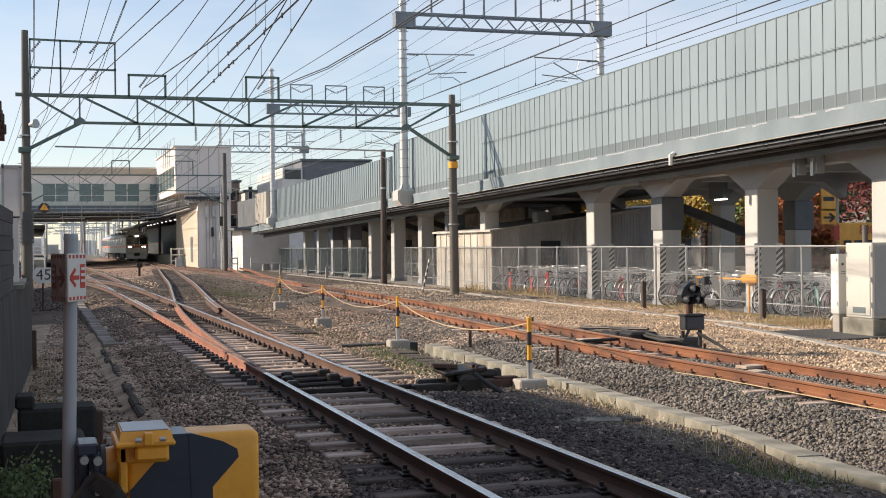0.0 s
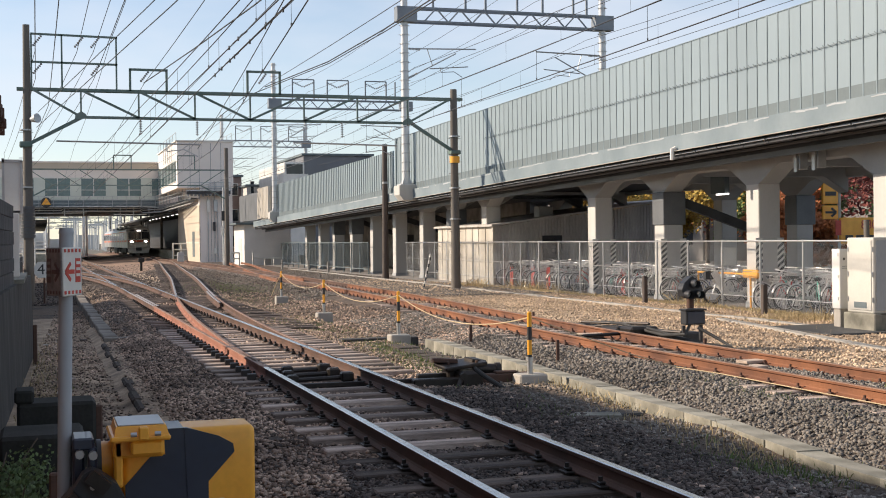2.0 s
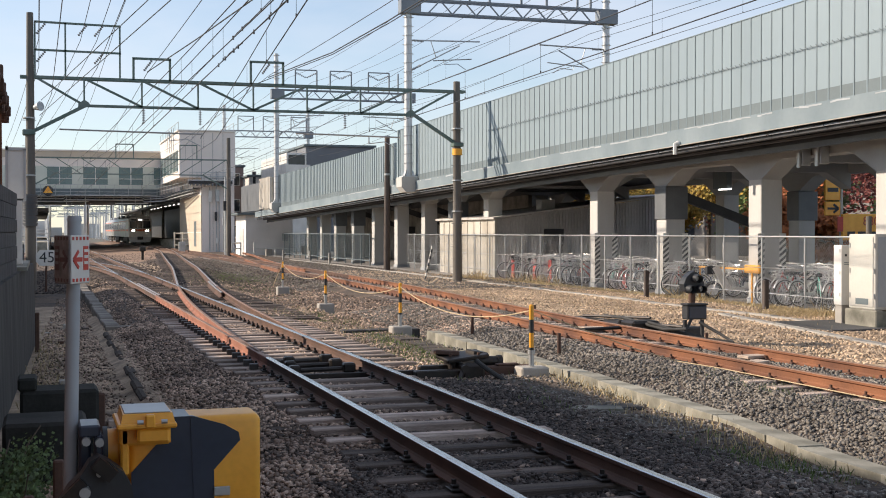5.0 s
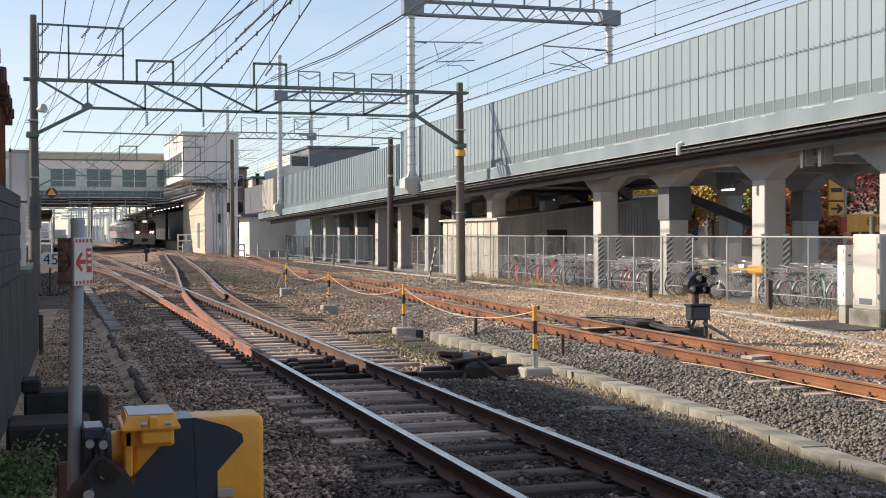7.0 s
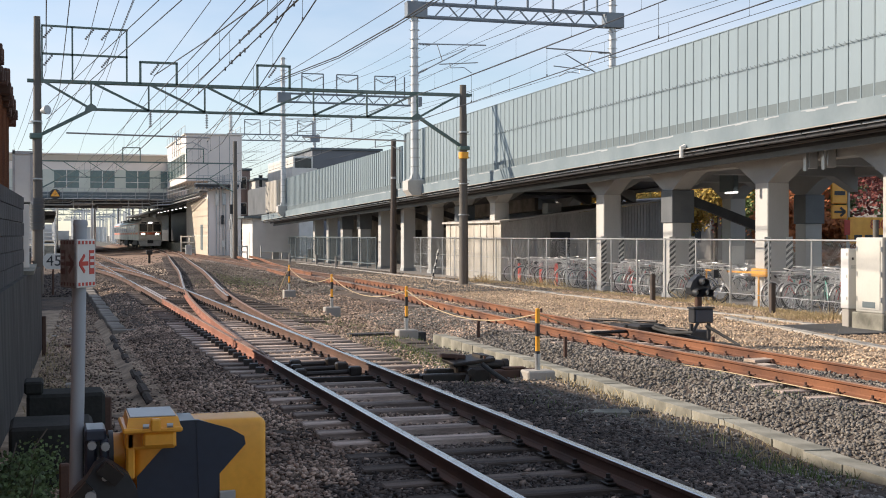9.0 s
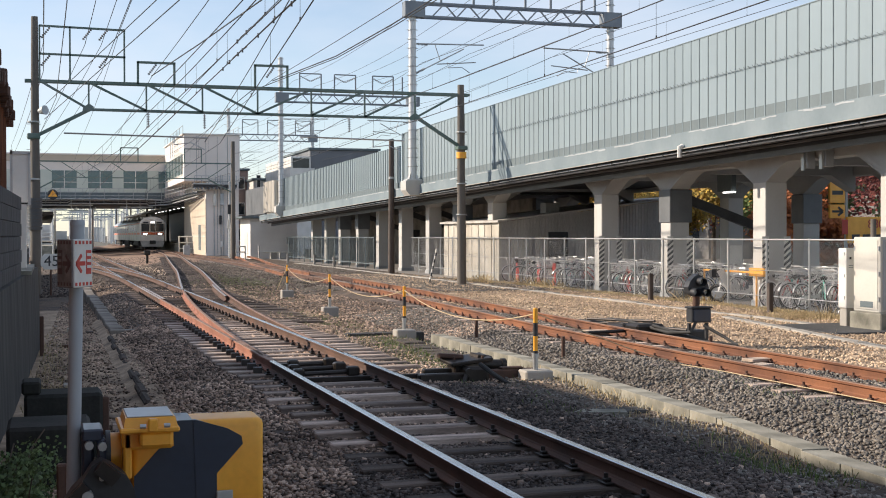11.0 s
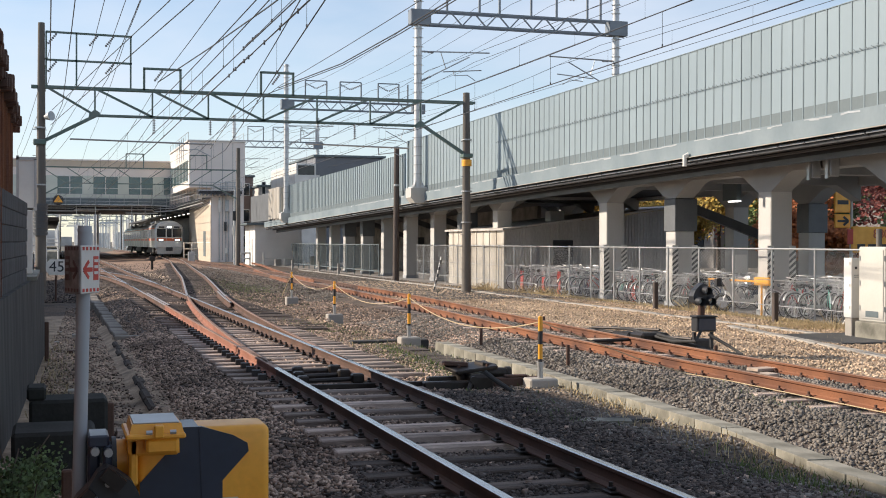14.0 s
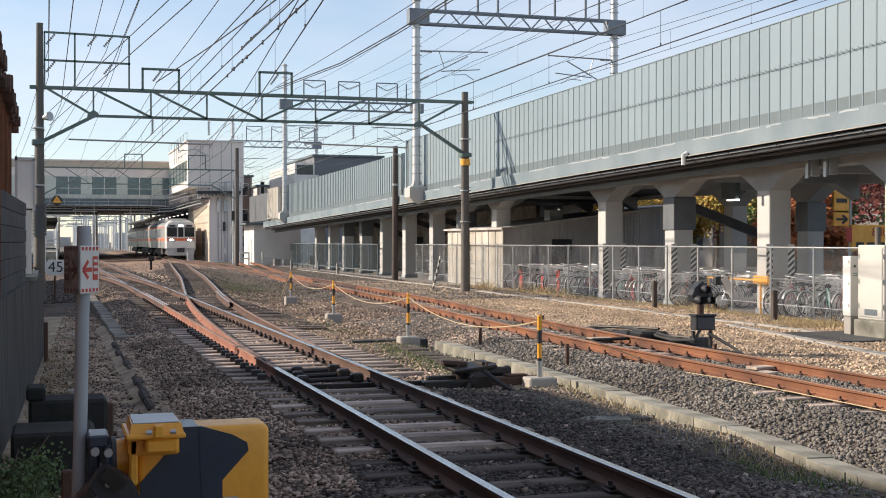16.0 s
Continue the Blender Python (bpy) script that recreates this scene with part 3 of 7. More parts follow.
def viaduct():
    v = thing("viaduct", (BX, 20, 0), "concrete railway viaduct with a pale grey-green steel noise barrier", "viaduct", kind="structure")
    y0, y1 = 6.0, 100.0
    # deck underside and girder: shade put into a near-black colour
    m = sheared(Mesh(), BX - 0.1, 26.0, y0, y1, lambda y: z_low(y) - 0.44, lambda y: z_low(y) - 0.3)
    part("deck", m, DARK_STEEL_SHADE, v, "deck underside, shade put into its dark colour")
    part("girder", sheared(Mesh(), 17.3, 17.6, y0, y1, lambda y: z_low(y) - 0.78, lambda y: z_low(y) - 0.44), DARK_STEEL_SHADE, v)
    m = sheared(Mesh(), BX - 0.16, BX + 0.25, y0, y1, lambda y: z_low(y) - 0.43, lambda y: z_low(y))
    part("fascia", m, FASCIA, v, "pale patched fascia below the barrier")
    m = sheared(Mesh(), BX - 0.22, BX - 0.16, y0, y1, lambda y: z_low(y) - 0.455, lambda y: z_low(y) - 0.435)
    part("drip_rail", m, CONCRETE, v)
    # solid dark strip standing in for the shade below the fascia
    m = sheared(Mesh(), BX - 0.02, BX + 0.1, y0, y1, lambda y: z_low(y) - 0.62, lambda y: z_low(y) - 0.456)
    part("edge_slot", m, DARK_STEEL_SHADE, v, "dark strip painted as the shade under the fascia")
    n = 24
    part("drain_pipe", Mesh().path([(BX - 0.08, y0 + (y1 - y0) * i / n, z_low(y0 + (y1 - y0) * i / n) - 0.52) for i in range(n + 1)], 0.022, 8), POST_PAINT, v, "pale drain pipe along the deck edge", smooth=True)
    for i in range(70):
        q = y0 + 1.0 + i * 1.1
        part("pipe_clip", Mesh().box(BX - 0.105, q, z_low(q) - 0.56, BX - 0.02, q + 0.04, z_low(q) - 0.49), DARK_STEEL_SHADE, v)
    m = sheared(Mesh(), 17.28, 17.34, y0, y1, lambda y: z_low(y) - 0.86, lambda y: z_low(y) - 0.72)
    part("ledge", m, JACKET, v, "grey flange of the deck girder")
    m, y, sr = Mesh(), y0, random.Random(21)
    while y < 70:
        l, w = sr.uniform(0.15, 0.7), sr.uniform(0.02, 0.05)
        a, b = z_low(y) - 0.01 - sr.uniform(0, 0.03), z_low(y + l) - 0.01 - sr.uniform(0, 0.03)
        x = BX - 0.16
        m.add([(x - 0.004, y, a), (x - 0.004, y + l, b), (x - 0.004, y + l, b - w), (x - 0.004, y, a - w), (x, y, a), (x, y + l, b), (x, y + l, b - w), (x, y, a - w)],
              [(0, 1, 2, 3), (7, 6, 5, 4), (0, 4, 5, 1), (1, 5, 6, 2), (2, 6, 7, 3), (3, 7, 4, 0)])
        y += l if sr.random() < 0.75 else l + sr.uniform(0.3, 1.2)
    part("sealant", m, POST_PAINT, v, "ragged pale sealant along the joint")["kind"] = "stuff"
    for k, (dx, dz) in enumerate(((0.3, 0.54), (0.55, 0.6))):
        n = 24
        part("pipe", Mesh().path([(BX + dx, y0 + (y1 - y0) * i / n, z_low(y0 + (y1 - y0) * i / n) - dz) for i in range(n + 1)], 0.06, 8), DARK_STEEL_SHADE, v, smooth=True)
    # edge beam over the columns, with haunches
    for cx in (CX0, 24.6):
        ys = [q + (2.8 if cx > 20 else 0) for q in [12.6] + COLUMN_Y + [92.5, 97]]
        for a, b in zip(ys[:-1], ys[1:]):
            p, q = a, b - CW
            h = min(1.0, (q - p) * 0.28)
            o = [(a - CW, 3.0), (p, 3.0), (p + h * 0.75, 3.42), (p + h, 3.5), (q - h, 3.5), (q - h * 0.75, 3.42), (q, 3.0), (q, z_low(q) - 0.45), (a - CW, z_low(a) - 0.45)]
            part("edge_beam", Mesh().prism(o, 0, cx, cx + 0.6), CONC_BEAM, v)
    for y in COLUMN_Y:
        part("cross_beam", Mesh().prism([(18.6, 3.0), (19.5, 3.5), (23.8, 3.5), (24.7, 3.0), (24.7, 3.9), (18.6, 3.9)], 1, y - 0.55, y - 0.05), CONC_BEAM, v)
    for i, y in enumerate(COLUMN_Y):
        column(y, i in (3, 6, 10, 11))
        column(y + 2.8, i in (2, 3, 5), 24.6)
        if i in (3, 7, 8, 10):
            m = Mesh().beam((18.7, y - 0.3, 2.75), (21.6, y - 0.3, 1.75), 0.16, 0.28)
            m.box(21.3, y - 0.45, 1.5, 22.0, y - 0.15, 1.95, 0.02)
            part("brace", m, DARK_STEEL_SHADE, v, "dark steel seismic brace")
    column(50.6, False, 20.6)
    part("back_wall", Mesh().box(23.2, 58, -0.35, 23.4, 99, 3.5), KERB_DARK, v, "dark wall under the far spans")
    # brackets carrying the cantilever
    for y in (25.6, 26.35):
        part("bracket", Mesh().box(CX0 - 0.28, y, 3.25, CX0 - 0.02, y + 0.16, 3.85, 0.02).box(CX0 - 0.35, y + 0.02, 3.2, CX0 - 0.3, y + 0.14, 3.7), GALV, v)
    part("drain_elbow", Mesh().path([(BX - 0.2, 29.9, 4.02), (BX - 0.3, 29.9, 3.98), (BX - 0.3, 29.9, 3.7)], 0.06, 8), WHITE, v, smooth=True)
    # noise barrier: one panel between each pair of ribs
    w, y = 0.452, 12.632
    bar = thing("noise_barrier", (BX, 13, 4), "pale grey-green ribbed steel noise barrier", "noise barrier", kind="structure")
    while y < 91.3:
        a, b = y + 0.03, y + w - 0.03
        if not (57.9 < y < 58.3):
            off = 0.0 if y < 58.2 else 0.02
            part("panel", sheared(Mesh(), BX + off, BX + 0.06 + off, a, b, lambda q: z_low(q) + 0.30, z_top), PANEL, bar)
        y += w
    y = 12.632
    while y < 91.3:
        m = Mesh()
        sheared(m, BX - 0.012, BX + 0.05, y - 0.02, y + 0.02, lambda q: z_low(q), lambda q: z_top(q) + (0.0 if y < 58.2 else 0))
        part("rib", m, RIB, bar)
        y += w
    part("lower_band", sheared(Mesh(), BX - 0.002, BX + 0.05, 13, 91.6, lambda q: z_low(q) + 0.002, lambda q: z_low(q) + 0.30), BAND, bar, "darker grey band under the panels")
    part("top_trim", sheared(Mesh(), BX - 0.02, BX + 0.08, 13, 58.0, z_top, lambda q: z_top(q) + 0.02), RIB, bar)
    part("end_post", sheared(Mesh(), BX - 0.05, BX + 0.1, 58.05, 58.2, z_low, lambda q: 6.56), RIB, bar)
    # looped cable across the panels
    pts, q = [], 13.0
    while q < 45.5:
        pts.append((BX - 0.04, q, 5.78 - 0.011 * (q - 23)))
        q += w
    part("cable", Mesh().path(pts, 0.007, 5), RIB, bar)
    m, q = Mesh(), 13.0
    while q < 45.5:
        z = 5.78 - 0.011 * (q - 23)
        m.beam((BX - 0.045, q, z - 0.035), (BX - 0.045, q + 0.1, z + 0.035), 0.012, 0.016)
        q += 0.2
    part("cable_twist", m, BAND, bar, "grey looped ties along the cable")["kind"] = "stuff"
    # far barrier on the other side of the deck
    solo("noise_barrier", sheared(Mesh(), 25.9, 26.0, 13, 100, lambda q: z_low(q) - 0.44, lambda q: z_low(q) + 1.4), PANEL, "far-side barrier of the viaduct deck", "noise barrier", kind="structure")


viaduct()


# ---- footbridge, tower, hut ----
def enlarge(ob, k):
    """Moves a thing out from the viewing point and enlarges it alike."""
    o = Vector((0, 0, 1.646))
    ob.location = o + (ob.location - o) * k
    ob.scale = (k, k, k)


def station():
    t = thing("lift_tower", (13.4, 111, -0.3), "beige and grey clad lift tower beside the footbridge", "tower", kind="structure")
    part("tower_wall", Mesh().box(13.4, 111, -0.4, 16.3, 128.9, 6.4, 0.02), [GREYWALL], t)
    part("side_cladding", Mesh().box(13.37, 111.06, -0.35, 13.397, 128.8, 4.9), TILE, t, "sunlit beige side cladding")
    part("door", Mesh().box(13.35, 114.6, 0.3, 13.366, 116.4, 2.6), BAND, t, "grey-green shutter door")
    part("dado_line", Mesh().box(13.355, 111.06, 1.55, 13.37, 128.8, 1.6), WHITE, t)
    part("upper_hall", Mesh().box(11.5, 111, 6.4, 16.4, 128.9, 10.5, 0.03), GREYWALL, t)
    for y in range(112, 128, 3):
        w = part("window", Mesh().box(11.43, y, 7.0, 11.497, y + 2.6, 7.06).box(11.43, y, 8.84, 11.497, y + 2.6, 8.9).box(11.43, y + 1.27, 7.06, 11.497, y + 1.33, 8.84), WHITE, t)
        part("pane", Mesh().box(11.46, y, 7.06, 11.497, y + 2.6, 8.84), TEALGLASS, w)
    part("parapet", Mesh().box(11.35, 110.9, 10.5, 16.5, 129, 10.62, 0.02), WHITE, t)
    for x in (12.6, 13.4, 14.4, 15.3):
        part("joint", Mesh().box(x, 110.985, 6.4 if x < 13.3 else 0, x + 0.03, 110.998, 10.4), BAND, t)
    part("joint", Mesh().box(13.4, 110.985, 6.38, 16.4, 110.998, 6.41), BAND, t)
    for x, z in ((14.12, 5.6), (14.7, 7.0), (14.95, 4.3)):
        part("downpipe", Mesh().tube((x, 110.9, -0.3), (x, 110.9, z), 0.045, 8), GALV, t, smooth=True)
    for x0, z0, x1, z1, mat in ((14.0, 4.25, 14.3, 5.3, WHITE), (14.62, 4.3, 14.95, 5.35, GALV), (14.55, 2.6, 14.75, 3.4, BLACK), (14.62, 0.6, 14.85, 1.1, WHITE)):
        part("meter_box", Mesh().box(x0, 110.7, z0, x1, 110.98, z1, 0.03), mat, t)
    # roof railing and a ladder frame on the hall's corner
    for x in (11.45, 16.3):
        for i in range(7):
            part("rail_post", Mesh().tube((x, 111.2 + i * 2.9, 10.6), (x, 111.2 + i * 2.9, 11.3), 0.025, 5), GALV, t)
        part("roof_rail", Mesh().tube((x, 111.2, 11.3), (x, 128.6, 11.3), 0.025, 5), GALV, t)
    for z in (9.2, 9.7, 10.2):
        part("cage_bar", Mesh().beam((11.2, 113.0, z), (11.2, 120.0, z), 0.04, 0.04), GALV, t)
    for i in range(5):
        part("cage_post", Mesh().beam((11.2, 113.0 + i * 1.75, 8.9), (11.2, 113.0 + i * 1.75, 10.9), 0.05, 0.05), GALV, t)
    b = thing("footbridge", (0, 129, 4), "enclosed footbridge with teal windows over the tracks", "footbridge", kind="structure")
    part("deck", Mesh().box(-14, 129, 4.75, 13.3, 134, 5.3), DARK_STEEL_SHADE, b)
    part("girder", Mesh().box(-14, 129.1, 5.3, 11.48, 129.25, 5.95), BAND, b, "steel side girder under the windows")
    part("wall_front", Mesh().box(-14, 129.1, 8.2, 11.48, 129.25, 8.98), GREYWALL, b)
    part("roof_band", Mesh().box(-14, 129.0, 9.0, 11.48, 129.25, 9.66), TILE, b, "beige band along the eaves")
    part("wall_back", Mesh().box(-14, 133.8, 5.3, 13.3, 133.95, 9.66), GREYWALL, b)
    part("roof", Mesh().box(-14.2, 128.9, 9.66, 11.46, 134.1, 9.82, 0.03), GREYWALL, b)
    part("dado", Mesh().box(-14, 129.1, 5.95, 11.48, 129.22, 6.3), PALEGREEN, b, "pale green panels under the windows")
    for i in range(8):
        x = -13.25 + i * 3.44
        part("pier", Mesh().box(x - 1.08 if i else -14.0, 129.1, 6.3, x, 129.2, 8.2), PALEGREEN, b, "pale green wall panel")
        w = part("window", Mesh().box(x, 129.08, 6.3, x + 2.36, 129.2, 6.38).box(x + 1.14, 129.08, 6.38, x + 1.22, 129.2, 8.12).box(x, 129.08, 8.12, x + 2.36, 129.2, 8.2).box(x, 129.09, 6.95, x + 2.36, 129.19, 7.0), WHITE, b)
        part("pane", Mesh().box(x, 129.14, 6.38, x + 2.36, 129.16, 8.12), TEALGLASS, w)
    part("pier", Mesh().box(-13.25 + 7 * 3.44 + 2.36, 129.1, 6.3, 11.48, 129.2, 8.2), PALEGREEN, b)
    for i in range(20):
        part("mullion", Mesh().box(-13.9 + i * 1.33, 129.02, 5.95, -13.85 + i * 1.33, 129.1, 6.3), GALV, b)
    # service walkway under the windows, hung with brackets and conduits
    part("walkway", Mesh().box(-14, 127.6, 5.22, 11.0, 128.98, 5.3), GALV, b)
    for z in (5.62, 5.95, 6.3):
        part("walkway_rail", Mesh().beam((-14, 127.6, z), (11.0, 127.6, z), 0.045, 0.045), GALV, b)
        part("walkway_rail", Mesh().beam((11.0, 127.6, z), (12.4, 112.5, z + 0.25), 0.045, 0.045), GALV, b)
        part("walkway_rail", Mesh().beam((12.3, 110.0, z + 0.55), (16.0, 110.0, z + 0.55), 0.045, 0.045), GALV, b)
    for i in range(19):
        q = -14 + i * 1.39
        part("rail_post", Mesh().beam((q, 127.6, 5.22), (q, 127.6, 6.3), 0.045, 0.045), GALV, b)
        part("lacing", Mesh().beam((q, 127.62, 5.25), (q + 1.39, 127.62, 5.62), 0.05, 0.05), TRUSS, b)
        part("bracket", Mesh().beam((q, 127.65, 5.2), (q, 129.0, 4.85), 0.07, 0.07).beam((q, 127.65, 5.2), (q, 129.0, 5.2), 0.07, 0.07), TRUSS, b)
    for i in range(11):
        q = i / 10
        p = Vector((11.0 + 1.4 * q, 127.6 - 15.1 * q, 5.2 + 0.25 * q))
        part("rail_post", Mesh().beam(p, p + Vector((0, 0, 1.1)), 0.045, 0.045), GALV, b)
        part("bracket", Mesh().beam(p, p + Vector((1.6, 0, -0.5)), 0.06, 0.06).beam(p, p + Vector((1.6, 0, 0)), 0.06, 0.06), TRUSS, b)
    for i in range(7):
        x = 12.3 + i * 0.61
        part("rail_post", Mesh().beam((x, 110.0, 6.1), (x, 110.0, 6.85), 0.045, 0.045), GALV, b)
    part("side_walkway", Mesh().add([(12.1, 127.6, 5.2), (13.3, 127.6, 5.2), (13.35, 111, 5.45), (12.75, 112.0, 5.45), (12.1, 127.6, 5.3), (13.3, 127.6, 5.3), (13.35, 111, 5.55), (12.75, 112.0, 5.55)],
                                    [(0, 1, 2, 3), (4, 7, 6, 5), (0, 3, 7, 4), (1, 5, 6, 2)]), TRUSS, b)
    part("landing_edge", Mesh().box(12.15, 109.9, 6.1, 16.05, 109.98, 6.2), GALV, b)
    part("landing", Mesh().box(12.2, 110.0, 5.85, 16.0, 110.95, 6.1), DARK_STEEL_SHADE, b, "dark landing in front of the tower")
    for i in range(12):
        x = 12.3 + i * 0.32
        part("landing_joist", Mesh().box(x, 109.95, 5.7, x + 0.1, 110.95, 5.85), TRUSS, b)
    for dx, z, r in ((0.0, 4.62, 0.07), (0.1, 4.9, 0.05), (0.15, 5.1, 0.05)):
        part("conduit", Mesh().path([(-14, 127.9 + dx, z), (2.0, 127.9 + dx, z + 0.02), (2.2, 127.9 + dx, z + 0.2), (9.6, 127.9 + dx, z + 0.2), (9.8, 127.9 + dx, z), (11.6, 127.0, z + 0.1), (12.9, 112.6, z + 0.5)], r, 6), GALV, b)
    for x in (2.3, 4.1, 7.6, 8.9, 10.4):
        part("hanger", Mesh().path([(x, 127.8, 5.2), (x, 127.8, 4.35), (x + 0.5, 127.8, 4.2), (x + 0.5, 127.8, 4.5)], 0.04, 6), GALV, b)
    part("tube_lamp", Mesh().box(1.6, 128.2, 4.62, 4.4, 128.4, 4.7), WHITE, b)
    part("tube_lamp", Mesh().box(7.0, 128.2, 4.45, 10.2, 128.4, 4.53), WHITE, b)
    part("pier_left", Mesh().box(-2.6, 129.3, -0.4, -1.1, 133, 4.75), GREYWALL, b)
    for x in (-9.0, 20.0):
        part("pier_left", Mesh().box(x, 129.3, -0.4, x + 1.2, 133, 4.75), GREYWALL, b)
    hz = part("hazard_lamp", Mesh().tube((0.58, 127.42, 5.68), (0.58, 127.5, 5.68), 0.5, 24), DARK_STEEL_SHADE, b, "dark disc with an amber triangle")
    part("triangle", Mesh().prism([(0.14, 5.46), (1.02, 5.46), (0.58, 6.14)], 1, 127.36, 127.41), YELLOW, hz)
    # station behind; its shade is put into the dark canopy, wall and floor colour
    s = thing("platform_roof", (14, 150, 0), "platform canopy beside the standing train, coloured dark for shade", "canopy", kind="structure")
    part("roof", Mesh().box(13.3, 131, 4.75, 18, 235, 5.0), DARK_STEEL_SHADE, s)
    part("back_wall", Mesh().box(17.2, 129.5, -0.4, 17.5, 235, 5.3), DARK_STEEL_SHADE, s)
    part("end_wall", Mesh().box(13.6, 130, 4.4, 17.2, 130.3, 5.3), DARK_STEEL_SHADE, s)
    for y in range(136, 176, 5):
        part("tube_lamp", Mesh().box(14.0, y, 4.62, 14.12, y + 1.2, 4.68), TUBE, s)
    # added block hidden by the footbridge; keeps the standing train shaded
    con = thing("station_concourse", (0, 152, 6), "unseen grey block over the tracks, added to shade the standing train", "station", kind="structure")
    part("floor", Mesh().box(-14, 141, 5.55, 17.5, 188, 6.0), DARK_STEEL_SHADE, con)
    part("wall", Mesh().box(-14, 141, 6.0, 17.5, 188, 9.6, 0.03), GREYWALL, con)
    for x in (-9.2, 17.3):
        part("pier", Mesh().box(x, 153, -0.4, x + 0.8, 154, 5.55), DARK_STEEL_SHADE, con)
    solo("platform", Mesh().box(14.5, 145, -0.4, 18.3, 255, 0.75, 0.03), CONCRETE_W, "grey concrete platform with a worn edge", "platform", kind="structure")
    solo("platform", Mesh().box(-3.6, 115, -0.4, 0.64, 255, 0.75, 0.03), CONCRETE_W, "grey concrete platform at the far end of the straight track", "platform", kind="structure")
    p = thing("platform_roof", (-1.5, 136, 0.75), "canopy over the left platform, coloured dark for shade", "canopy", kind="structure")
    # canopy shade painted in with the same dark tone
    part("roof", Mesh().box(-4, 137, 3.75, 0.7, 220, 4.2, 0.05), DARK_STEEL_SHADE, p)
    for y in range(140, 215, 8):
        part("post", Mesh().box(-1.6, y, 0.75, -1.4, y + 0.2, 3.8), GALV, p)
    for ob in (t, b, s, con, p):
        enlarge(ob, 1.068)
    h = thing("equipment_hut", (15.8, 101, -0.3), "low grey concrete equipment hut with a flat roof", "hut", kind="structure")
    part("wall", Mesh().box(15.75, 101, -0.35, 19.6, 106.5, 3.0, 0.02), HUTWALL, h)
    part("roof", Mesh().box(15.0, 100.5, 3.0, 20.0, 107, 3.18, 0.02), BAND, h)
    part("door", Mesh().box(15.72, 102.2, -0.3, 15.746, 103.2, 1.9), WHITE, h)
    part("junction_box", Mesh().box(18.7, 100.85, 0.9, 19.2, 100.99, 1.5, 0.02), GALV, h)


station()


# ---- overhead line portals ----
def insulator(m, p, q, n=7, r=0.055):
    rows = [(0, 0.014)]
    for i in range(n):
        t = (i + 0.5) / n
        rows += [(t - 0.3 / n, 0.016), (t - 0.12 / n, r), (t + 0.12 / n, r), (t + 0.3 / n, 0.016)]
    m.lathe(p, q, rows + [(1, 0.014)])


def green_portal():
    y = 45.8
    g = thing("catenary_portal", (7, y, -0.3), "green steel lattice portal on weathered concrete poles", "catenary portal", "catenary portals")
    part("pole", Mesh().tube((-0.37, y, -0.4), (-0.36, y, 9.3), 0.19, 14, 0.115), POLE, g, smooth=True)
    part("pole", Mesh().tube((15.36, y, -0.4), (15.34, y, 7.45), 0.19, 14, 0.13), POLE, g, smooth=True)
    top, low = 7.07, 6.12
    part("top_chord", Mesh().beam((-0.7, y, top), (15.7, y, top), 0.08, 0.1).beam((-0.7, y + 0.25, top), (15.7, y + 0.25, top), 0.08, 0.1), GREEN_STEEL, g)
    part("bottom_chord", Mesh().beam((1.45, y, low), (13.7, y, low), 0.06, 0.075).beam((1.45, y + 0.25, low), (13.7, y + 0.25, low), 0.06, 0.075), GREEN_STEEL, g)
    xs = [1.45, 3.44, 5.43, 7.44, 9.45, 11.5, 13.48]
    for x in xs:
        part("upright", Mesh().beam((x, y, low), (x, y, top), 0.06, 0.06), GREEN_STEEL, g)
    for a, b in zip([-0.2] + xs[:3], xs[:4]):
        part("diagonal", Mesh().beam((a, y, top), (b, y, low), 0.06, 0.08), GREEN_STEEL, g)
    for a, b in zip(xs[3:], xs[4:] + [15.2]):
        part("diagonal", Mesh().beam((a, y, low), (b, y, top), 0.06, 0.08), GREEN_STEEL, g)
    part("knee_brace", Mesh().beam((-0.3, y, 5.15), (1.5, y, low), 0.1, 0.12), GREEN_STEEL, g)
    part("knee_brace", Mesh().beam((15.3, y, 5.05), (13.6, y, low), 0.1, 0.12), GREEN_STEEL, g)
    for x in (1.45, 13.48):
        part("gusset", Mesh().prism([(x - 0.22, low - 0.1), (x + 0.2, low - 0.06), (x + 0.16, low + 0.1), (x, low + 0.2), (x - 0.2, low + 0.06)], 1, y - 0.07, y - 0.055), GREEN_STEEL, g)
    part("clamp", Mesh().box(-0.63, y - 0.2, 5.02, -0.2, y + 0.2, 5.22, 0.03), GREEN_STEEL, g)
    part("clamp", Mesh().box(15.15, y - 0.2, 4.92, 15.56, y + 0.2, 5.08, 0.03), GREEN_STEEL, g)
    part("yellow_band", Mesh().tube((15.36, y, 4.6), (15.36, y, 4.85), 0.2, 14, 0.2), YELLOW, g, smooth=True)
    for x in (-0.41, 15.36):
        for k in range(12):
            z = 0.6 + k * 0.45
            part("step", Mesh().tube((x - 0.24, y, z), (x + 0.24, y, z), 0.012, 5), GALV, g)
        for z in (2.4, 3.6, 5.6):
            part("strap", Mesh().tube((x, y, z), (x, y, z + 0.05), 0.215, 12), GALV, g)
    # feeder frame on the left
    m = Mesh()
    for x in (-0.2, 0.82, 2.68):
        m.beam((x, y, top), (x, y, 9.0), 0.06, 0.06)
    m.beam((-0.22, y, 9.0), (2.72, y, 8.96), 0.06, 0.07).beam((-0.22, y, 8.02), (2.72, y, 8.0), 0.06, 0.07)
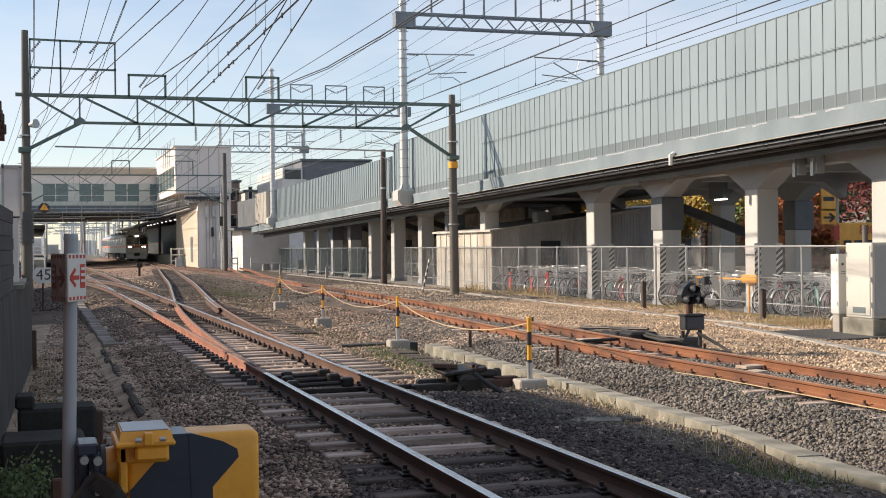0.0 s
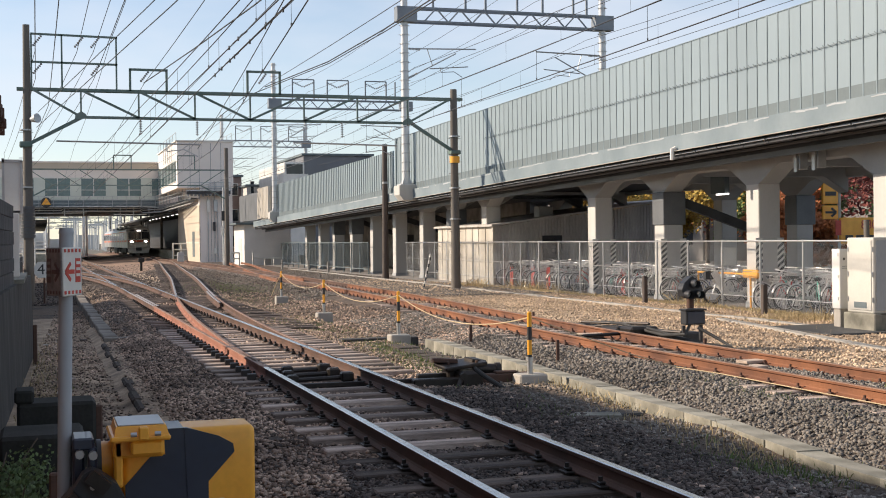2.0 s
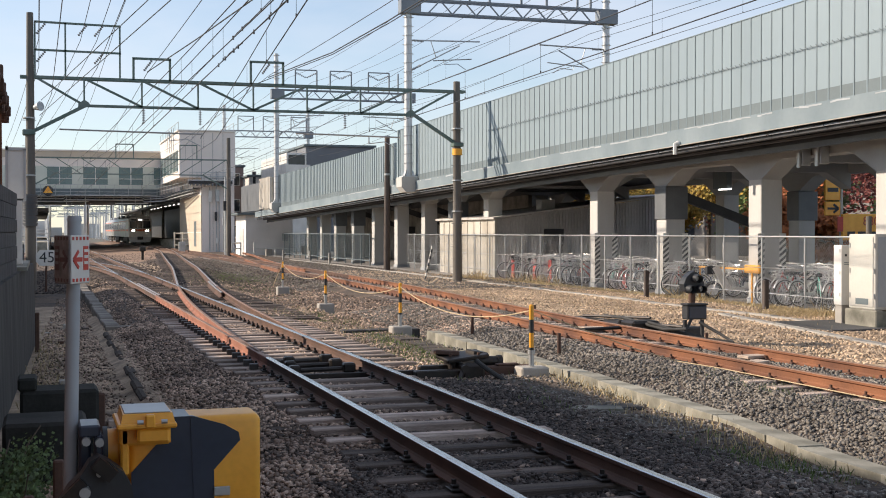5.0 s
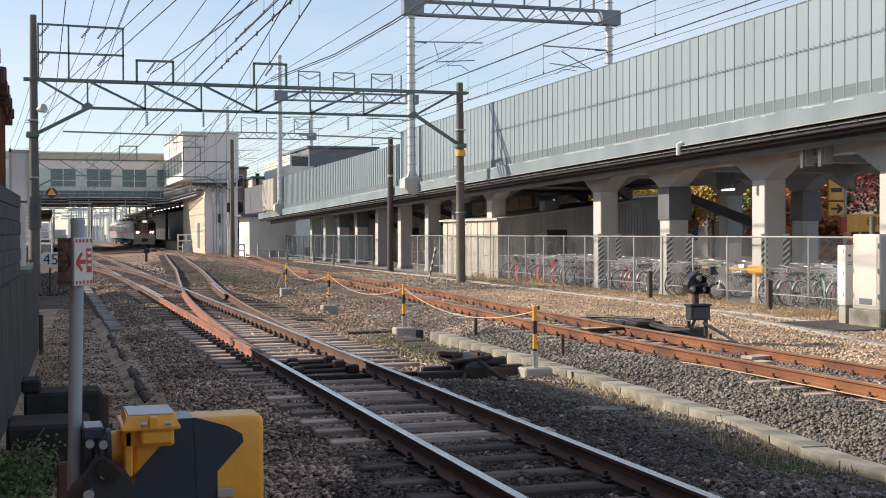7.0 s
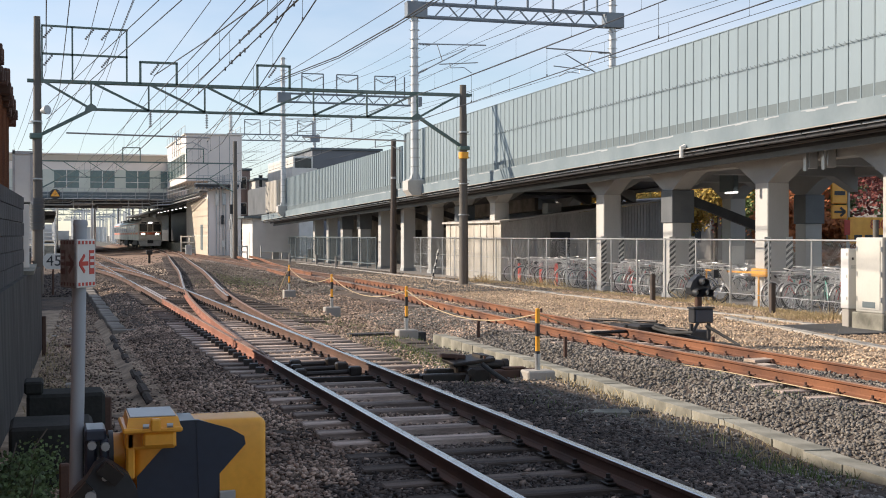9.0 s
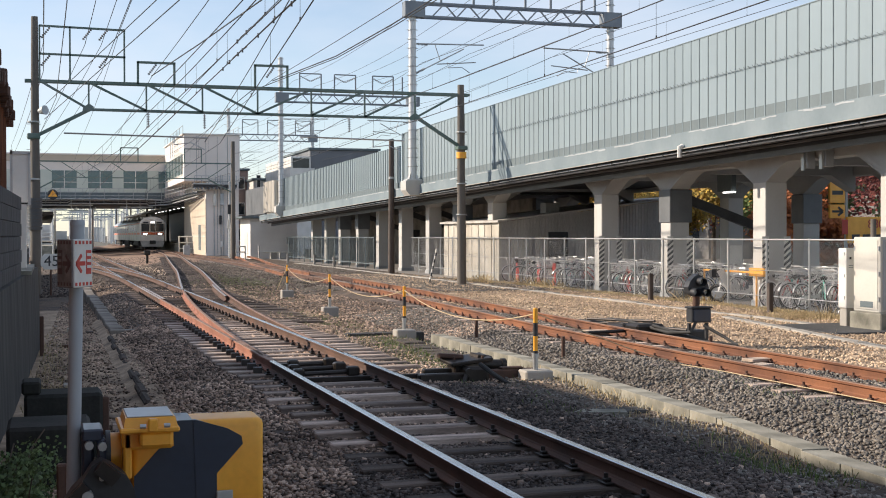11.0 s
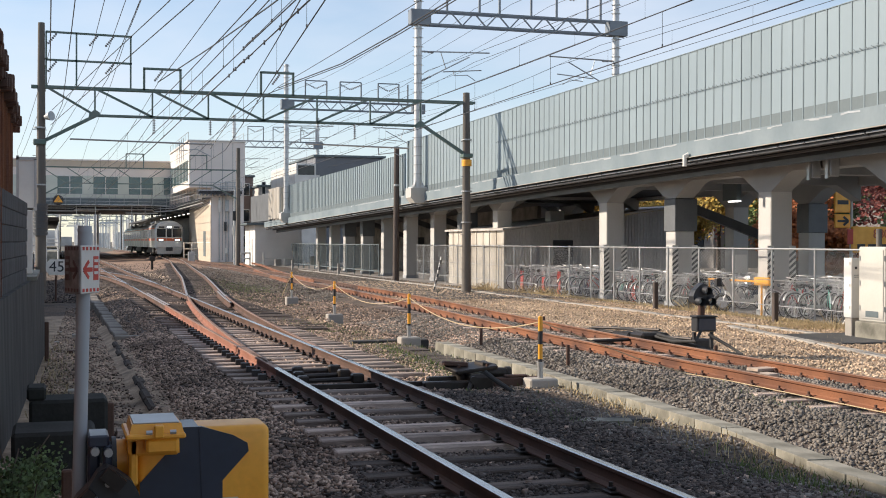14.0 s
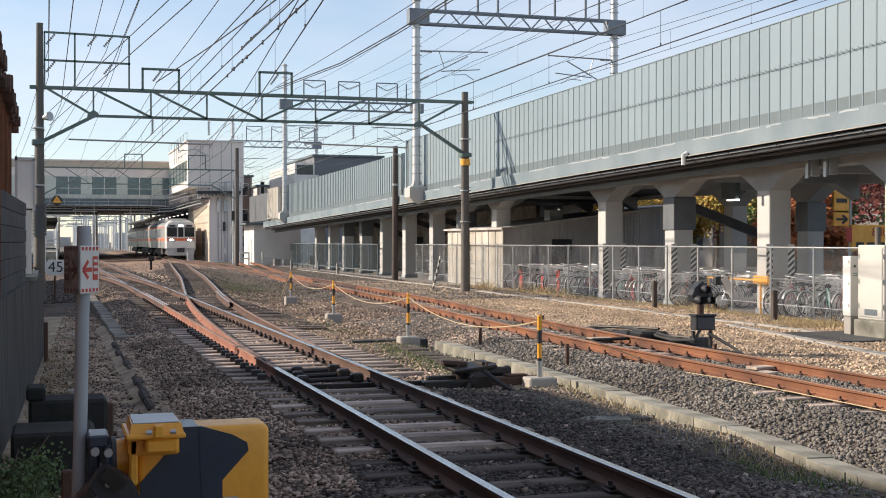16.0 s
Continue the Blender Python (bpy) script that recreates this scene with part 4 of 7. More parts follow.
    part("feeder_frame", m, GREEN_STEEL, g, "tall feeder frame")
    for x0, x1, h in ((3.15, 4.43, 7.85), (7.35, 8.55, 7.9)):
        m = Mesh().beam((x0, y, top), (x0, y, h), 0.08, 0.08).beam((x1, y, top), (x1, y, h), 0.08, 0.08).beam((x0 - 0.04, y, h), (x1 + 0.04, y, h), 0.08, 0.08)
        part("feeder_frame", m, GREEN_STEEL, g)
    for x, z in ((0.15, 8.95), (0.15, 7.98), (1.55, 8.95), (2.1, 8.95), (2.1, 7.98), (3.8, 7.8), (8.05, 7.85)):
        m = Mesh()
        insulator(m, (x, y, z), (x - 0.3, y - 0.1, z - 0.4), 6, 0.05)
        part("insulator", m, CERAMIC, g)
    for x in (3.5, 5.5, 10.9):
        m = Mesh()
        insulator(m, (x, y, low), (x, y, low - 0.6))
        part("insulator", m, CERAMIC, g)
    for x0, x1, z in ((0.6, 5.6, 5.2), (9.0, 13.0, 5.25)):
        part("registration_arm", Mesh().tube((x0, y - 0.1, z + 0.05), (x1, y - 0.1, z - 0.02), 0.03, 6).beam((x1 - 1.2, y - 0.1, z), (x1 - 1.2, y - 0.1, z - 0.3), 0.04, 0.04)
             .path([(x1 - 1.2, y - 0.1, z - 0.28), (x1 - 0.6, y - 0.1, z - 0.2), (x1 - 0.1, y - 0.1, z - 0.45)], 0.018, 5), GALV, g)
    part("loudspeaker", Mesh().tube((-0.22, y - 0.15, 5.98), (-0.02, y - 0.36, 6.02), 0.08, 12, 0.17), GALV, g, smooth=True)
    for k in range(9):
        part("guard_ring", Mesh().tube((-0.38, y, 1.85 + k * 0.125), (-0.38, y, 1.96 + k * 0.125), 0.23, 14, 0.255), JACKET, g, "dark grey corrugated pole guard", smooth=True)


def thin_portal(y, xl, xr, top, low, hp):
    g = thing("catenary_portal", ((xl + xr) / 2, y, -0.3), "slim dark steel portal in front of the footbridge", "catenary portal", "catenary portals")
    part("pole", Mesh().tube((xl, y, -0.4), (xl, y, hp), 0.2, 10, 0.15), POLE, g, smooth=True)
    part("pole", Mesh().tube((xr, y, -0.4), (xr, y, hp), 0.2, 10, 0.15), POLE, g, smooth=True)
    part("top_chord", Mesh().beam((xl, y, top), (xr, y, top), 0.1, 0.1), GREEN_STEEL, g)
    part("bottom_chord", Mesh().beam((xl + 2, y, low), (xr - 2, y, low), 0.08, 0.08).beam((xr - 2, y, low), (xr, y, low - 1.1), 0.1, 0.1).beam((xl + 2, y, low), (xl, y, low - 1.1), 0.1, 0.1), GREEN_STEEL, g)
    n = 8
    for i in range(n):
        a, b = xl + 0.2 + (xr - xl - 0.4) * i / n, xl + 0.2 + (xr - xl - 0.4) * (i + 1) / n
        part("diagonal", Mesh().beam((a, y, top if i < n / 2 else low), (b, y, low if i < n / 2 else top), 0.06, 0.06), GREEN_STEEL, g)
    for x in (xl + 6.4, xl + 11.2):
        part("feeder_frame", Mesh().beam((x, y, top), (x, y, top + 1.1), 0.08, 0.08).beam((x + 1.3, y, top), (x + 1.3, y, top + 1.1), 0.08, 0.08).beam((x, y, top + 1.1), (x + 1.3, y, top + 1.1), 0.08, 0.08), GREEN_STEEL, g)
    return g


def steel_portal(y, xl, xr, zb, beam_z, top, bracket=True):
    g = thing("viaduct_portal", (xl, y, zb), "silver tubular masts with a grey truss beam over the viaduct", "catenary portal", "viaduct portals")
    for x in (xl, xr):
        part("mast", Mesh().tube((x, y, zb), (x, y, top), 0.19, 16, 0.15), GALV_PAINT, g, smooth=True)
        z = zb + 0.6
        while z < top:
            part("step", Mesh().tube((x - 0.27, y, z), (x + 0.27, y, z), 0.011, 5), GALV, g)
            part("band", Mesh().tube((x, y, z - 0.02), (x, y, z + 0.02), 0.205, 12), GALV, g)
            z += 0.42
        m = Mesh()
        for k in range(4):
            a = k * math.pi / 2 + 0.78
            m.add([(x, y, zb + 0.65), (x + 0.34 * math.cos(a), y + 0.34 * math.sin(a), zb), (x, y, zb), (x + 0.02, y + 0.02, zb + 0.65), (x + 0.34 * math.cos(a) + 0.02, y + 0.34 * math.sin(a) + 0.02, zb), (x + 0.02, y + 0.02, zb)],
                  [(0, 1, 2), (3, 5, 4), (0, 3, 4, 1), (1, 4, 5, 2)])
        part("foot", m.box(x - 0.35, y - 0.35, zb - 0.06, x + 0.35, y + 0.35, zb), GALV_PAINT, g)
    if bracket:
        part("mast_bracket", Mesh().prism([(xl - 0.45, zb - 0.06), (xl + 0.5, zb - 0.06), (xl + 0.5, zb - 0.75), (xl - 0.25, zb - 0.75), (xl - 0.45, zb - 0.5)], 1, y - 0.45, y + 0.45), CONC_COL, g, "concrete bracket")
    h = 0.62
    m = Mesh()
    for dy in (-0.22, 0.22):
        m.beam((xl - 0.4, y + dy, beam_z + h), (xr + 0.5, y + dy, beam_z + h), 0.07, 0.09).beam((xl - 0.4, y + dy, beam_z), (xr + 0.5, y + dy, beam_z), 0.07, 0.09)
    part("truss_chord", m, TRUSS, g)
    n = int((xr - xl) / 0.7)
    for i in range(n):
        a, b = xl + 0.9 + (xr - xl - 1.8) * i / n, xl + 0.9 + (xr - xl - 1.8) * (i + 1) / n
        part("lacing", Mesh().beam((a, y - 0.22, beam_z + (h if i % 2 else 0)), (b, y - 0.22, beam_z + (0 if i % 2 else h)), 0.05, 0.06), TRUSS, g)
    for x in (xl - 0.4, xr - 0.45):
        part("end_plate", Mesh().box(x, y - 0.27, beam_z - 0.04, x + 0.95, y + 0.27, beam_z + h + 0.04), TRUSS, g)
    for x in (xl + 1.4, xl + 4.0, xl + 6.9, xl + 9.2):
        if x < xr:
            m = Mesh().beam((x, y, beam_z + h), (x, y, beam_z + h + 1.5), 0.09, 0.09)
            if x + 1.6 < xr:
                m.beam((x, y, beam_z + h + 1.5), (x + 1.6, y, beam_z + h + 1.5), 0.08, 0.08).beam((x + 1.6, y, beam_z + h), (x + 1.6, y, beam_z + h + 1.5), 0.09, 0.09)
            part("feeder_frame", m, TRUSS, g)
            if x + 1.6 < xr:
                for a, c in ((0.05, 0.78), (1.55, 0.82)):
                    m = Mesh()
                    insulator(m, (x + a, y, beam_z + h + 1.3), (x + c, y, beam_z + h + 0.95), 6, 0.07)
                    part("insulator", m, CERAMIC, g)
    # cantilevers holding the wires
    for x, s in ((xl, 1), (xr, -1)):
        m = Mesh()
        zt = beam_z - 1.25
        m.tube((x, y, zt), (x + s * 3.5, y, zt + 0.08), 0.035, 7)
        m.tube((x, y, zt - 1.45), (x + s * 2.5, y, zt - 0.15), 0.03, 7)
        m.tube((x + s * 1.2, y, zt - 0.9), (x + s * 3.1, y, zt - 0.75), 0.025, 6)
        m.tube((x + s * 1.1, y, zt), (x + s * 1.35, y, zt - 0.75), 0.02, 6)
        m.path([(x + s * 1.7, y, zt - 0.8), (x + s * 1.75, y, zt - 1.05), (x + s * 2.4, y, zt - 1.0), (x + s * 2.8, y, zt - 1.25)], 0.02, 5)
        part("cantilever", m, GALV, g)
        for p, q in (((x + s * 0.2, y, zt), (x + s * 0.75, y, zt - 0.02)), ((x + s * 0.15, y, zt - 1.37), (x + s * 0.6, y, zt - 1.13))):
            m = Mesh()
            insulator(m, p, q, 8, 0.06)
            part("insulator", m, CERAMIC, g)


green_portal()
thin_portal(98.0, -1.0, 13.95, 7.25, 6.05, 9.0)
steel_portal(55.2, 16.13, 26.15, 4.2, 11.72, 16.0)
steel_portal(90.0, 16.3, 26.3, 3.8, 11.36, 14.6)
steel_portal(128.0, 17.8, 26.5, 3.4, 11.4, 14.6, False)


# ---- left side: walls, shed, signs, crossing machine ----
def wall_x(y):
    return -0.46 + (y - 12.3) * 0.0285


def left_side():
    w = thing("retaining_wall", (-0.5, 12, -0.45), "dark stained concrete retaining wall with a block wall above", "wall", kind="structure")
    m = Mesh().add([(wall_x(2), 2, -0.5), (wall_x(24.5), 24.5, -0.5), (wall_x(24.5) - 0.3, 24.5, -0.5), (wall_x(2) - 0.3, 2, -0.5),
                    (wall_x(2) - 0.04, 2, 1.06), (wall_x(24.5) - 0.04, 24.5, 1.06), (wall_x(24.5) - 0.3, 24.5, 1.06), (wall_x(2) - 0.3, 2, 1.06)],
                   [(0, 1, 2, 3), (4, 7, 6, 5), (0, 4, 5, 1), (1, 5, 6, 2), (2, 6, 7, 3), (3, 7, 4, 0)])
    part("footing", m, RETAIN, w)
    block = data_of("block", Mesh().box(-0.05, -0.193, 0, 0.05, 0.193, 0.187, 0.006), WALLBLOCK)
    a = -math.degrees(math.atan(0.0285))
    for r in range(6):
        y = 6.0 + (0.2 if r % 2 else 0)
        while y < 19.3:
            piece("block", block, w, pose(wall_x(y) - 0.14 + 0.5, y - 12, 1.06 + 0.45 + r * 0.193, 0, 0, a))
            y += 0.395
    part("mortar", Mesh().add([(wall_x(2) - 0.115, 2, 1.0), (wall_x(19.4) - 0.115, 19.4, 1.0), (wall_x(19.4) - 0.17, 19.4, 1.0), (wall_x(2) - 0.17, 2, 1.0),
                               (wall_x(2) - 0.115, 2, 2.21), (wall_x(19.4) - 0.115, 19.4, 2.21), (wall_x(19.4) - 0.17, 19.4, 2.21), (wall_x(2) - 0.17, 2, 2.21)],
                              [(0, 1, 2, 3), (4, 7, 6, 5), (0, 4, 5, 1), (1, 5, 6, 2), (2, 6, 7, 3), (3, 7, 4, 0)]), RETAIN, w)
    part("ledge", Mesh().box(-0.62, 19.5, 1.06, wall_x(21), 24.3, 1.12), CONCRETE_W, w)
    solo("wall_panel", Mesh().box(-0.55, 21.2, 1.12, -0.30, 21.3, 2.15, 0.01), WHITE, "white painted board on the wall", "board")
    k = thing("roadside_mirror", (-0.42, 21.6, 1.1), "grey translucent board in a metal frame", "board")
    part("frame", Mesh().box(-0.56, 21.5, 2.15, -0.52, 21.56, 3.05).box(-0.28, 21.5, 2.15, -0.24, 21.56, 3.0).box(-0.56, 21.5, 2.98, -0.24, 21.56, 3.03).box(-0.44, 21.52, 1.12, -0.40, 21.56, 2.2), GALV, k)
    part("pane", Mesh().box(-0.52, 21.52, 2.2, -0.28, 21.54, 2.98), WHITE, k)
    # rusty shed; its bulk shades the near tracks
    s = thing("shed", (-4, 10, -0.4), "tall shed clad in rusty sheet with a tattered eave", "shed", kind="structure")
    part("wall", Mesh().box(-7.8, -14, -0.4, -0.52, 17.9, 3.3).prism([(-7.8, 3.3), (-0.52, 3.3), (-4.25, 5.4)], 1, 17.65, 17.9).prism([(-7.8, 3.3), (-0.52, 3.3), (-4.25, 5.4)], 1, -14, -13.7), SHEETRUST, s)
    # unseen house, added and sized for the shadow on the near tracks
    h = thing("house", (-6, 5, -0.4), "unseen flat-roofed house behind the shed, added to shade the near tracks", "house", kind="structure")
    part("wall", Mesh().box(-11, -25, -0.4, -3.2, 16.9, 4.6, 0.03), SHEETBEIGE, h)
    part("roof", Mesh().box(-11.2, -25.2, 4.6, -3.0, 17.1, 4.8, 0.03), BAND, h)
    # unseen low houses, added so their shadow covers the path and kerb
    for y0, y1, e in ((17.3, 24.0, 3.0), (24.6, 33.5, 3.2), (34.2, 44.0, 3.0)):
        n = thing("house", (-6, y0, -0.4), "unseen low plain house, added to shade the left path", "house", "low houses", "structure")
        part("wall", Mesh().box(-9.0, y0 + 0.2, -0.4, -3.5, y1 - 0.2, e, 0.03), SHEETBEIGE, n)
        part("roof", Mesh().prism([(-9.3, e), (-3.2, e), (-3.2, e + 0.1), (-6.25, e + 1.5), (-9.3, e + 0.1)], 1, y0, y1), BAND, n)
    m = Mesh()
    for q in range(16):
        m.box(-0.52, 11.3 + q * 0.42, 1.0, -0.50, 11.34 + q * 0.42, 3.3)
    for q in range(7):
        m.box(-0.52, 9.4, 1.2 + q * 0.28, -0.512, 17.9, 1.215 + q * 0.28)
    part("battens", m, RUST, s)["kind"] = "stuff"
    part("roof", Mesh().prism([(-0.46, 3.28), (-0.46, 3.36), (-4.25, 5.75), (-8.1, 3.36), (-8.1, 3.28), (-4.25, 5.63)], 1, -14.3, 18.4), RUST_DARK, s)
    m = Mesh()
    for q in range(64):
        y, e = 9.5 + q * 0.145, rng.uniform(-0.05, 0.05)
        m.box(-0.6, y, 3.27 + e + rng.uniform(-0.06, 0.0), -0.43 + rng.uniform(-0.06, 0.05), y + rng.uniform(0.1, 0.2), 3.36 + e + rng.uniform(0, 0.06), 0.008)
    part("eave_tiles", m, RUST_DARK, s, "broken dark eave tiles")["kind"] = "stuff"
    # hidden wall, added for its shadow over the left path
    solo("boundary_wall", Mesh().box(-1.1, 19.5, -0.45, -0.9, 70, 1.0, 0.02), RETAIN, "hidden low dark wall beyond the shed, added to shade the path", "wall", kind="structure")
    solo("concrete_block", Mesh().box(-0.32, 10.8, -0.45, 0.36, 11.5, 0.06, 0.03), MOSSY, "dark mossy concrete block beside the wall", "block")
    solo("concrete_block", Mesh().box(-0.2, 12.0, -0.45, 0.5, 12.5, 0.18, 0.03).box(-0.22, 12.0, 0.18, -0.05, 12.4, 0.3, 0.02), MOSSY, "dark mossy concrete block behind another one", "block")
    for x, y, h in ((-0.12, 22.6, 0.25), (0.06, 8.3, 0.18), (-0.12, 8.0, 0.02), (0.5, 12.3, 0.1)):
        solo("stake", Mesh().box(x, y, -0.46, x + 0.07, y + 0.07, h, 0.012), RUST_DARK, "short rusty stake in the ground", "stake", "stakes")


left_side()


def text_mesh(body, size, m, depth=0.002):
    cu = bpy.data.curves.new("lettering", "FONT")
    cu.body, cu.size, cu.extrude, cu.align_x, cu.align_y = body, size, depth, "CENTER", "CENTER"
    ob = bpy.data.objects.new("lettering", cu)
    scene.collection.objects.link(ob)
    bpy.context.view_layer.update()
    me = ob.evaluated_get(bpy.context.evaluated_depsgraph_get()).to_mesh()
    out = Mesh().add([m @ v.co for v in me.vertices], [tuple(p.vertices) for p in me.polygons])
    bpy.data.objects.remove(ob)
    return out


def speed_sign():
    y = 45.0
    g = thing("speed_sign", (0.13, y, -0.4), "white speed board with black figures on a thin post", "sign")
    part("post", Mesh().tube((0.13, y + 0.04, -0.45), (0.13, y + 0.04, 0.6), 0.035, 8), RUST_DARK, g)
    part("plate", Mesh().prism([(-0.2, 0.62), (-0.08, 0.48), (0.47, 0.48), (0.47, 1.02), (-0.08, 1.02), (-0.2, 0.88)], 1, y - 0.01, y + 0.02), WHITE, g)
    part("figure", text_mesh("45", 0.52, Matrix.Translation((0.16, y - 0.014, 0.755)) @ pose(0, 0, 0, 90, 0, 0)), BLACK, g)


speed_sign()


def arrow_sign():
    g = thing("arrow_sign_post", (0.08, 5.4, -0.4), "grey steel post with two red and white arrow plates", "sign post")
    part("post", Mesh().tube((0.088, 5.4, -0.45), (0.132, 5.4, 1.70), 0.028, 16), POST_PAINT, g, smooth=True)
    part("cap", Mesh().tube((0.132, 5.4, 1.688), (0.132, 5.4, 1.712), 0.031, 16, 0.027), POST_PAINT, g, smooth=True)
    for s, turn in ((1, 60), (-1, -68)):
        m = pose(0.112, 5.30, 1.53, 0, 0, turn)

        def put(x0, z0, x1, z1, lift, m=m, s=s):
            return Mesh().box(s * x0, -0.004 - lift, z0, s * x1, 0.004 if not lift else -0.004, z1, 0.0, m=m)

        # left plate turns from the light; its shade is painted in
        plate = part("plate", Mesh().box(s * 0.004, -0.004, -0.10, s * 0.155, 0.004, 0.10, 0.003, m=m), WHITE if s > 0 else SHADED_PLATE, g, "white plate with red arrow" if s > 0 else "plate with an arrow, shade put into its dark colours")
        for i in range(5):
            for z in (-0.092, 0.08):
                part("dash", put(0.01 + i * 0.03, z, 0.025 + i * 0.03, z + 0.014, 0.0015), RED if s > 0 else SHADED_RED, plate)
        a = Mesh()
        for zz in (0.035, -0.035):
            a.beam(m @ Vector((s * 0.018, -0.0052, 0)), m @ Vector((s * 0.06, -0.0052, zz)), 0.003, 0.014)
        a.beam(m @ Vector((s * 0.02, -0.0052, 0)), m @ Vector((s * 0.09, -0.0052, 0)), 0.003, 0.018)
        part("arrow", a, RED if s > 0 else SHADED_RED, plate)
        part("panel", put(0.1, -0.045, 0.142, 0.055, 0.0015), RED if s > 0 else SHADED_RED, plate)
        for z in (0.03, 0.005, -0.02):
            part("writing_bar", put(0.106, z, 0.136, z + 0.012, 0.003), WHITE if s > 0 else SHADED_PLATE, plate)


arrow_sign()


def machine():
    def X(px, d=5.22):
        return d * 0.2999 + (px - 784) * d / 2200 * 0.954

    def Z(py, d=5.22):
        return 1.646 - (py - 430.5) * d / 2200

    def poly(pts):
        return [(X(x / 2.28 + 4), Z(600 + y / 2.28)) for x, y in pts]

    g = thing("crossing_machine", (0.6, 5.45, -0.4), "yellow and navy level crossing machine on a dark pedestal", "crossing machine")
    yf = 5.28
    bm = bmesh.new()
    bmesh.ops.create_cube(bm, size=1.0)
    for v in bm.verts:
        v.co = Vector((X(241) + (v.co.x + 0.5) * (X(485) - X(241)), yf + (v.co.y + 0.5) * 0.24, 0.42 + (v.co.z + 0.5) * (0.868 - 0.42)))
    bmesh.ops.bevel(bm, geom=bm.edges[:], offset=0.03, segments=4, affect="EDGES", profile=0.5)
    hood = Mesh().add([v.co for v in bm.verts], [tuple(v.index for v in f.verts) for f in bm.faces])
    bm.free()
    hood = part("hood", hood, YELLOW, g, "rounded yellow hood", smooth=True)
    navy = poly([(712, 362), (735, 358), (806, 358), (940, 398), (1000, 432), (1006, 465), (895, 580), (895, 720), (553, 720), (553, 574), (655, 467), (716, 460)])
    part("paint_panel", Mesh().prism(navy, 1, yf - 0.004, yf + 0.02), NAVY, hood, "navy painted panel")
    part("paint_top", Mesh().box(X(318), yf + 0.01, 0.864, X(353), yf + 0.23, 0.871, 0.002), NAVY, hood)
    part("seam", Mesh().prism(poly([(796, 358), (808, 358), (822, 720), (810, 720)]), 1, yf - 0.009, yf), NAVY, hood)
    def LX(px):
        return X(px, 5.05)

    def LZ(py):
        return Z(py, 5.05)

    lid = part("lid", Mesh().box(LX(222), 5.11, LZ(777), LX(330), 5.47, LZ(768), 0.006), YELLOW, g, "yellow hinged lid")
    part("lid_dome", Mesh().add([(LX(229), 5.13, LZ(768)), (LX(327), 5.13, LZ(768)), (LX(325), 5.46, LZ(768)), (LX(231), 5.46, LZ(768)),
                                 (LX(233), 5.15, LZ(752)), (LX(323), 5.15, LZ(752)), (LX(321), 5.44, LZ(752)), (LX(235), 5.44, LZ(752))],
                                [(3, 2, 1, 0), (4, 5, 6, 7), (0, 1, 5, 4), (1, 2, 6, 5), (2, 3, 7, 6), (3, 0, 4, 7)]), YELLOW, lid)
    part("top_plate", Mesh().box(LX(236), 5.16, LZ(752), LX(320), 5.43, LZ(752) + 0.005, 0.002), GALV, lid, "scuffed grey metal top plate")
    part("handle", Mesh().box(LX(272), 5.098, LZ(775), LX(290), 5.13, LZ(752), 0.006), YELLOW, lid)
    for x in (263, 306):
        part("bolt", Mesh().tube((LX(x) - 0.012, 5.10, LZ(764)), (LX(x) + 0.012, 5.10, LZ(764)), 0.009, 8), GALV, lid)
    part("switch_box", Mesh().box(LX(258), 5.12, LZ(803), LX(317), 5.30, LZ(777), 0.01), YELLOW, g)
    part("lid_body", Mesh().box(LX(228), 5.2, LZ(812), LX(322), 5.45, LZ(777), 0.01), YELLOW, g)
    part("neck_block", Mesh().box(X(226), 5.2, Z(850), X(241), 5.5, Z(770), 0.008), YELLOW, g)
    part("neck", Mesh().tube((X(205), 5.38, Z(815)), (X(228), 5.38, Z(815)), 0.085, 20), YELLOW, g, smooth=True)
    part("collar", Mesh().tube((X(198), 5.38, Z(815)), (X(206), 5.38, Z(815)), 0.095, 20), BLACK, g, smooth=True)
    part("bracket", Mesh().box(X(155), 5.3, Z(862), X(176), 5.44, Z(783), 0.01).box(X(181), 5.25, Z(850), X(197), 5.4, Z(780), 0.01), NAVY, g)
    part("bracket_top", Mesh().box(X(155), 5.25, Z(785), X(192), 5.45, Z(764), 0.008), NAVY, g)
    for x, y in ((167, 790), (190, 793)):
        part("bolt", Mesh().tube((X(x), 5.26, Z(y)), (X(x), 5.22, Z(y)), 0.018, 8), GALV, g)
    m = Mesh().beam((X(176), 5.2, Z(832)), (X(245), 5.2, Z(905)), 0.06, 0.05).beam((X(188), 5.15, Z(838)), (X(215), 5.15, Z(870)), 0.05, 0.06)
    m.path([(X(140), 5.2, Z(890)), (X(158), 5.15, Z(862)), (X(180), 5.15, Z(858)), (X(200), 5.18, Z(890))], 0.018, 8)
    part("arm", m, BLACK, g, "black linkage arm")
    cowl = [(X(a, 5.1), Z(b, 5.1)) for a, b in ((112, 905), (136, 868), (158, 848), (172, 826), (188, 818), (205, 826), (232, 846), (246, 872), (252, 905))]
    part("linkage_cowl", Mesh().prism(cowl, 1, 5.12, 5.22), BLACK, g, "black linkage cowl")
    part("linkage_link", Mesh().beam((X(183, 5.08), 5.09, Z(826, 5.08)), (X(214, 5.08), 5.09, Z(852, 5.08)), 0.05, 0.055).beam((X(128, 5.08), 5.09, Z(890, 5.08)), (X(162, 5.08), 5.09, Z(858, 5.08)), 0.04, 0.04), GREASE, g)
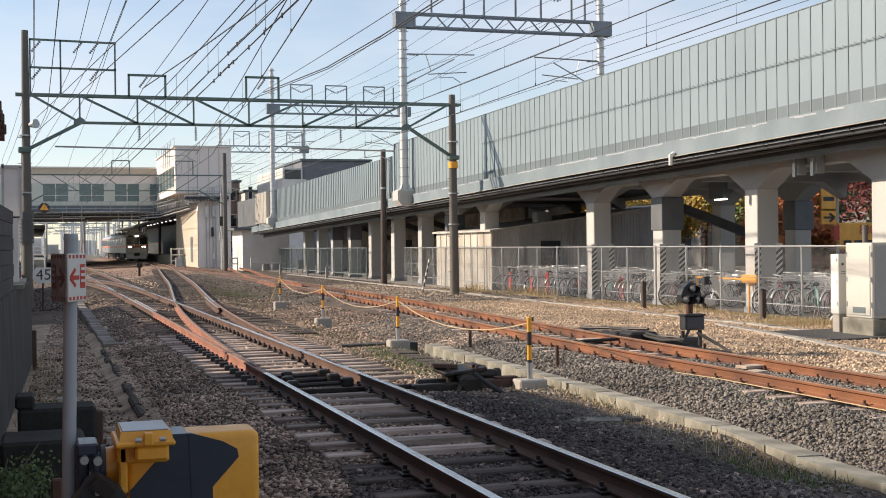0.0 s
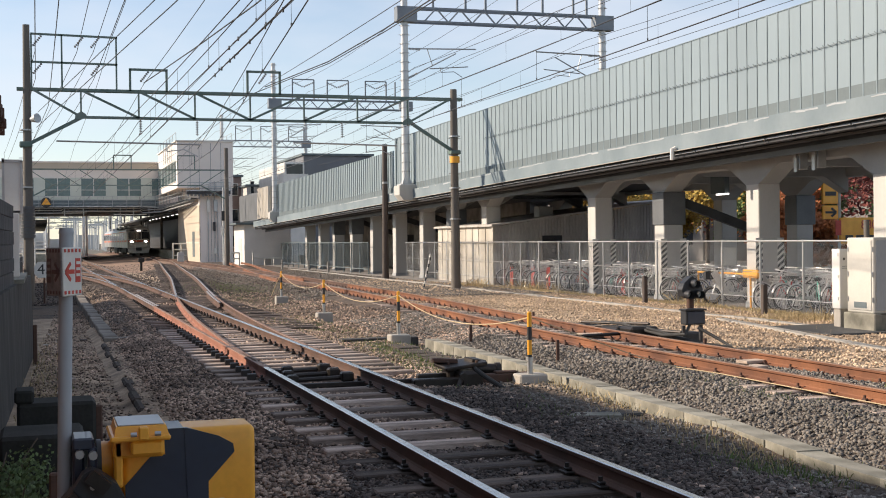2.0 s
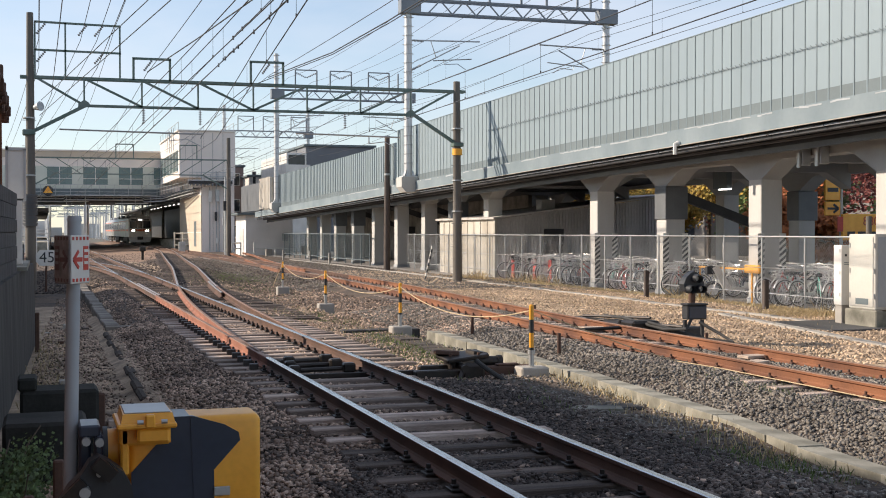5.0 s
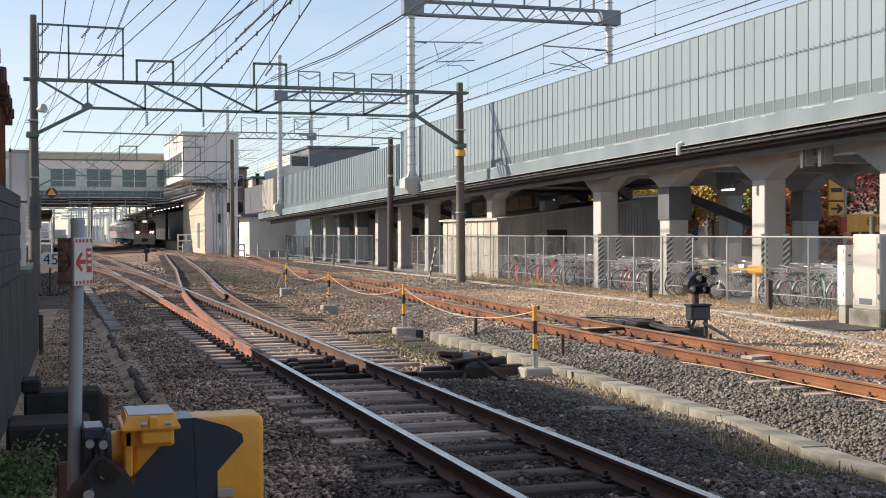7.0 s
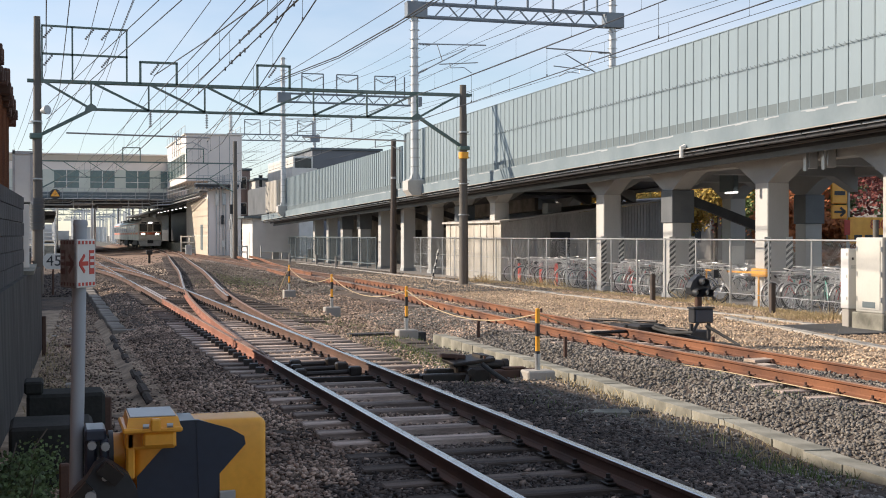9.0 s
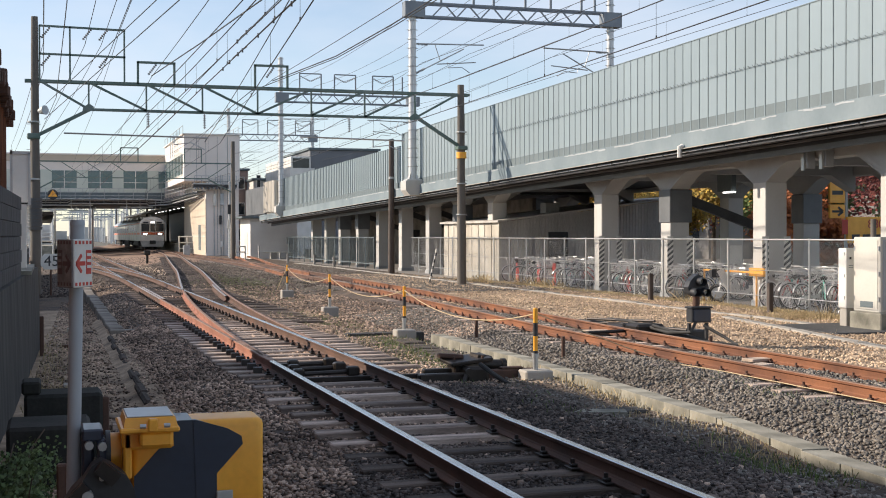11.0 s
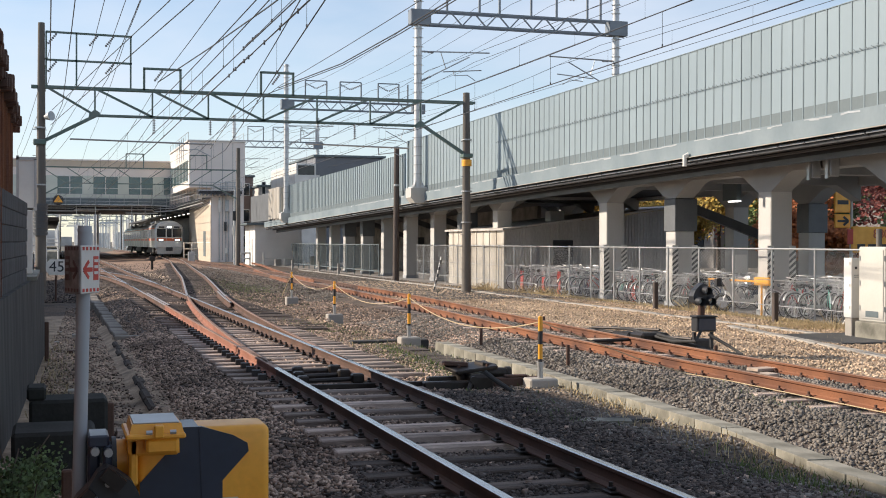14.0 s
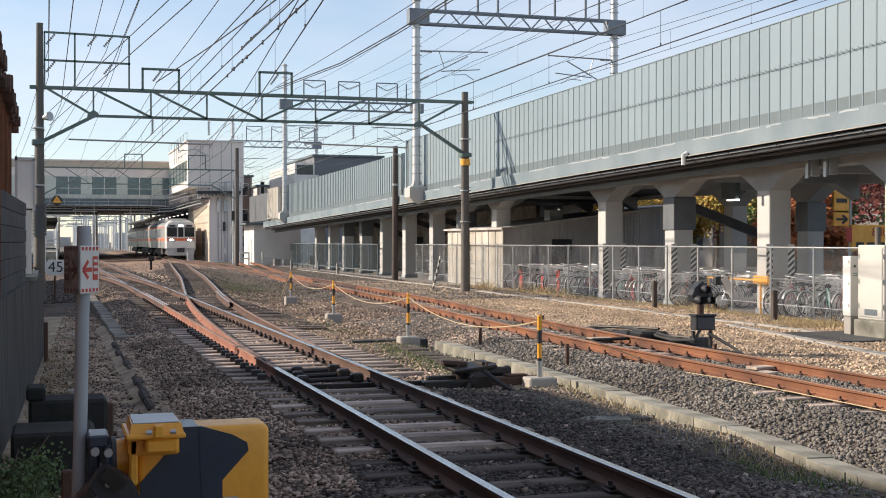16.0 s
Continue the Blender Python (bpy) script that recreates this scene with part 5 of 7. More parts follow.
    part("linkage_pin", Mesh().tube((X(164, 5.08), 5.12, Z(876, 5.08)), (X(164, 5.08), 5.06, Z(876, 5.08)), 0.022, 10), GALV, g, smooth=True)
    part("bolt", Mesh().tube((X(187), 5.14, Z(838)), (X(187), 5.11, Z(838)), 0.012, 8), GALV, g)
    part("latch", Mesh().box(X(395), 5.255, Z(900), X(425), 5.27, Z(884), 0.003), GALV, g)
    part("pedestal", Mesh().box(0.42, 5.32, -0.45, 0.82, 5.6, 0.43, 0.02).box(0.2, 5.3, -0.45, 0.3, 5.5, 0.6, 0.02), BLACK, g)


machine()


# ---- kerbs, posts, rope ----
MID_KERB = [(4, 5.75), (8.4, 6.0), (9.4, 6.11), (10.6, 6.28), (12.6, 6.39), (14.4, 6.50), (16.4, 6.57), (20.6, 6.68), (24, 6.8)]


def kerbs():
    k = thing("kerb", (6, 5, -0.4), "weathered concrete cable trough between the tracks", "kerb", "kerbs", "structure")
    me = data_of("kerb_block", Mesh().box(-0.12, -0.2985, -0.3, 0.12, 0.2985, 0, 0.003), CONCRETE_W)
    y = 5.0
    while y < 21.5:
        x = curve_at(MID_KERB, y)
        a = -math.degrees(math.atan((curve_at(MID_KERB, y + 0.3) - curve_at(MID_KERB, y - 0.3)) / 0.6))
        piece("kerb_block", me, k, pose(x - 5.96 + rng.uniform(-0.012, 0.012), y - 5, -0.15 + 0.4 + rng.uniform(-0.008, 0.006), rng.uniform(-0.4, 0.4), rng.uniform(-1.2, 1.2), a + rng.uniform(-0.3, 0.3)))
        y += 0.6
    piece("kerb_block", me, k, pose(5.5 - 6, 11.9 - 5, -0.2 + 0.4, 0, 0, 70))
    d = thing("kerb", (5.5, 22, -0.4), "dark concrete channel crossing between the tracks", "kerb", "kerbs", "structure")
    for i in range(3):
        part("kerb_block", Mesh().box(5.25 + i * 0.5, 22.2 + i * 0.03, -0.5, 5.73 + i * 0.5, 22.5 + i * 0.03, -0.17, 0.015), RETAIN, d)
    v = thing("trough_cover", (5.9, 19, -0.25), "dark flat cable trough covers sunk in the gravel", "cover", kind="structure")
    me = data_of("cover", Mesh().box(-0.19, -0.245, -0.06, 0.19, 0.245, 0, 0.012), BED_DARK)
    for i in range(9):
        q = 16.9 + i * 0.5
        piece("cover", me, v, pose(5.78 + 0.05 * (q - 17) - 5.9, q - 19, 0.06 + rng.uniform(-0.012, 0.012), rng.uniform(-1, 1), rng.uniform(-2, 2), -3 + rng.uniform(-2, 2)))
    e = thing("kerb", (1.35, 26, -0.4), "grey concrete kerb beside the path", "kerb", "kerbs", "structure")
    me = data_of("kerb_block", Mesh().box(-0.14, -0.49, -0.35, 0.14, 0.49, 0, 0.015), KERB_DARK)
    for i in range(34):
        piece("kerb_block", me, e, pose(0.02 * rng.uniform(-1, 1), 0.6 + i, 0.16 + rng.uniform(-0.015, 0.015), 0, 0, rng.uniform(-0.8, 0.8)))
    piece("kerb_block", me, e, pose(0.35, -0.05, 0.14, 0, 0, 88))
    # dark bars added in place of the dark ditch edge and its clods
    o = thing("timber_edging", (1.15, 16, -0.44), "dark bars standing in for the ditch edge along the worn path", "edging", kind="structure")
    for i in range(11):
        y, l = 15.2 + i * 0.92, rng.uniform(0.8, 1.0)
        part("timber", Mesh().box(1.13 + rng.uniform(-0.04, 0.04), y, -0.52, 1.24 + rng.uniform(-0.03, 0.05), y + l, -0.31 - rng.uniform(0, 0.05), 0.03), BED_DARK, o)
    sc = random.Random(8)
    for i in range(14):
        x, y, w = sc.uniform(-0.1, 1.0), sc.uniform(11, 30), sc.uniform(0.05, 0.16)
        solo("scrap", Mesh().box(x, y, -0.46, x + w, y + w * 1.6, -0.40 + sc.uniform(0, 0.02), 0.006), sc.choice((CONCRETE, RUST_DARK, BED_DARK, SLEEPER)), "small scrap lying on the worn path", "scrap", "scraps")
    # low conduit trough by the fence
    c = thing("cable_trough", (15.5, 22, -0.3), "pale concrete cable trough on the gravel", "cable trough", kind="structure")
    me = data_of("trough_lid", Mesh().box(-0.11, -0.49, -0.1, 0.11, 0.49, 0, 0.01), CONCRETE)
    for i in range(62):
        y = 22.5 + i
        piece("trough_lid", me, c, pose(15.45 + 0.012 * (y - 22) - 15.5 + rng.uniform(-0.02, 0.02), y - 22, 0.07 + rng.uniform(-0.02, 0.01), 0, 0, rng.uniform(-1.5, 1.5)))
    t = thing("cable_trough", (12, 22, -0.3), "weathered trough lids half buried in gravel", "cable trough", kind="structure")
    for i in range(9):
        piece("trough_lid", me, t, pose(1.2 + i * 0.2, -5.2 + i * 1.0, 0.06, 0, 0, -11 + rng.uniform(-3, 3)))
    solo("pavement", Mesh().box(14.3, 20.2, -0.5, 17.0, 22.6, -0.245, 0.01), ASPHALT, "dark asphalt apron around the cabinets", "pavement", kind="structure")


kerbs()

POSTS = [(6.01, 14.91), (6.29, 22.07), (6.55, 29.6), (7.25, 39.0)]


def posts():
    tops = []
    for x, y in POSTS:
        g = thing("marker_post", (x, y, -0.4), "yellow and black striped post in a concrete foot", "post", "striped posts")
        part("foot", Mesh().box(x - 0.19, y - 0.15, -0.45, x + 0.19, y + 0.15, -0.1, 0.02), CONCRETE, g, "pale concrete foot")
        z = -0.1
        for h, r, mat, nm in ((0.16, 0.036, GALV, "sleeve"), (0.05, 0.046, GALV, "collar"), (0.035, 0.03, BLACK, "band"), (0.19, 0.03, YELLOW, "band"), (0.17, 0.03, BLACK, "band"), (0.18, 0.03, YELLOW, "band")):
            part(nm, Mesh().tube((x, y, z), (x, y, z + h), r, 12), mat, g, smooth=True)
            z += h
        part("cap", Mesh().tube((x, y, z), (x, y, z + 0.015), 0.03, 12, 0.018), YELLOW, g, smooth=True)
        tops.append(Vector((x, y, z - 0.06)))
    r = thing("rope", tuple(tops[0]), "tan safety rope sagging from post to post", "rope")
    for a, b in zip(tops[:-1], tops[1:]):
        pts = [a.lerp(b, i / 14) - Vector((0, 0, 0.27 * 4 * (i / 14) * (1 - i / 14))) for i in range(15)]
        part("span", Mesh().path(pts, 0.008, 6), ROPE, r, smooth=True)
    a = tops[0]
    pts = [a, a + Vector((0.6, 0.0, -0.22)), a + Vector((1.4, -0.05, -0.52)), Vector((8.0, 14.7, -0.08)), Vector((8.2, 14.0, -0.1)), Vector((8.3, 12.8, -0.12)), Vector((8.3, 11.0, -0.12)), Vector((8.28, 9.0, -0.12))]
    part("span", Mesh().path(pts, 0.0065, 6), ROPE, r, smooth=True)
    last = tops[-1]
    part("span", Mesh().path([last, last + Vector((-0.05, 0.5, -0.3)), last + Vector((-0.1, 1.2, -0.75))], 0.011, 6), ROPE, r, smooth=True)
    s = thing("leaning_stake", (14.72, 48, -0.3), "leaning black and cream striped stake", "stake")
    for i in range(10):
        p, q = Vector((14.72, 48, -0.3)), Vector((15.1, 48.2, 1.05))
        part("band", Mesh().tube(p.lerp(q, i / 10), p.lerp(q, (i + 1) / 10), 0.04, 8), CREAM if i % 2 else BLACK, s)


posts()


# ---- point machines and dwarf signal ----
def point_machine():
    g = thing("point_machine", (5.3, 15.3, -0.35), "greasy black point machine beside the turnout", "point machine")
    part("base_bar", Mesh().box(4.48, 15.0, -0.30, 5.12, 15.14, -0.12, 0.015), GREASE, g)
    part("base_bar", Mesh().box(4.62, 15.3, -0.28, 5.1, 15.42, -0.09, 0.015), GREASE, g)
    part("base_bar", Mesh().box(5.4, 15.05, -0.26, 6.1, 15.2, -0.10, 0.015).box(5.6, 15.06, -0.10, 5.9, 15.18, -0.07, 0.012), RUST_DARK, g)
    part("base_bar", Mesh().box(5.3, 14.85, -0.32, 6.2, 14.95, -0.24, 0.015), GREASE, g)
    part("gear_case", Mesh().box(5.08, 14.95, -0.32, 5.4, 15.45, -0.04, 0.04).box(5.0, 15.2, -0.2, 5.1, 15.5, 0.02, 0.02), GREASE, g)
    part("motor", Mesh().tube((5.4, 15.4, -0.06), (5.72, 15.42, -0.08), 0.075, 12).tube((5.72, 15.42, -0.08), (5.78, 15.42, -0.08), 0.09, 12), GREASE, g, smooth=True)
    part("cover", Mesh().box(-0.3, -0.19, -0.025, 0.3, 0.19, 0.025, 0.012, m=pose(5.2, 15.3, 0.02, 6, -5, 8)), GREASE, g, "tilted greasy cover plate")
    part("cover", Mesh().box(-0.16, -0.12, -0.03, 0.16, 0.12, 0.03, 0.012, m=pose(5.02, 15.42, 0.06, -4, 4, -12)), RUST_DARK, g)
    part("cover", Mesh().box(-0.12, -0.1, -0.03, 0.12, 0.1, 0.03, 0.012, m=pose(5.42, 15.36, 0.05, 5, 9, 20)), GREASE, g)
    for x, y in ((5.0, 15.2), (5.38, 15.18), (5.36, 15.44), (5.06, 15.46)):
        part("bolt", Mesh().tube((x, y, 0.03), (x, y, 0.075), 0.018, 6), RUST_DARK, g)
    part("crank", Mesh().beam((5.1, 14.95, -0.1), (5.0, 14.82, -0.24), 0.05, 0.04).tube((5.1, 14.93, -0.1), (5.1, 14.88, -0.1), 0.05, 10), GREASE, g)
    part("hose", Mesh().path([(5.25, 14.9, 0.0), (5.35, 14.75, -0.1), (5.6, 14.7, -0.27), (6.0, 14.85, -0.3), (6.4, 15.0, -0.3)], 0.03, 8), RUBBER, g, smooth=True)
    for y in (15.2, 16.05, 17.0):
        part("stretcher_bar", Mesh().box(2.75, y, -0.19, 4.6 if y < 16 else 4.0, y + 0.07, -0.13, 0.008), GREASE, g)
    for y, x0, x1 in ((16.0, 3.0, 3.75), (15.45, 2.95, 3.8), (16.6, 3.1, 3.75)):
        part("rod", Mesh().tube((x0, y, -0.11), (x1, y + 0.05, -0.1), 0.03, 8).box(x0, y - 0.06, -0.15, x0 + 0.14, y + 0.08, -0.04, 0.02).box(x1 - 0.16, y - 0.06, -0.15, x1, y + 0.08, -0.03, 0.02), GREASE, g)
    for s, x in ((-1, 2.62), (1, 4.15)):
        for i in range(18):
            y = 16.2 + i * 0.52
            part("rail_brace", Mesh().prism([(y - 0.04, -0.157), (y + 0.04, -0.157), (y + 0.025, -0.075), (y - 0.03, -0.085)], 0, x - 0.05, x + 0.06), GREASE, g)
    c = thing("junction_box", (5.9, 12.2, -0.4), "low dark cable box by the trough", "box")
    part("body", Mesh().box(5.55, 11.9, -0.45, 6.1, 12.2, -0.22, 0.02), RETAIN, c)


point_machine()


def dwarf_signal():
    x, y = 10.59, 18.89
    g = thing("dwarf_signal", (x, y, -0.2), "black shunting signal with three hooded lenses", "signal")
    part("stand", Mesh().box(x - 0.2, y - 0.05, -0.3, x - 0.15, y, 0.13).box(x + 0.13, y - 0.05, -0.3, x + 0.18, y, 0.13).box(x - 0.25, y - 0.15, -0.35, x + 0.3, y + 0.15, -0.22), DARK_STEEL_SHADE, g)
    part("relay_box", Mesh().box(x - 0.17, y - 0.11, 0.14, x + 0.2, y + 0.1, 0.38, 0.015).box(x - 0.19, y - 0.13, 0.38, x + 0.22, y + 0.12, 0.41, 0.008), BLACK, g)
    part("plate", Mesh().box(x - 0.14, y - 0.125, 0.16, x + 0.18, y - 0.112, 0.36, 0.005), NAVY, g)
    part("neck", Mesh().tube((x - 0.03, y, 0.42), (x - 0.03, y, 0.58), 0.06, 10), RUST_DARK, g, smooth=True)
    c = Vector((x, y, 0.74))
    o = []
    for a, r in ((-150, 0.25), (-110, 0.2), (-70, 0.2), (-30, 0.25), (0, 0.25), (35, 0.23), (70, 0.24), (90, 0.26), (110, 0.24), (145, 0.23), (180, 0.25)):
        o.append((c.x + 0.8 * r * math.cos(radians(a)), c.z + 0.85 * r * math.sin(radians(a))))
    part("head", Mesh().prism(o, 1, y - 0.03, y + 0.14), BLACK, g)
    for dx, dz in ((-0.1, -0.08), (0.1, -0.08), (0.02, 0.1)):
        p = c + Vector((dx, -0.03, dz))
        h = part("hood", Mesh().tube(p, p + Vector((0, -0.14, -0.01)), 0.075, 14, 0.068, caps=False).tube(p + Vector((0, -0.001, 0)), p + Vector((0, -0.012, 0)), 0.08, 14), BLACK, g, smooth=True)
        part("lens", Mesh().tube(p + Vector((0, -0.012, 0)), p + Vector((0, -0.03, 0)), 0.055, 12, 0.04), WHITE, h, "pale lens", smooth=True)
    q = thing("point_machine", (9.9, 20.2, -0.2), "black point rods and drive beside the rusty track", "point machine")
    part("drive", Mesh().box(9.85, 19.7, -0.3, 10.4, 20.2, 0.06, 0.04), GREASE, q)
    part("drive", Mesh().box(9.95, 20.5, -0.3, 10.3, 21.2, 0.0, 0.04), GREASE, q)
    for a, e, h in (((8.6, 19.85, -0.08), (10.0, 19.8, -0.04), 0.03), ((9.85, 22.2, -0.03), (10.45, 19.0, 0.0), 0.03), ((9.85, 21.8, 0.03), (10.3, 19.9, 0.1), 0.025), ((10.15, 22.4, -0.1), (10.7, 19.4, -0.12), 0.035)):
        part("rod", Mesh().tube(a, e, h, 8), GREASE, q)
    for pts in ([(10.6, 18.7, 0.1), (10.85, 18.4, -0.1), (10.9, 18.1, -0.2), (10.5, 18.5, -0.15), (10.1, 19.6, 0.05)], [(10.5, 18.8, 0.15), (10.3, 18.6, 0.0), (10.2, 19.2, -0.05), (10.0, 20.4, 0.08), (10.1, 21.4, 0.05)]):
        part("cable", Mesh().path(pts, 0.028, 8), RUBBER, q, smooth=True)
    part("cover", Mesh().box(10.3, 19.2, -0.25, 10.95, 19.5, -0.02, 0.03), DARK_STEEL_SHADE, q)
    for px, py in ((9.95, 24.5), (7.55, 17.6), (7.5, 21.5), (9.7, 16.9)):
        solo("stake", Mesh().tube((px, py, -0.4), (px, py, 0.08), 0.03, 8), RUST_DARK, "thin rusty marker stake in the gravel", "stake", "stakes")


dwarf_signal()


# ---- fence, cabinets, bicycles ----
def fence_x(y):
    return 17.62 + 0.012 * (y - 26)


def fence():
    f = thing("fence", (17.6, 24, -0.3), "galvanised chain-link fence with slim posts", "fence", kind="structure")
    y0, y1, z0, z1 = 23.2, 62.0, -0.22, 1.52
    post = data_of("post", Mesh().tube((0, 0, -0.1), (0, 0, 1.84), 0.03, 10), GALV, smooth=True)
    n = 0
    y = 24.075
    while y < y1:
        piece("post", post, f, pose(fence_x(y) - 17.6, y - 24, 0))
        y += 1.925
    for z in (1.50, 0.05):
        part("top_rail" if z > 1 else "bottom_rail", Mesh().tube((fence_x(y0), y0, z), (fence_x(y1), y1, z), 0.022 if z > 1 else 0.012, 8), GALV, f, smooth=True)
    part("middle_rail", Mesh().tube((fence_x(y0), y0, 0.7), (fence_x(y1), y1, 0.7), 0.01, 6), GALV, f)
    m, h, p = Mesh(), z1 - z0, 0.09
    k = int((y1 - y0 + h) / p)
    for i in range(k):
        s = y0 - h + i * p
        for sg in (0, 1):
            a, b = s, s + h
            za, zb = z0, z1
            if a < y0:
                za += y0 - a
                a = y0
            if b > y1:
                zb -= b - y1
                b = y1
            if b - a < 0.05:
                continue
            if sg:
                za, zb = z1 - (za - z0), z1 - (zb - z0)
            m.tube((fence_x(a) + 0.005 * sg, a, za), (fence_x(b) + 0.005 * sg, b, zb), 0.0024, 3, caps=False)
    part("mesh", m, GALV, f, "chain-link wire mesh")["kind"] = "stuff"
    g = thing("fence", (18, 66, -0.3), "grey railing fence under the viaduct", "fence", kind="structure")
    for i in range(14):
        y = 68 + i * 2.0
        part("post", Mesh().tube((17.6, y, -0.4), (17.6, y, 1.5), 0.035, 8), BAND, g)
    for z in (0.0, 1.5):
        part("top_rail", Mesh().beam((17.6, 68, z), (17.6, 94, z), 0.05, 0.05), BAND, g)
    m = Mesh()
    for i in range(170):
        y = 68 + i * 0.154
        m.beam((17.6, y, 0), (17.6, y, 1.5), 0.014, 0.014)
    part("bars", m, BAND, g)["kind"] = "stuff"
    for x, y, h in ((16.7, 32.6, 0.5), (16.75, 26.4, 0.45), (15.9, 71, 0.4), (16.2, 78, 0.4), (15.6, 84, 0.4)):
        solo("marker_stake", Mesh().box(x, y, -0.35, x + 0.13, y + 0.13, h, 0.02), WOODPOLE if y < 40 else CONCRETE, "short weathered marker stake by the fence", "stake", "stakes")


fence()


def cabinets():
    c = thing("equipment_cabinet", (15.56, 20.6, -0.3), "tall cream steel equipment cabinet on a concrete base", "cabinet")
    part("base", Mesh().box(15.5, 20.5, -0.3, 15.68, 21.5, 0.08, 0.02).box(15.68, 20.6, -0.3, 16.7, 21.5, 0.06, 0.02), CONCRETE_W, c)
    part("body", Mesh().box(15.56, 20.6, 0.08, 16.66, 21.45, 1.58, 0.02), CREAM, c, "cream painted body")
    part("door", Mesh().box(15.545, 20.66, 0.14, 15.56, 21.4, 1.52, 0.005), CREAM, c)
    # cream cabinet's shaded front painted in as a blue-grey colour
    part("door", Mesh().box(15.62, 20.585, 0.14, 16.6, 20.6, 1.52, 0.005), POST_PAINT, c, "front door, blue-grey for the shade on this side")
    for z in (0.3, 0.8, 1.3):
        part("hinge", Mesh().tube((15.54, 21.38, z), (15.54, 21.38, z + 0.1), 0.014, 8), GALV, c)
        part("hinge", Mesh().tube((15.545, 20.62, z), (15.545, 20.62, z + 0.1), 0.014, 8), GALV, c)
    part("vent", Mesh().box(15.54, 20.8, 0.18, 15.546, 21.2, 0.3), BAND, c)
    s = thing("meter_cabinet", (15.57, 21.7, -0.3), "slim white meter cabinet on a grey plinth", "cabinet")
    part("plinth", Mesh().box(15.59, 21.72, -0.3, 15.79, 21.95, 0.12, 0.01), CONCRETE, s)
    part("body", Mesh().box(15.57, 21.7, 0.12, 15.80, 21.97, 1.35, 0.012), WHITE, s)
    part("lock", Mesh().box(15.65, 21.69, 1.12, 15.69, 21.7, 1.17), BLACK, s)
    for z in (0.95, 0.99):
        part("writing_bar", Mesh().box(15.63, 21.694, z, 15.74, 21.7, z + 0.012), BAND, s)
    for z in (0.3, 0.75, 1.2):
        part("hinge", Mesh().tube((15.565, 21.75, z), (15.565, 21.75, z + 0.07), 0.01, 8), GALV, s)
    solo("wooden_post", Mesh().tube((16.6, 22.2, -0.3), (16.6, 22.2, 1.95), 0.06, 10), POLE, "weathered wooden post behind the cabinets", "post", smooth=True)


cabinets()


def ring(m, c, r, t, n=22):
    """A wheel rim standing along y."""
    return m.path([(c[0], c[1] + r * math.cos(2 * math.pi * i / n), c[2] + r * math.sin(2 * math.pi * i / n)) for i in range(n + 1)], t, 5)


def bicycle(paint, basket, label):
    """Stands along y, front wheel towards +y, at the origin."""
    g = thing("bicycle", (0, 0, 0), label, "bicycle", "parked bicycles")
    for y in (-0.52, 0.55):
        w = part("wheel", ring(Mesh(), (0, y, 0.33), 0.32, 0.015), RUBBER, g)
        part("rim", ring(Mesh(), (0, y, 0.33), 0.297, 0.011, 18), BIKE_METAL, w)
        sp = Mesh()
        for i in range(9):
            a = math.pi * i / 9
            sp.tube((0, y + 0.29 * math.cos(a), 0.33 + 0.29 * math.sin(a)), (0, y - 0.29 * math.cos(a), 0.33 - 0.29 * math.sin(a)), 0.004, 3, caps=False)
        part("spokes", sp, BIKE_METAL, w)["kind"] = "stuff"
        gd = [(0, y + 0.35 * math.cos(a), 0.33 + 0.35 * math.sin(a)) for a in [radians(20 + 14 * i) for i in range(11)]]
        part("mudguard", Mesh().path(gd, 0.02, 5), BIKE_METAL, g)
    m = Mesh().tube((0, -0.08, 0.28), (0, -0.2, 0.72), 0.018, 8).tube((0, -0.08, 0.28), (0, 0.36, 0.62), 0.022, 8).tube((0, -0.14, 0.5), (0, 0.34, 0.78), 0.018, 8)
    m.tube((0, -0.08, 0.28), (0, -0.52, 0.33), 0.013, 6).tube((0, -0.18, 0.62), (0, -0.52, 0.33), 0.011, 6)
    m.tube((0, 0.33, 0.86), (0, 0.42, 0.58), 0.02, 8).tube((0.05, 0.42, 0.58), (0.05, 0.55, 0.33), 0.012, 6).tube((-0.05, 0.42, 0.58), (-0.05, 0.55, 0.33), 0.012, 6)
    part("frame", m, paint, g)
    part("handlebar", Mesh().tube((0, 0.33, 0.86), (0, 0.31, 1.0), 0.014, 8).path([(-0.28, 0.12, 0.98), (-0.26, 0.24, 1.0), (-0.1, 0.32, 1.0), (0.1, 0.32, 1.0), (0.26, 0.24, 1.0), (0.28, 0.12, 0.98)], 0.013, 6), BIKE_METAL, g)
    part("saddle", Mesh().add([(-0.1, -0.36, 0.84), (0.1, -0.36, 0.84), (0.02, -0.06, 0.86), (-0.02, -0.06, 0.86), (-0.08, -0.34, 0.77), (0.08, -0.34, 0.77), (0.015, -0.08, 0.82), (-0.015, -0.08, 0.82)],
                             [(0, 1, 2, 3), (7, 6, 5, 4), (0, 4, 5, 1), (1, 5, 6, 2), (2, 6, 7, 3), (3, 7, 4, 0)]).tube((0, -0.2, 0.72), (0, -0.23, 0.8), 0.014, 6), BLACK, g)
    part("chain_guard", Mesh().box(0.03, -0.5, 0.28, 0.05, 0.0, 0.36, 0.01), paint, g)
    part("kickstand", Mesh().tube((0.08, -0.5, 0.33), (0.16, -0.62, 0.0), 0.009, 5).tube((-0.08, -0.5, 0.33), (-0.16, -0.62, 0.0), 0.009, 5), BIKE_METAL, g)
    if basket:
        b = Mesh()
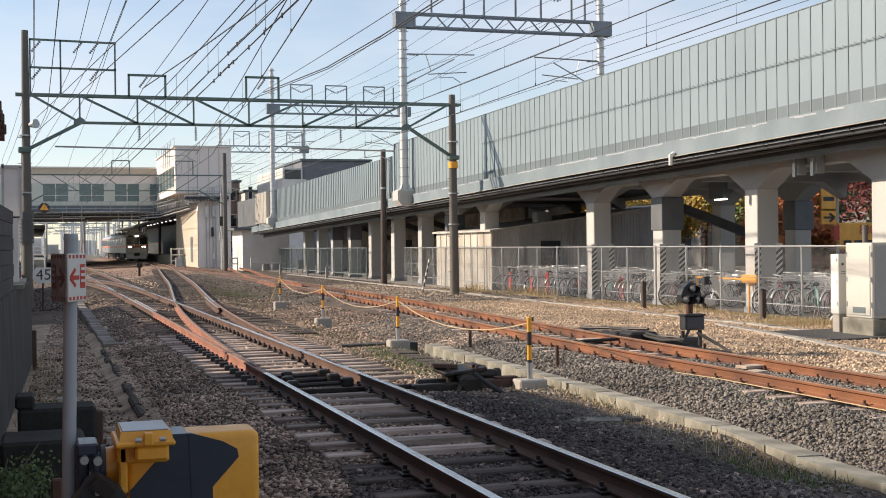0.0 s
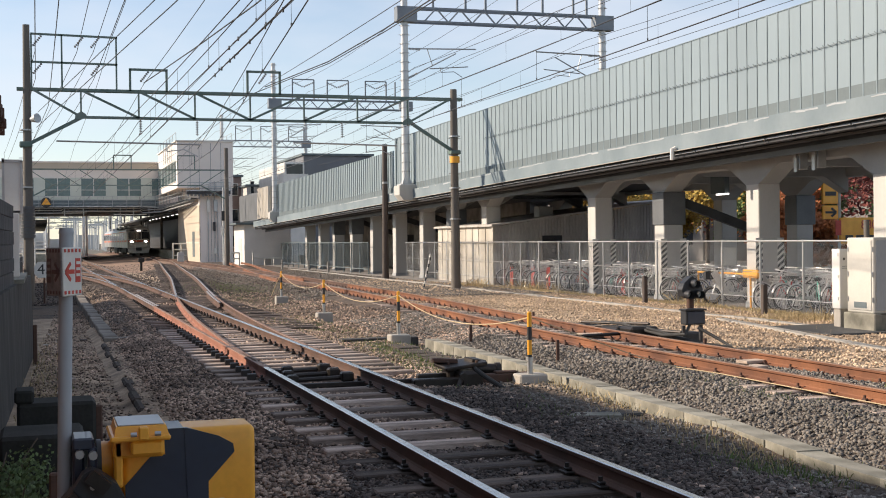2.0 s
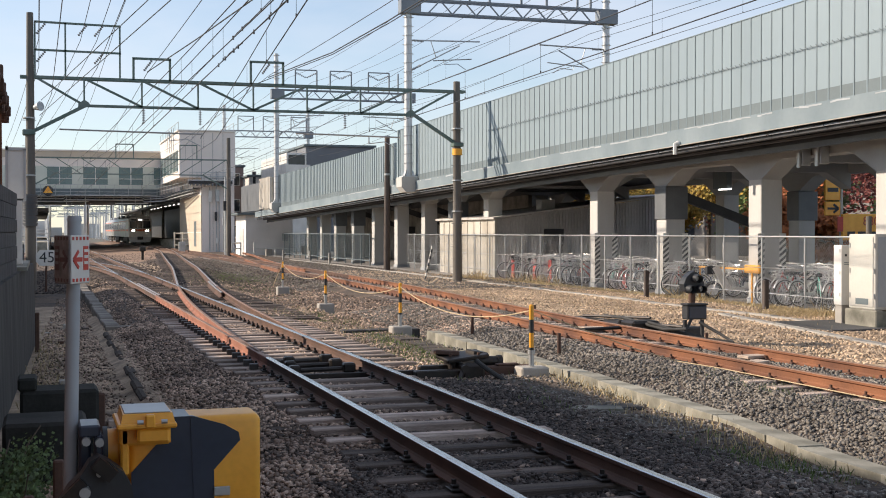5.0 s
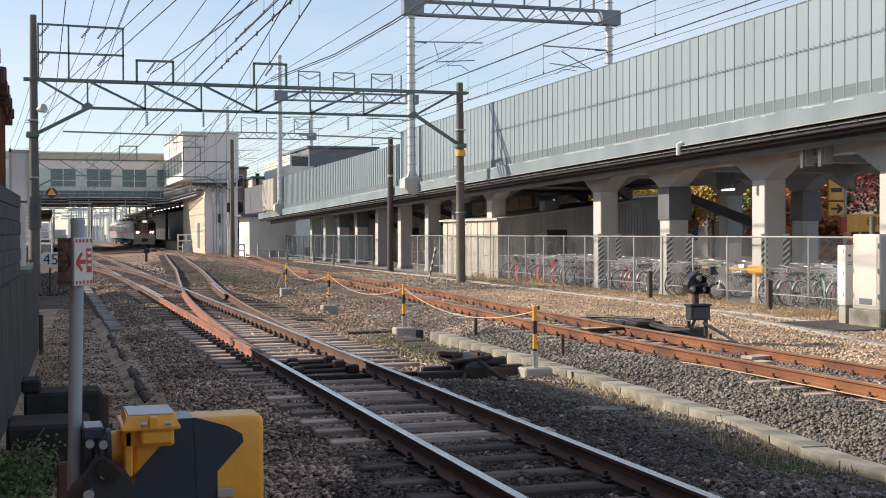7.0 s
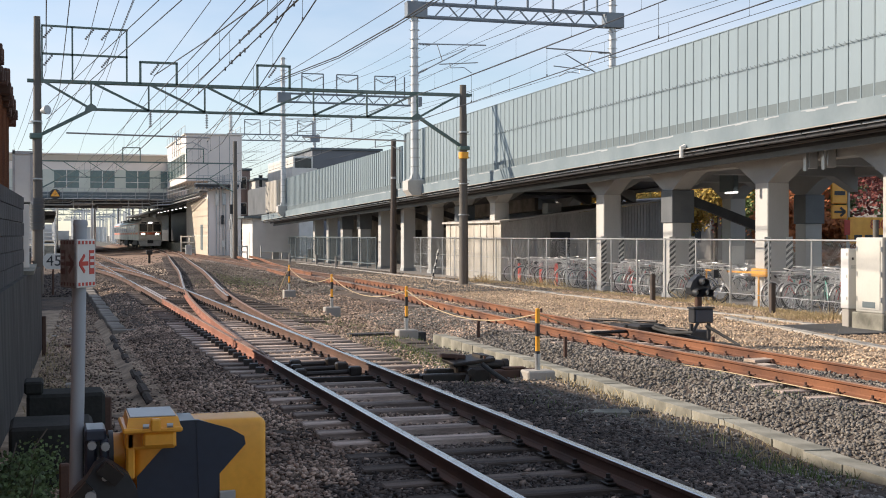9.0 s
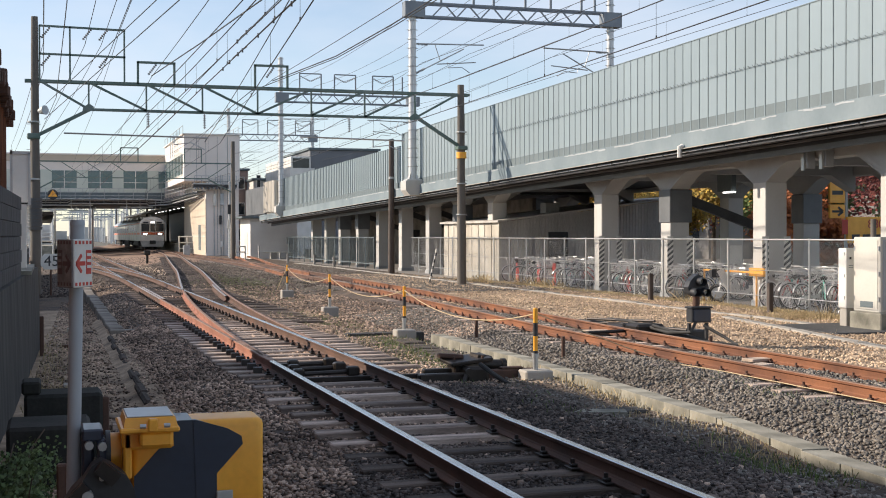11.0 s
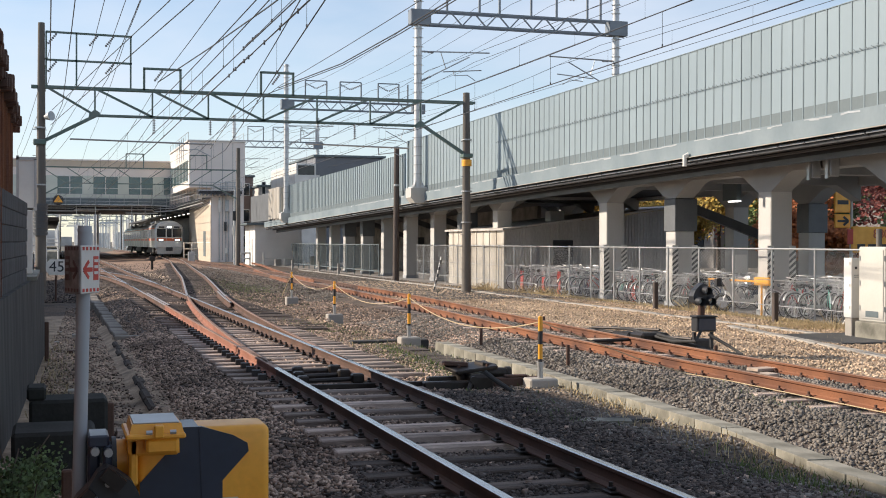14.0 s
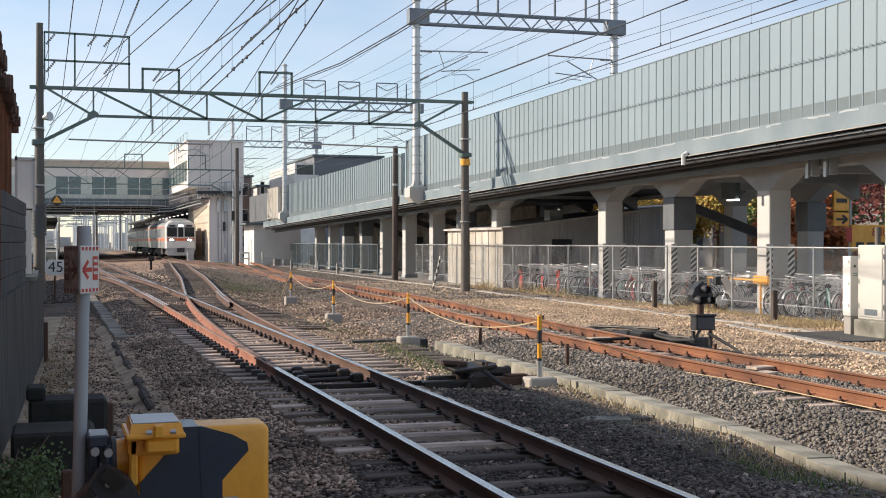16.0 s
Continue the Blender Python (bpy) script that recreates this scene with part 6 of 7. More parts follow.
        for i in range(9):
            for a, bb in (((-0.17 + i * 0.0425, 0.42, 0.95), (-0.13 + i * 0.0325, 0.47, 0.72)), ((-0.17 + i * 0.0425, 0.7, 0.95), (-0.13 + i * 0.0325, 0.62, 0.72))):
                b.tube(a, bb, 0.004, 3, caps=False)
        for z, s in ((0.95, 1.0), (0.87, 0.93), (0.79, 0.86), (0.72, 0.78)):
            q = [(-0.17 * s, 0.56 - 0.14 * s, z), (0.17 * s, 0.56 - 0.14 * s, z), (0.17 * s, 0.56 + 0.14 * s, z), (-0.17 * s, 0.56 + 0.14 * s, z)]
            for i in range(4):
                b.tube(q[i], q[(i + 1) % 4], 0.006, 4, caps=False)
        part("basket", b, basket, g, "wire front basket")
    return g


def bicycles():
    paints = [(mk("bike_silver", (0.62, 0.63, 0.64), None, 3, 40, 0.35, 0.2, bump=0), BIKE_METAL, "silver city bicycle with a wire basket"),
              (mk("bike_black", (0.03, 0.03, 0.035), None, 3, 40, 0.35, bump=0), BLACK, "black city bicycle with a dark basket"),
              (mk("bike_red", (0.60, 0.06, 0.05), None, 3, 40, 0.4, bump=0), BIKE_METAL, "dark red bicycle with a wire basket"),
              (mk("bike_blue", (0.06, 0.12, 0.26), None, 3, 40, 0.4, bump=0), BLACK, "blue bicycle with a dark basket"),
              (mk("bike_green", (0.18, 0.60, 0.50), None, 3, 40, 0.4, bump=0), BIKE_METAL, "mint green bicycle with a wire basket"),
              (mk("bike_white", (0.82, 0.82, 0.80), None, 3, 40, 0.4, bump=0), BIKE_METAL, "white bicycle with a wire basket")]
    kinds = [bicycle(*p) for p in paints]
    order = [5, 0, 5, 2, 5, 4, 0, 1, 5, 2, 0, 5, 3, 5, 0, 4, 5, 2, 5]
    used = set()
    n = 0
    for row, x in ((0, 18.62), (1, 20.4)):
        y = 25.0
        while y < 47.6:
            k = order[n % len(order)]
            m = pose(x + rng.uniform(-0.12, 0.12), y, -0.27, 0, rng.uniform(-7, 7), 118 + rng.uniform(-42, 42) + (180 if rng.random() < 0.4 else 0))
            if (any(abs(y - 0.3 - cy) < 0.75 for cy in COLUMN_Y) or 28.9 < y < 31.7) and row == 0:
                y += 0.3
                continue
            if k not in used:
                used.add(k)
                kinds[k].matrix_basis = m
            else:
                copy_thing(kinds[k], m)
            n += 1
            y += rng.uniform(0.27, 0.42) + (0.15 if row else 0)
    for k in range(6):
        if k not in used:
            kinds[k].matrix_basis = pose(18.8, 50.2 + k, -0.27, 0, 5, 80)


bicycles()


def under_viaduct():
    s = thing("storage_shed", (18.0, 48.7, -0.3), "lean-to shed with beige sheet side and grey corrugated front", "shed", kind="structure")
    part("side_wall", Mesh().box(18.0, 48.7, -0.3, 18.04, 56.3, 2.15), SHEETBEIGE, s, "stained beige sheet wall")
    for i in range(9):
        part("batten", Mesh().box(17.97, 48.8 + i * 0.85, -0.3, 18.0, 48.86 + i * 0.85, 2.15), SHEETBEIGE, s)
    part("front_wall", Mesh().prism([(18.04, -0.3), (26.5, -0.3), (26.5, 3.2), (18.04, 2.15)], 1, 48.75, 48.82), SHEETGREY, s)
    for i in range(60):
        x = 18.12 + i * 0.14
        part("rib", Mesh().box(x, 48.71, -0.3, x + 0.07, 48.75, 2.15 + (x - 18.04) * 0.124), SHEETGREY, s)
    part("roof", Mesh().prism([(17.85, 2.15), (26.7, 3.25), (26.7, 3.33), (17.85, 2.23)], 1, 48.5, 56.5), SHEETGREY, s)
    part("door", Mesh().box(20.2, 48.69, -0.3, 21.1, 48.715, 1.75), DARK_STEEL_SHADE, s)
    part("corner_trim", Mesh().box(17.95, 48.64, -0.3, 18.06, 48.72, 2.17), SHEETBEIGE, s)
    # yellow barrier, mopeds' shelter rail, notices
    b = thing("barrier_rail", (17.95, 29.6, -0.3), "yellow tubular barrier beside the column", "barrier")
    for y in (28.9, 31.65):
        part("leg", Mesh().tube((17.95, y, -0.35), (17.95, y, 0.62), 0.028, 8), YELLOW, b, smooth=True)
    part("bar", Mesh().tube((17.95, 28.6, 0.62), (17.95, 31.7, 0.62), 0.028, 8), YELLOW, b, smooth=True)
    part("pad", Mesh().box(17.88, 28.45, 0.52, 18.03, 29.2, 0.74, 0.03), YELLOW, b)
    solo("notice_board", Mesh().box(19.5, 33.0, 0.75, 20.0, 33.04, 1.3, 0.01).tube((19.75, 33.06, -0.3), (19.75, 33.06, 1.2), 0.03, 8), WHITE, "white notice board on a thin leg", "board")
    # striped guards on the column corners
    for y in COLUMN_Y[2:5]:
        for x, dy in ((CX0 - 0.006, -CW - 0.006), (CX0 + 0.65, -CW - 0.006)):
            g = thing("corner_guard", (x, y + dy, -0.2), "black and white striped corner guard on a column", "corner guard", "corner guards")
            part("backing", Mesh().box(x - 0.1, y + dy - 0.008, -0.2, x + 0.1, y + dy, 1.58), WHITE, g, "white backing")
            for i in range(10):
                z = -0.18 + i * 0.16
                yf = y + dy - 0.009
                m = Mesh().add([(x - 0.1, yf, z), (x + 0.1, yf, z + 0.16), (x + 0.1, yf, z + 0.24), (x - 0.1, yf, z + 0.08),
                                (x - 0.1, yf - 0.004, z), (x + 0.1, yf - 0.004, z + 0.16), (x + 0.1, yf - 0.004, z + 0.24), (x - 0.1, yf - 0.004, z + 0.08)],
                               [(0, 1, 2, 3), (7, 6, 5, 4), (0, 4, 5, 1), (1, 5, 6, 2), (2, 6, 7, 3), (3, 7, 4, 0)])
                part("stripe", m, BLACK, g)
    for y in (36.0,):
        solo("tube_light", Mesh().box(21.5, y, 3.0, 21.58, y + 0.7, 3.05), TUBE, "lit tube lamp under the viaduct", "lamp", "tube lamps")
        solo("lamp_bracket", Mesh().box(21.47, y + 0.1, 3.06, 21.65, y + 1.0, 3.9), BAND, "lamp bracket under the deck", "bracket", "lamp brackets")



def scooter(x, y, turn):
    """A small step-through scooter parked across the fence line."""
    g = thing("scooter", (0, 0, 0), "white and blue step-through scooter on its stand", "scooter")
    for q in (-0.6, 0.62):
        w = part("wheel", ring(Mesh(), (0, q, 0.25), 0.22, 0.045, 18), RUBBER, g)
        part("hub", Mesh().tube((-0.05, q, 0.25), (0.05, q, 0.25), 0.14, 12), BIKE_METAL, w)
    part("leg_shield", Mesh().add([(-0.2, 0.18, 0.3), (0.2, 0.18, 0.3), (0.17, 0.48, 0.85), (-0.17, 0.48, 0.85), (-0.16, 0.24, 0.28), (0.16, 0.24, 0.28), (0.13, 0.54, 0.83), (-0.13, 0.54, 0.83)],
                                 [(0, 1, 2, 3), (7, 6, 5, 4), (0, 4, 5, 1), (1, 5, 6, 2), (2, 6, 7, 3), (3, 7, 4, 0)]), WHITE, g, "white leg shield")
    part("front_cowl", Mesh().prism([(0.12, 0.3), (0.34, 0.27), (0.66, 0.86), (0.5, 0.95)], 0, -0.17, 0.17), WHITE, g, "white front cowl")
    part("side_panel", Mesh().box(-0.185, -0.62, 0.3, 0.185, -0.22, 0.5, 0.04), WHITE, g, "white side panel")
    part("floor", Mesh().box(-0.14, -0.25, 0.24, 0.14, 0.26, 0.34, 0.03), WHITE, g)
    part("body", Mesh().box(-0.17, -0.85, 0.34, 0.17, -0.2, 0.62, 0.06), NAVY, g, "dark blue rear body")
    part("seat", Mesh().box(-0.14, -0.8, 0.62, 0.14, -0.12, 0.74, 0.05), RUBBER, g)
    part("handlebar", Mesh().tube((0, 0.5, 0.8), (0, 0.46, 0.98), 0.03, 8).path([(-0.32, 0.36, 1.0), (-0.1, 0.46, 1.0), (0.1, 0.46, 1.0), (0.32, 0.36, 1.0)], 0.018, 6), BLACK, g)
    part("fork", Mesh().tube((0.06, 0.5, 0.6), (0.06, 0.62, 0.25), 0.022, 6).tube((-0.06, 0.5, 0.6), (-0.06, 0.62, 0.25), 0.022, 6), BIKE_METAL, g)
    part("headlamp", Mesh().tube((0, 0.5, 0.9), (0, 0.6, 0.9), 0.075, 12), WHITE, g, smooth=True)
    part("front_basket", Mesh().box(-0.16, 0.56, 0.7, 0.16, 0.8, 0.72).box(-0.16, 0.78, 0.72, 0.16, 0.8, 0.92).box(-0.16, 0.56, 0.72, -0.145, 0.8, 0.92).box(0.145, 0.56, 0.72, 0.16, 0.8, 0.92), BLACK, g)
    g.matrix_basis = pose(x, y, -0.26, 0, 4, turn)


under_viaduct()
scooter(18.35, 30.4, 72)
for q, (x, y) in enumerate(((18.15, 46.9), (18.2, 43.2), (18.2, 36.9), (18.15, 44.6))):
    solo("red_board", Mesh().box(x, y, -0.3, x + 0.03, y + 0.32, 0.5 + 0.06 * (q % 2), 0.01), RED, "small upright red board among the bicycles", "board", "red boards")


# ---- poles, wires ----
def poles():
    g = thing("utility_pole", (16.18, 59.1, -0.3), "plain dark brown pole with a grey strap", "pole")
    part("shaft", Mesh().tube((16.16, 59.1, -0.4), (16.19, 59.1, 6.3), 0.165, 12, 0.125), WOODPOLE, g, smooth=True)
    part("strap", Mesh().tube((16.18, 59.1, 4.4), (16.18, 59.1, 4.5), 0.155, 12), GALV, g)
    part("cap", Mesh().tube((16.19, 59.1, 6.3), (16.19, 59.1, 6.35), 0.135, 12), BAND, g)
    for x, y, h in ((14.6, 104.5, 6.2), (15.1, 108.5, 4.0)):
        p = thing("signal_post", (x, y, -0.3), "slim grey post beside the lift tower", "post")
        part("shaft", Mesh().tube((x, y, -0.4), (x, y, h), 0.09, 8), GALV, p, smooth=True)
        part("case", Mesh().box(x - 0.2, y - 0.2, h * 0.55, x + 0.2, y, h * 0.55 + 0.8, 0.03), BLACK if y < 106 else GALV, p)
    r = thing("guard_rail", (14.5, 100, -0.3), "low white guard rail by the hut", "rail")
    part("rail", Mesh().tube((16.2, 99.5, 0.3), (19.6, 99.5, 0.3), 0.06, 6).tube((14.4, 99.5, 0.75), (15.1, 99.5, 0.75), 0.06, 6).tube((14.4, 99.5, 0.3), (15.1, 99.5, 0.3), 0.05, 6), WHITE, r)
    for x in (14.4, 15.1, 16.2, 17.9, 19.6):
        part("leg", Mesh().tube((x, 99.5, -0.4), (x, 99.5, 0.8 if x < 15.5 or x == 16.2 else 0.3), 0.06, 6), WHITE, r)
    for x, y in ((17.1, 99.2), (19.9, 98.8)):
        solo("equipment_box", Mesh().box(x, y, -0.4, x + 0.5, y + 0.4, 0.25 if x < 18 else 0.5, 0.03), CONCRETE, "small concrete equipment box by the hut", "box", "equipment boxes")
    w = thing("platform_railing", (-2, 106, 0.3), "white railing at the platform end", "railing")
    for z in (0.95, 1.25, 1.55, 1.85):
        part("rail", Mesh().tube((-3.2, 107.8, z), (0.5, 107.8, z), 0.05, 6), WHITE, w)
    for i in range(5):
        part("post", Mesh().tube((-3.2 + i * 0.92, 107.8, -0.4), (-3.2 + i * 0.92, 107.8, 1.9), 0.06, 6), WHITE, w)
    v = thing("platform_railing", (13.7, 134, 0.3), "white railing by the lift tower", "railing")
    for z in (0.9, 1.5, 2.1):
        part("rail", Mesh().tube((12.9, 129.6, z - 0.6), (14.6, 129.6, z - 0.6), 0.06, 6), WHITE, v)
    for x in (12.9, 13.7):
        part("post", Mesh().tube((x, 129.6, -0.4), (x, 129.6, 1.6), 0.07, 6), WHITE, v)
    solo("signal_cabinet", Mesh().box(11.55, 112, -0.4, 12.1, 112.5, 0.75, 0.03), GALV, "grey lineside cabinet near the lift tower", "cabinet")
    b = thing("buffer_stake", (7.1, 91, -0.2), "dark lineside lever post by the far turnout", "post")
    part("shaft", Mesh().tube((6.6, 88, -0.3), (6.6, 88, 0.55), 0.09, 8), GREASE, b)
    part("head", Mesh().box(6.4, 87.8, 0.3, 6.8, 88.2, 0.6, 0.03), GREASE, b)


poles()


def sag(a, b, s, n=10):
    a, b = Vector(a), Vector(b)
    return [a.lerp(b, i / n) - Vector((0, 0, s * 4 * (i / n) * (1 - i / n))) for i in range(n + 1)]


def wires():
    ys = [-18, 45.8, 98, 165, 230]

    def line(name, label, x, z, r, s, drop=None, dz=0.0):
        xs = x if isinstance(x, (list, tuple)) else [x] * len(ys)
        g = thing(name, (xs[1], 45.8, z), label, "overhead wire", "overhead wires")
        for i in range(len(ys) - 1):
            pts = sag((xs[i], ys[i], z), (xs[i + 1], ys[i + 1], z), s, 12)
            part("span", Mesh().path(pts, r, 5), WIRE, g)
            if drop:
                low = [Vector((p.x, p.y, z - drop)) for p in pts]
                part("contact_wire", Mesh().path([low[0], low[-1]], r, 5), WIRE, g)
                m = Mesh()
                for p, q in zip(pts[1:-1], low[1:-1]):
                    m.tube(p, q, 0.0045, 4)
                    m.tube(q, q + Vector((0, 0, 0.05)), 0.014, 5)
                part("dropper", m, WIRE, g)["kind"] = "stuff"

    line("catenary_wire", "catenary with droppers over the straight track", 3.4, 5.95, 0.011, 0.35, 0.95)
    line("catenary_wire", "catenary with droppers over the straight track", [0.65, 6.05, 7.4, 11.9, 11.9], 5.95, 0.011, 0.35, 0.95)
    line("catenary_wire", "catenary with droppers over the side track", [9.1, 10.6, 11.6, 11.9, 11.9], 5.95, 0.011, 0.35, 0.95)
    line("catenary_wire", "catenary over the platform track", [3.6, 3.0, 0.8, -1.0, -1.0], 6.0, 0.011, 0.35, 0.95)
    for x, z in ((-0.07, 8.4), (1.33, 8.4), (1.88, 8.4), (-0.07, 7.43), (1.88, 7.43), (3.63, 7.35), (8.0, 7.4), (2.55, 9.02), (0.35, 6.5)):
        xs = [x + 0.2, x, x - 2.4, x - 3.5, x - 4.0] if x < 2.5 else x
        line("feeder_wire", "dark feeder wire strung between the portals", xs, z, 0.011, 0.3)
    # thick feeders swinging across
    for pts, r in (([(3.63, 45.8, 7.38), (4.5, 38, 7.47), (5.0, 30, 7.34), (5.0, 22, 6.9)], 0.02),
                   ([(8.0, 45.8, 7.35), (8.63, 38, 7.22), (8.8, 32, 7.25), (8.65, 26, 7.17), (8.64, 20, 7.1)], 0.018),
                   ([(8.0, 45.8, 7.28), (8.66, 38, 7.17), (8.84, 32, 7.2), (8.69, 26, 7.12), (8.68, 20, 7.05)], 0.014),
                   ([(8.0, 45.8, 7.28), (7.2, 45.9, 6.95), (6.3, 46.2, 6.2), (5.6, 46.6, 5.1)], 0.014),
                   ([(0.0, 45.8, 6.26), (2.1, 25, 6.28), (3.6, 10, 6.4)], 0.012),
                   ([(-0.05, 45.8, 5.73), (2.28, 22.5, 5.83), (3.5, 10, 5.95)], 0.012)):
        g = thing("feeder_cable", pts[0], "thick black feeder cable crossing the tracks", "overhead wire", "overhead wires")
        part("span", Mesh().path(pts, r, 6), WIRE, g, smooth=True)
    line("feeder_wire", "feeder wire with looped jumpers between the portals", 5.45, 7.05, 0.012, 0.06)
    line("feeder_wire", "feeder wire with looped jumpers between the portals", 5.55, 7.55, 0.011, 0.06)
    for x, y, z in ((5.45, 38.0, 7.05), (5.55, 37.0, 7.55)):
        g = thing("jumper_loop", (x, y, z), "looped jumper wire clamped to a feeder", "overhead wire", "overhead wires")
        rows = []
        for k in range(13):
            q = y - 0.9 + 0.15 * k
            t = (q + 18) / 63.8
            rows.append((x + 0.4 * math.sin(math.pi * k / 12), q, z - 0.24 * t * (1 - t) + 0.36 * math.sin(math.pi * k / 12) ** 0.7))
        part("loop", Mesh().path(rows, 0.011, 5), WIRE, g)
        for p in (rows[0], rows[-1]):
            part("clamp", Mesh().tube((p[0], p[1], p[2] - 0.06), (p[0], p[1], p[2] + 0.06), 0.03, 8), WIRE, g)
    for y in (28.6, 31.0, 33.4, 36.2, 40.4):
        solo("wire_clamp", Mesh().tube((5.45, y, 6.95), (5.45, y, 7.07), 0.025, 8), WIRE, "small dark clamp on a feeder wire", "clamp", "wire clamps")
    # viaduct wires
    ys[:] = [-15, 55.2, 90, 128, 200]
    for x in (18.9, 23.0):
        line("catenary_wire", "catenary with droppers over the viaduct", [x, x, x, x + 0.6, x + 1], 10.1, 0.011, 0.35, 0.95)
    for x, z in ((17.2, 12.9), (18.9, 12.6), (20.7, 12.9), (22.6, 12.9), (24.2, 12.7), (25.3, 11.2), (16.6, 9.6), (25.9, 9.4)):
        line("feeder_wire", "dark feeder wire above the viaduct", x, z, 0.011, 0.5)


wires()
for yy in (165, 200, 240, 290, 350):
    thin_portal(yy, -4.0, 15.0, 7.4, 6.3, 9.0)


# ---- distance ----
def block_house(name, label, x0, y0, x1, y1, h, wall, rows, cols, glass_mat=DARKGLASS):
    g = thing(name, ((x0 + x1) / 2, y0, -0.4), label, "building")
    part("wall", Mesh().box(x0, y0, -0.4, x1, y1, h, 0.05), wall, g)
    part("roof", Mesh().box(x0 - 0.2, y0 - 0.2, h, x1 + 0.2, y1 + 0.2, h + 0.25, 0.05), BAND, g)
    for r in range(rows):
        for c in range(cols):
            x = x0 + (c + 0.25) * (x1 - x0) / cols
            z = 1.0 + r * 2.9
            w = part("window", Mesh().box(x, y0 - 0.06, z, x + (x1 - x0) / cols * 0.5, y0 - 0.01, z + 1.4), WHITE, g)
            part("pane", Mesh().box(x + 0.07, y0 - 0.075, z + 0.07, x + (x1 - x0) / cols * 0.5 - 0.07, y0 - 0.06, z + 1.33), glass_mat, w)
    return g


GREYBLUE = mk("slate_cladding", (0.17, 0.18, 0.20), (0.14, 0.15, 0.165), 0.4, 12, 0.6, bump=0.03, dist=0.002, vary=0.05)
BROWNWALL = mk("brown_cladding", (0.30, 0.22, 0.19), (0.25, 0.18, 0.155), 0.4, 12, 0.8, bump=0.03, dist=0.002, vary=0.08)
PALEWALL = mk("pale_wall", (0.62, 0.60, 0.57), (0.52, 0.50, 0.47), 0.3, 10, 0.8, bump=0.03, dist=0.002, vary=0.06)
STREETWALL = mk("street_wall", (0.19, 0.18, 0.17), (0.14, 0.13, 0.12), 0.3, 10, 0.8, bump=0.03, dist=0.002, vary=0.1)


def distance():
    g = thing("apartment_block", (27, 120, -0.4), "slate grey block with a white balcony side behind the viaduct", "building")
    part("wall", Mesh().box(24.6, 120, -0.4, 31.5, 134, 10.0, 0.05), GREYBLUE, g)
    part("side", Mesh().box(22.6, 119.5, -0.4, 24.58, 134, 9.3, 0.05), WHITE, g)
    for z in (4.6, 7.0):
        part("balcony", Mesh().box(22.3, 118.3, z, 24.7, 119.5, z + 0.2).box(22.3, 118.3, z + 0.2, 24.7, 118.38, z + 1.1), WHITE, g)
        part("window", Mesh().box(22.8, 119.44, z + 0.3, 24.4, 119.49, z + 2.1), DARKGLASS, g)
    part("roof", Mesh().box(24.4, 119.8, 10.0, 31.7, 134.2, 10.2), BAND, g)
    block_house("apartment_block", "brown clad block beyond the hut", 18.4, 140, 21.6, 150, 8.9, BROWNWALL, 3, 2)
    block_house("apartment_block", "white block beyond the viaduct", 21.5, 135, 23.4, 146, 7.6, PALEWALL, 3, 2)
    # panels closing the viaduct's far end
    p = thing("pipe_panel", (16.6, 93, 3.4), "tan panel of upright pipes on the viaduct edge", "panel")
    for i in range(8):
        part("pipe", Mesh().tube((16.3, 92.2 + i * 0.62, 3.4), (16.3, 92.2 + i * 0.62, 5.75), 0.2, 8), SHEETBEIGE, p, smooth=True)
    part("back", Mesh().box(16.45, 91.8, 3.3, 16.6, 97.0, 5.65), SHEETBEIGE, p)
    solo("dark_panel", Mesh().box(16.3, 97.3, 3.3, 16.6, 107, 5.5, 0.03), JACKET, "dark grey panel at the end of the viaduct", "panel")
    # street side beyond the viaduct
    for x0, y0, x1, y1, h, wall, label in ((52, 20, 66, 44, 7.5, STREETWALL, "grey low building beyond the street trees"), (50, 48, 64, 80, 9.5, STREETWALL, "grey building beyond the street trees"),
                                           (48, 84, 62, 120, 8.5, STREETWALL, "grey building further along the street")):
        b = thing("street_building", (x0, y0, -0.4), label, "building")
        part("wall", Mesh().box(x0, y0, -0.4, x1, y1, h, 0.05), wall, b)
        part("roof", Mesh().box(x0 - 0.3, y0 - 0.3, h, x1 + 0.3, y1 + 0.3, h + 0.3), BAND, b)
        y = y0 + 1.5
        while y < y1 - 2:
            for z in (1.0, 4.2):
                part("window", Mesh().box(x0 - 0.05, y, z, x0 - 0.005, y + 1.8, z + 1.6), DARKGLASS, b)
            y += 3.6
    r = random.Random(3)
    far = Mesh()
    for k in range(26):
        x, y = -70 + k * 6.0, r.uniform(380, 520)
        far.box(x, y, -0.4, x + r.uniform(5, 9), y + 12, r.uniform(3, 6))
    solo("far_houses", far, PALEWALL, "pale low houses in the far distance", "houses", kind="stuff")
    m = Mesh()
    for k in range(90):
        x = r.choice((-4.5, -4.2, 1.2, 6.9, 7.2, 14.2, 16.0)) + r.uniform(-0.2, 0.2)
        y = r.uniform(200, 440)
        m.tube((x, y, -0.4), (x, y, r.uniform(6.5, 9)), 0.14, 6)
        if k % 3 == 0:
            m.beam((x - 2.5, y, 6.6), (x + 2.5, y, 6.6), 0.15, 0.2)
    solo("far_poles", m, GALV_PAINT, "pale line poles far along the tracks", "poles", kind="stuff")
    # yellow price board and arrow sign
    s = thing("price_board", (27.6, 38, -0.3), "yellow parking price board with red figures", "sign")
    part("board", Mesh().box(27.3, 38, 1.3, 29.9, 38.12, 2.25, 0.02), YELLOW, s)
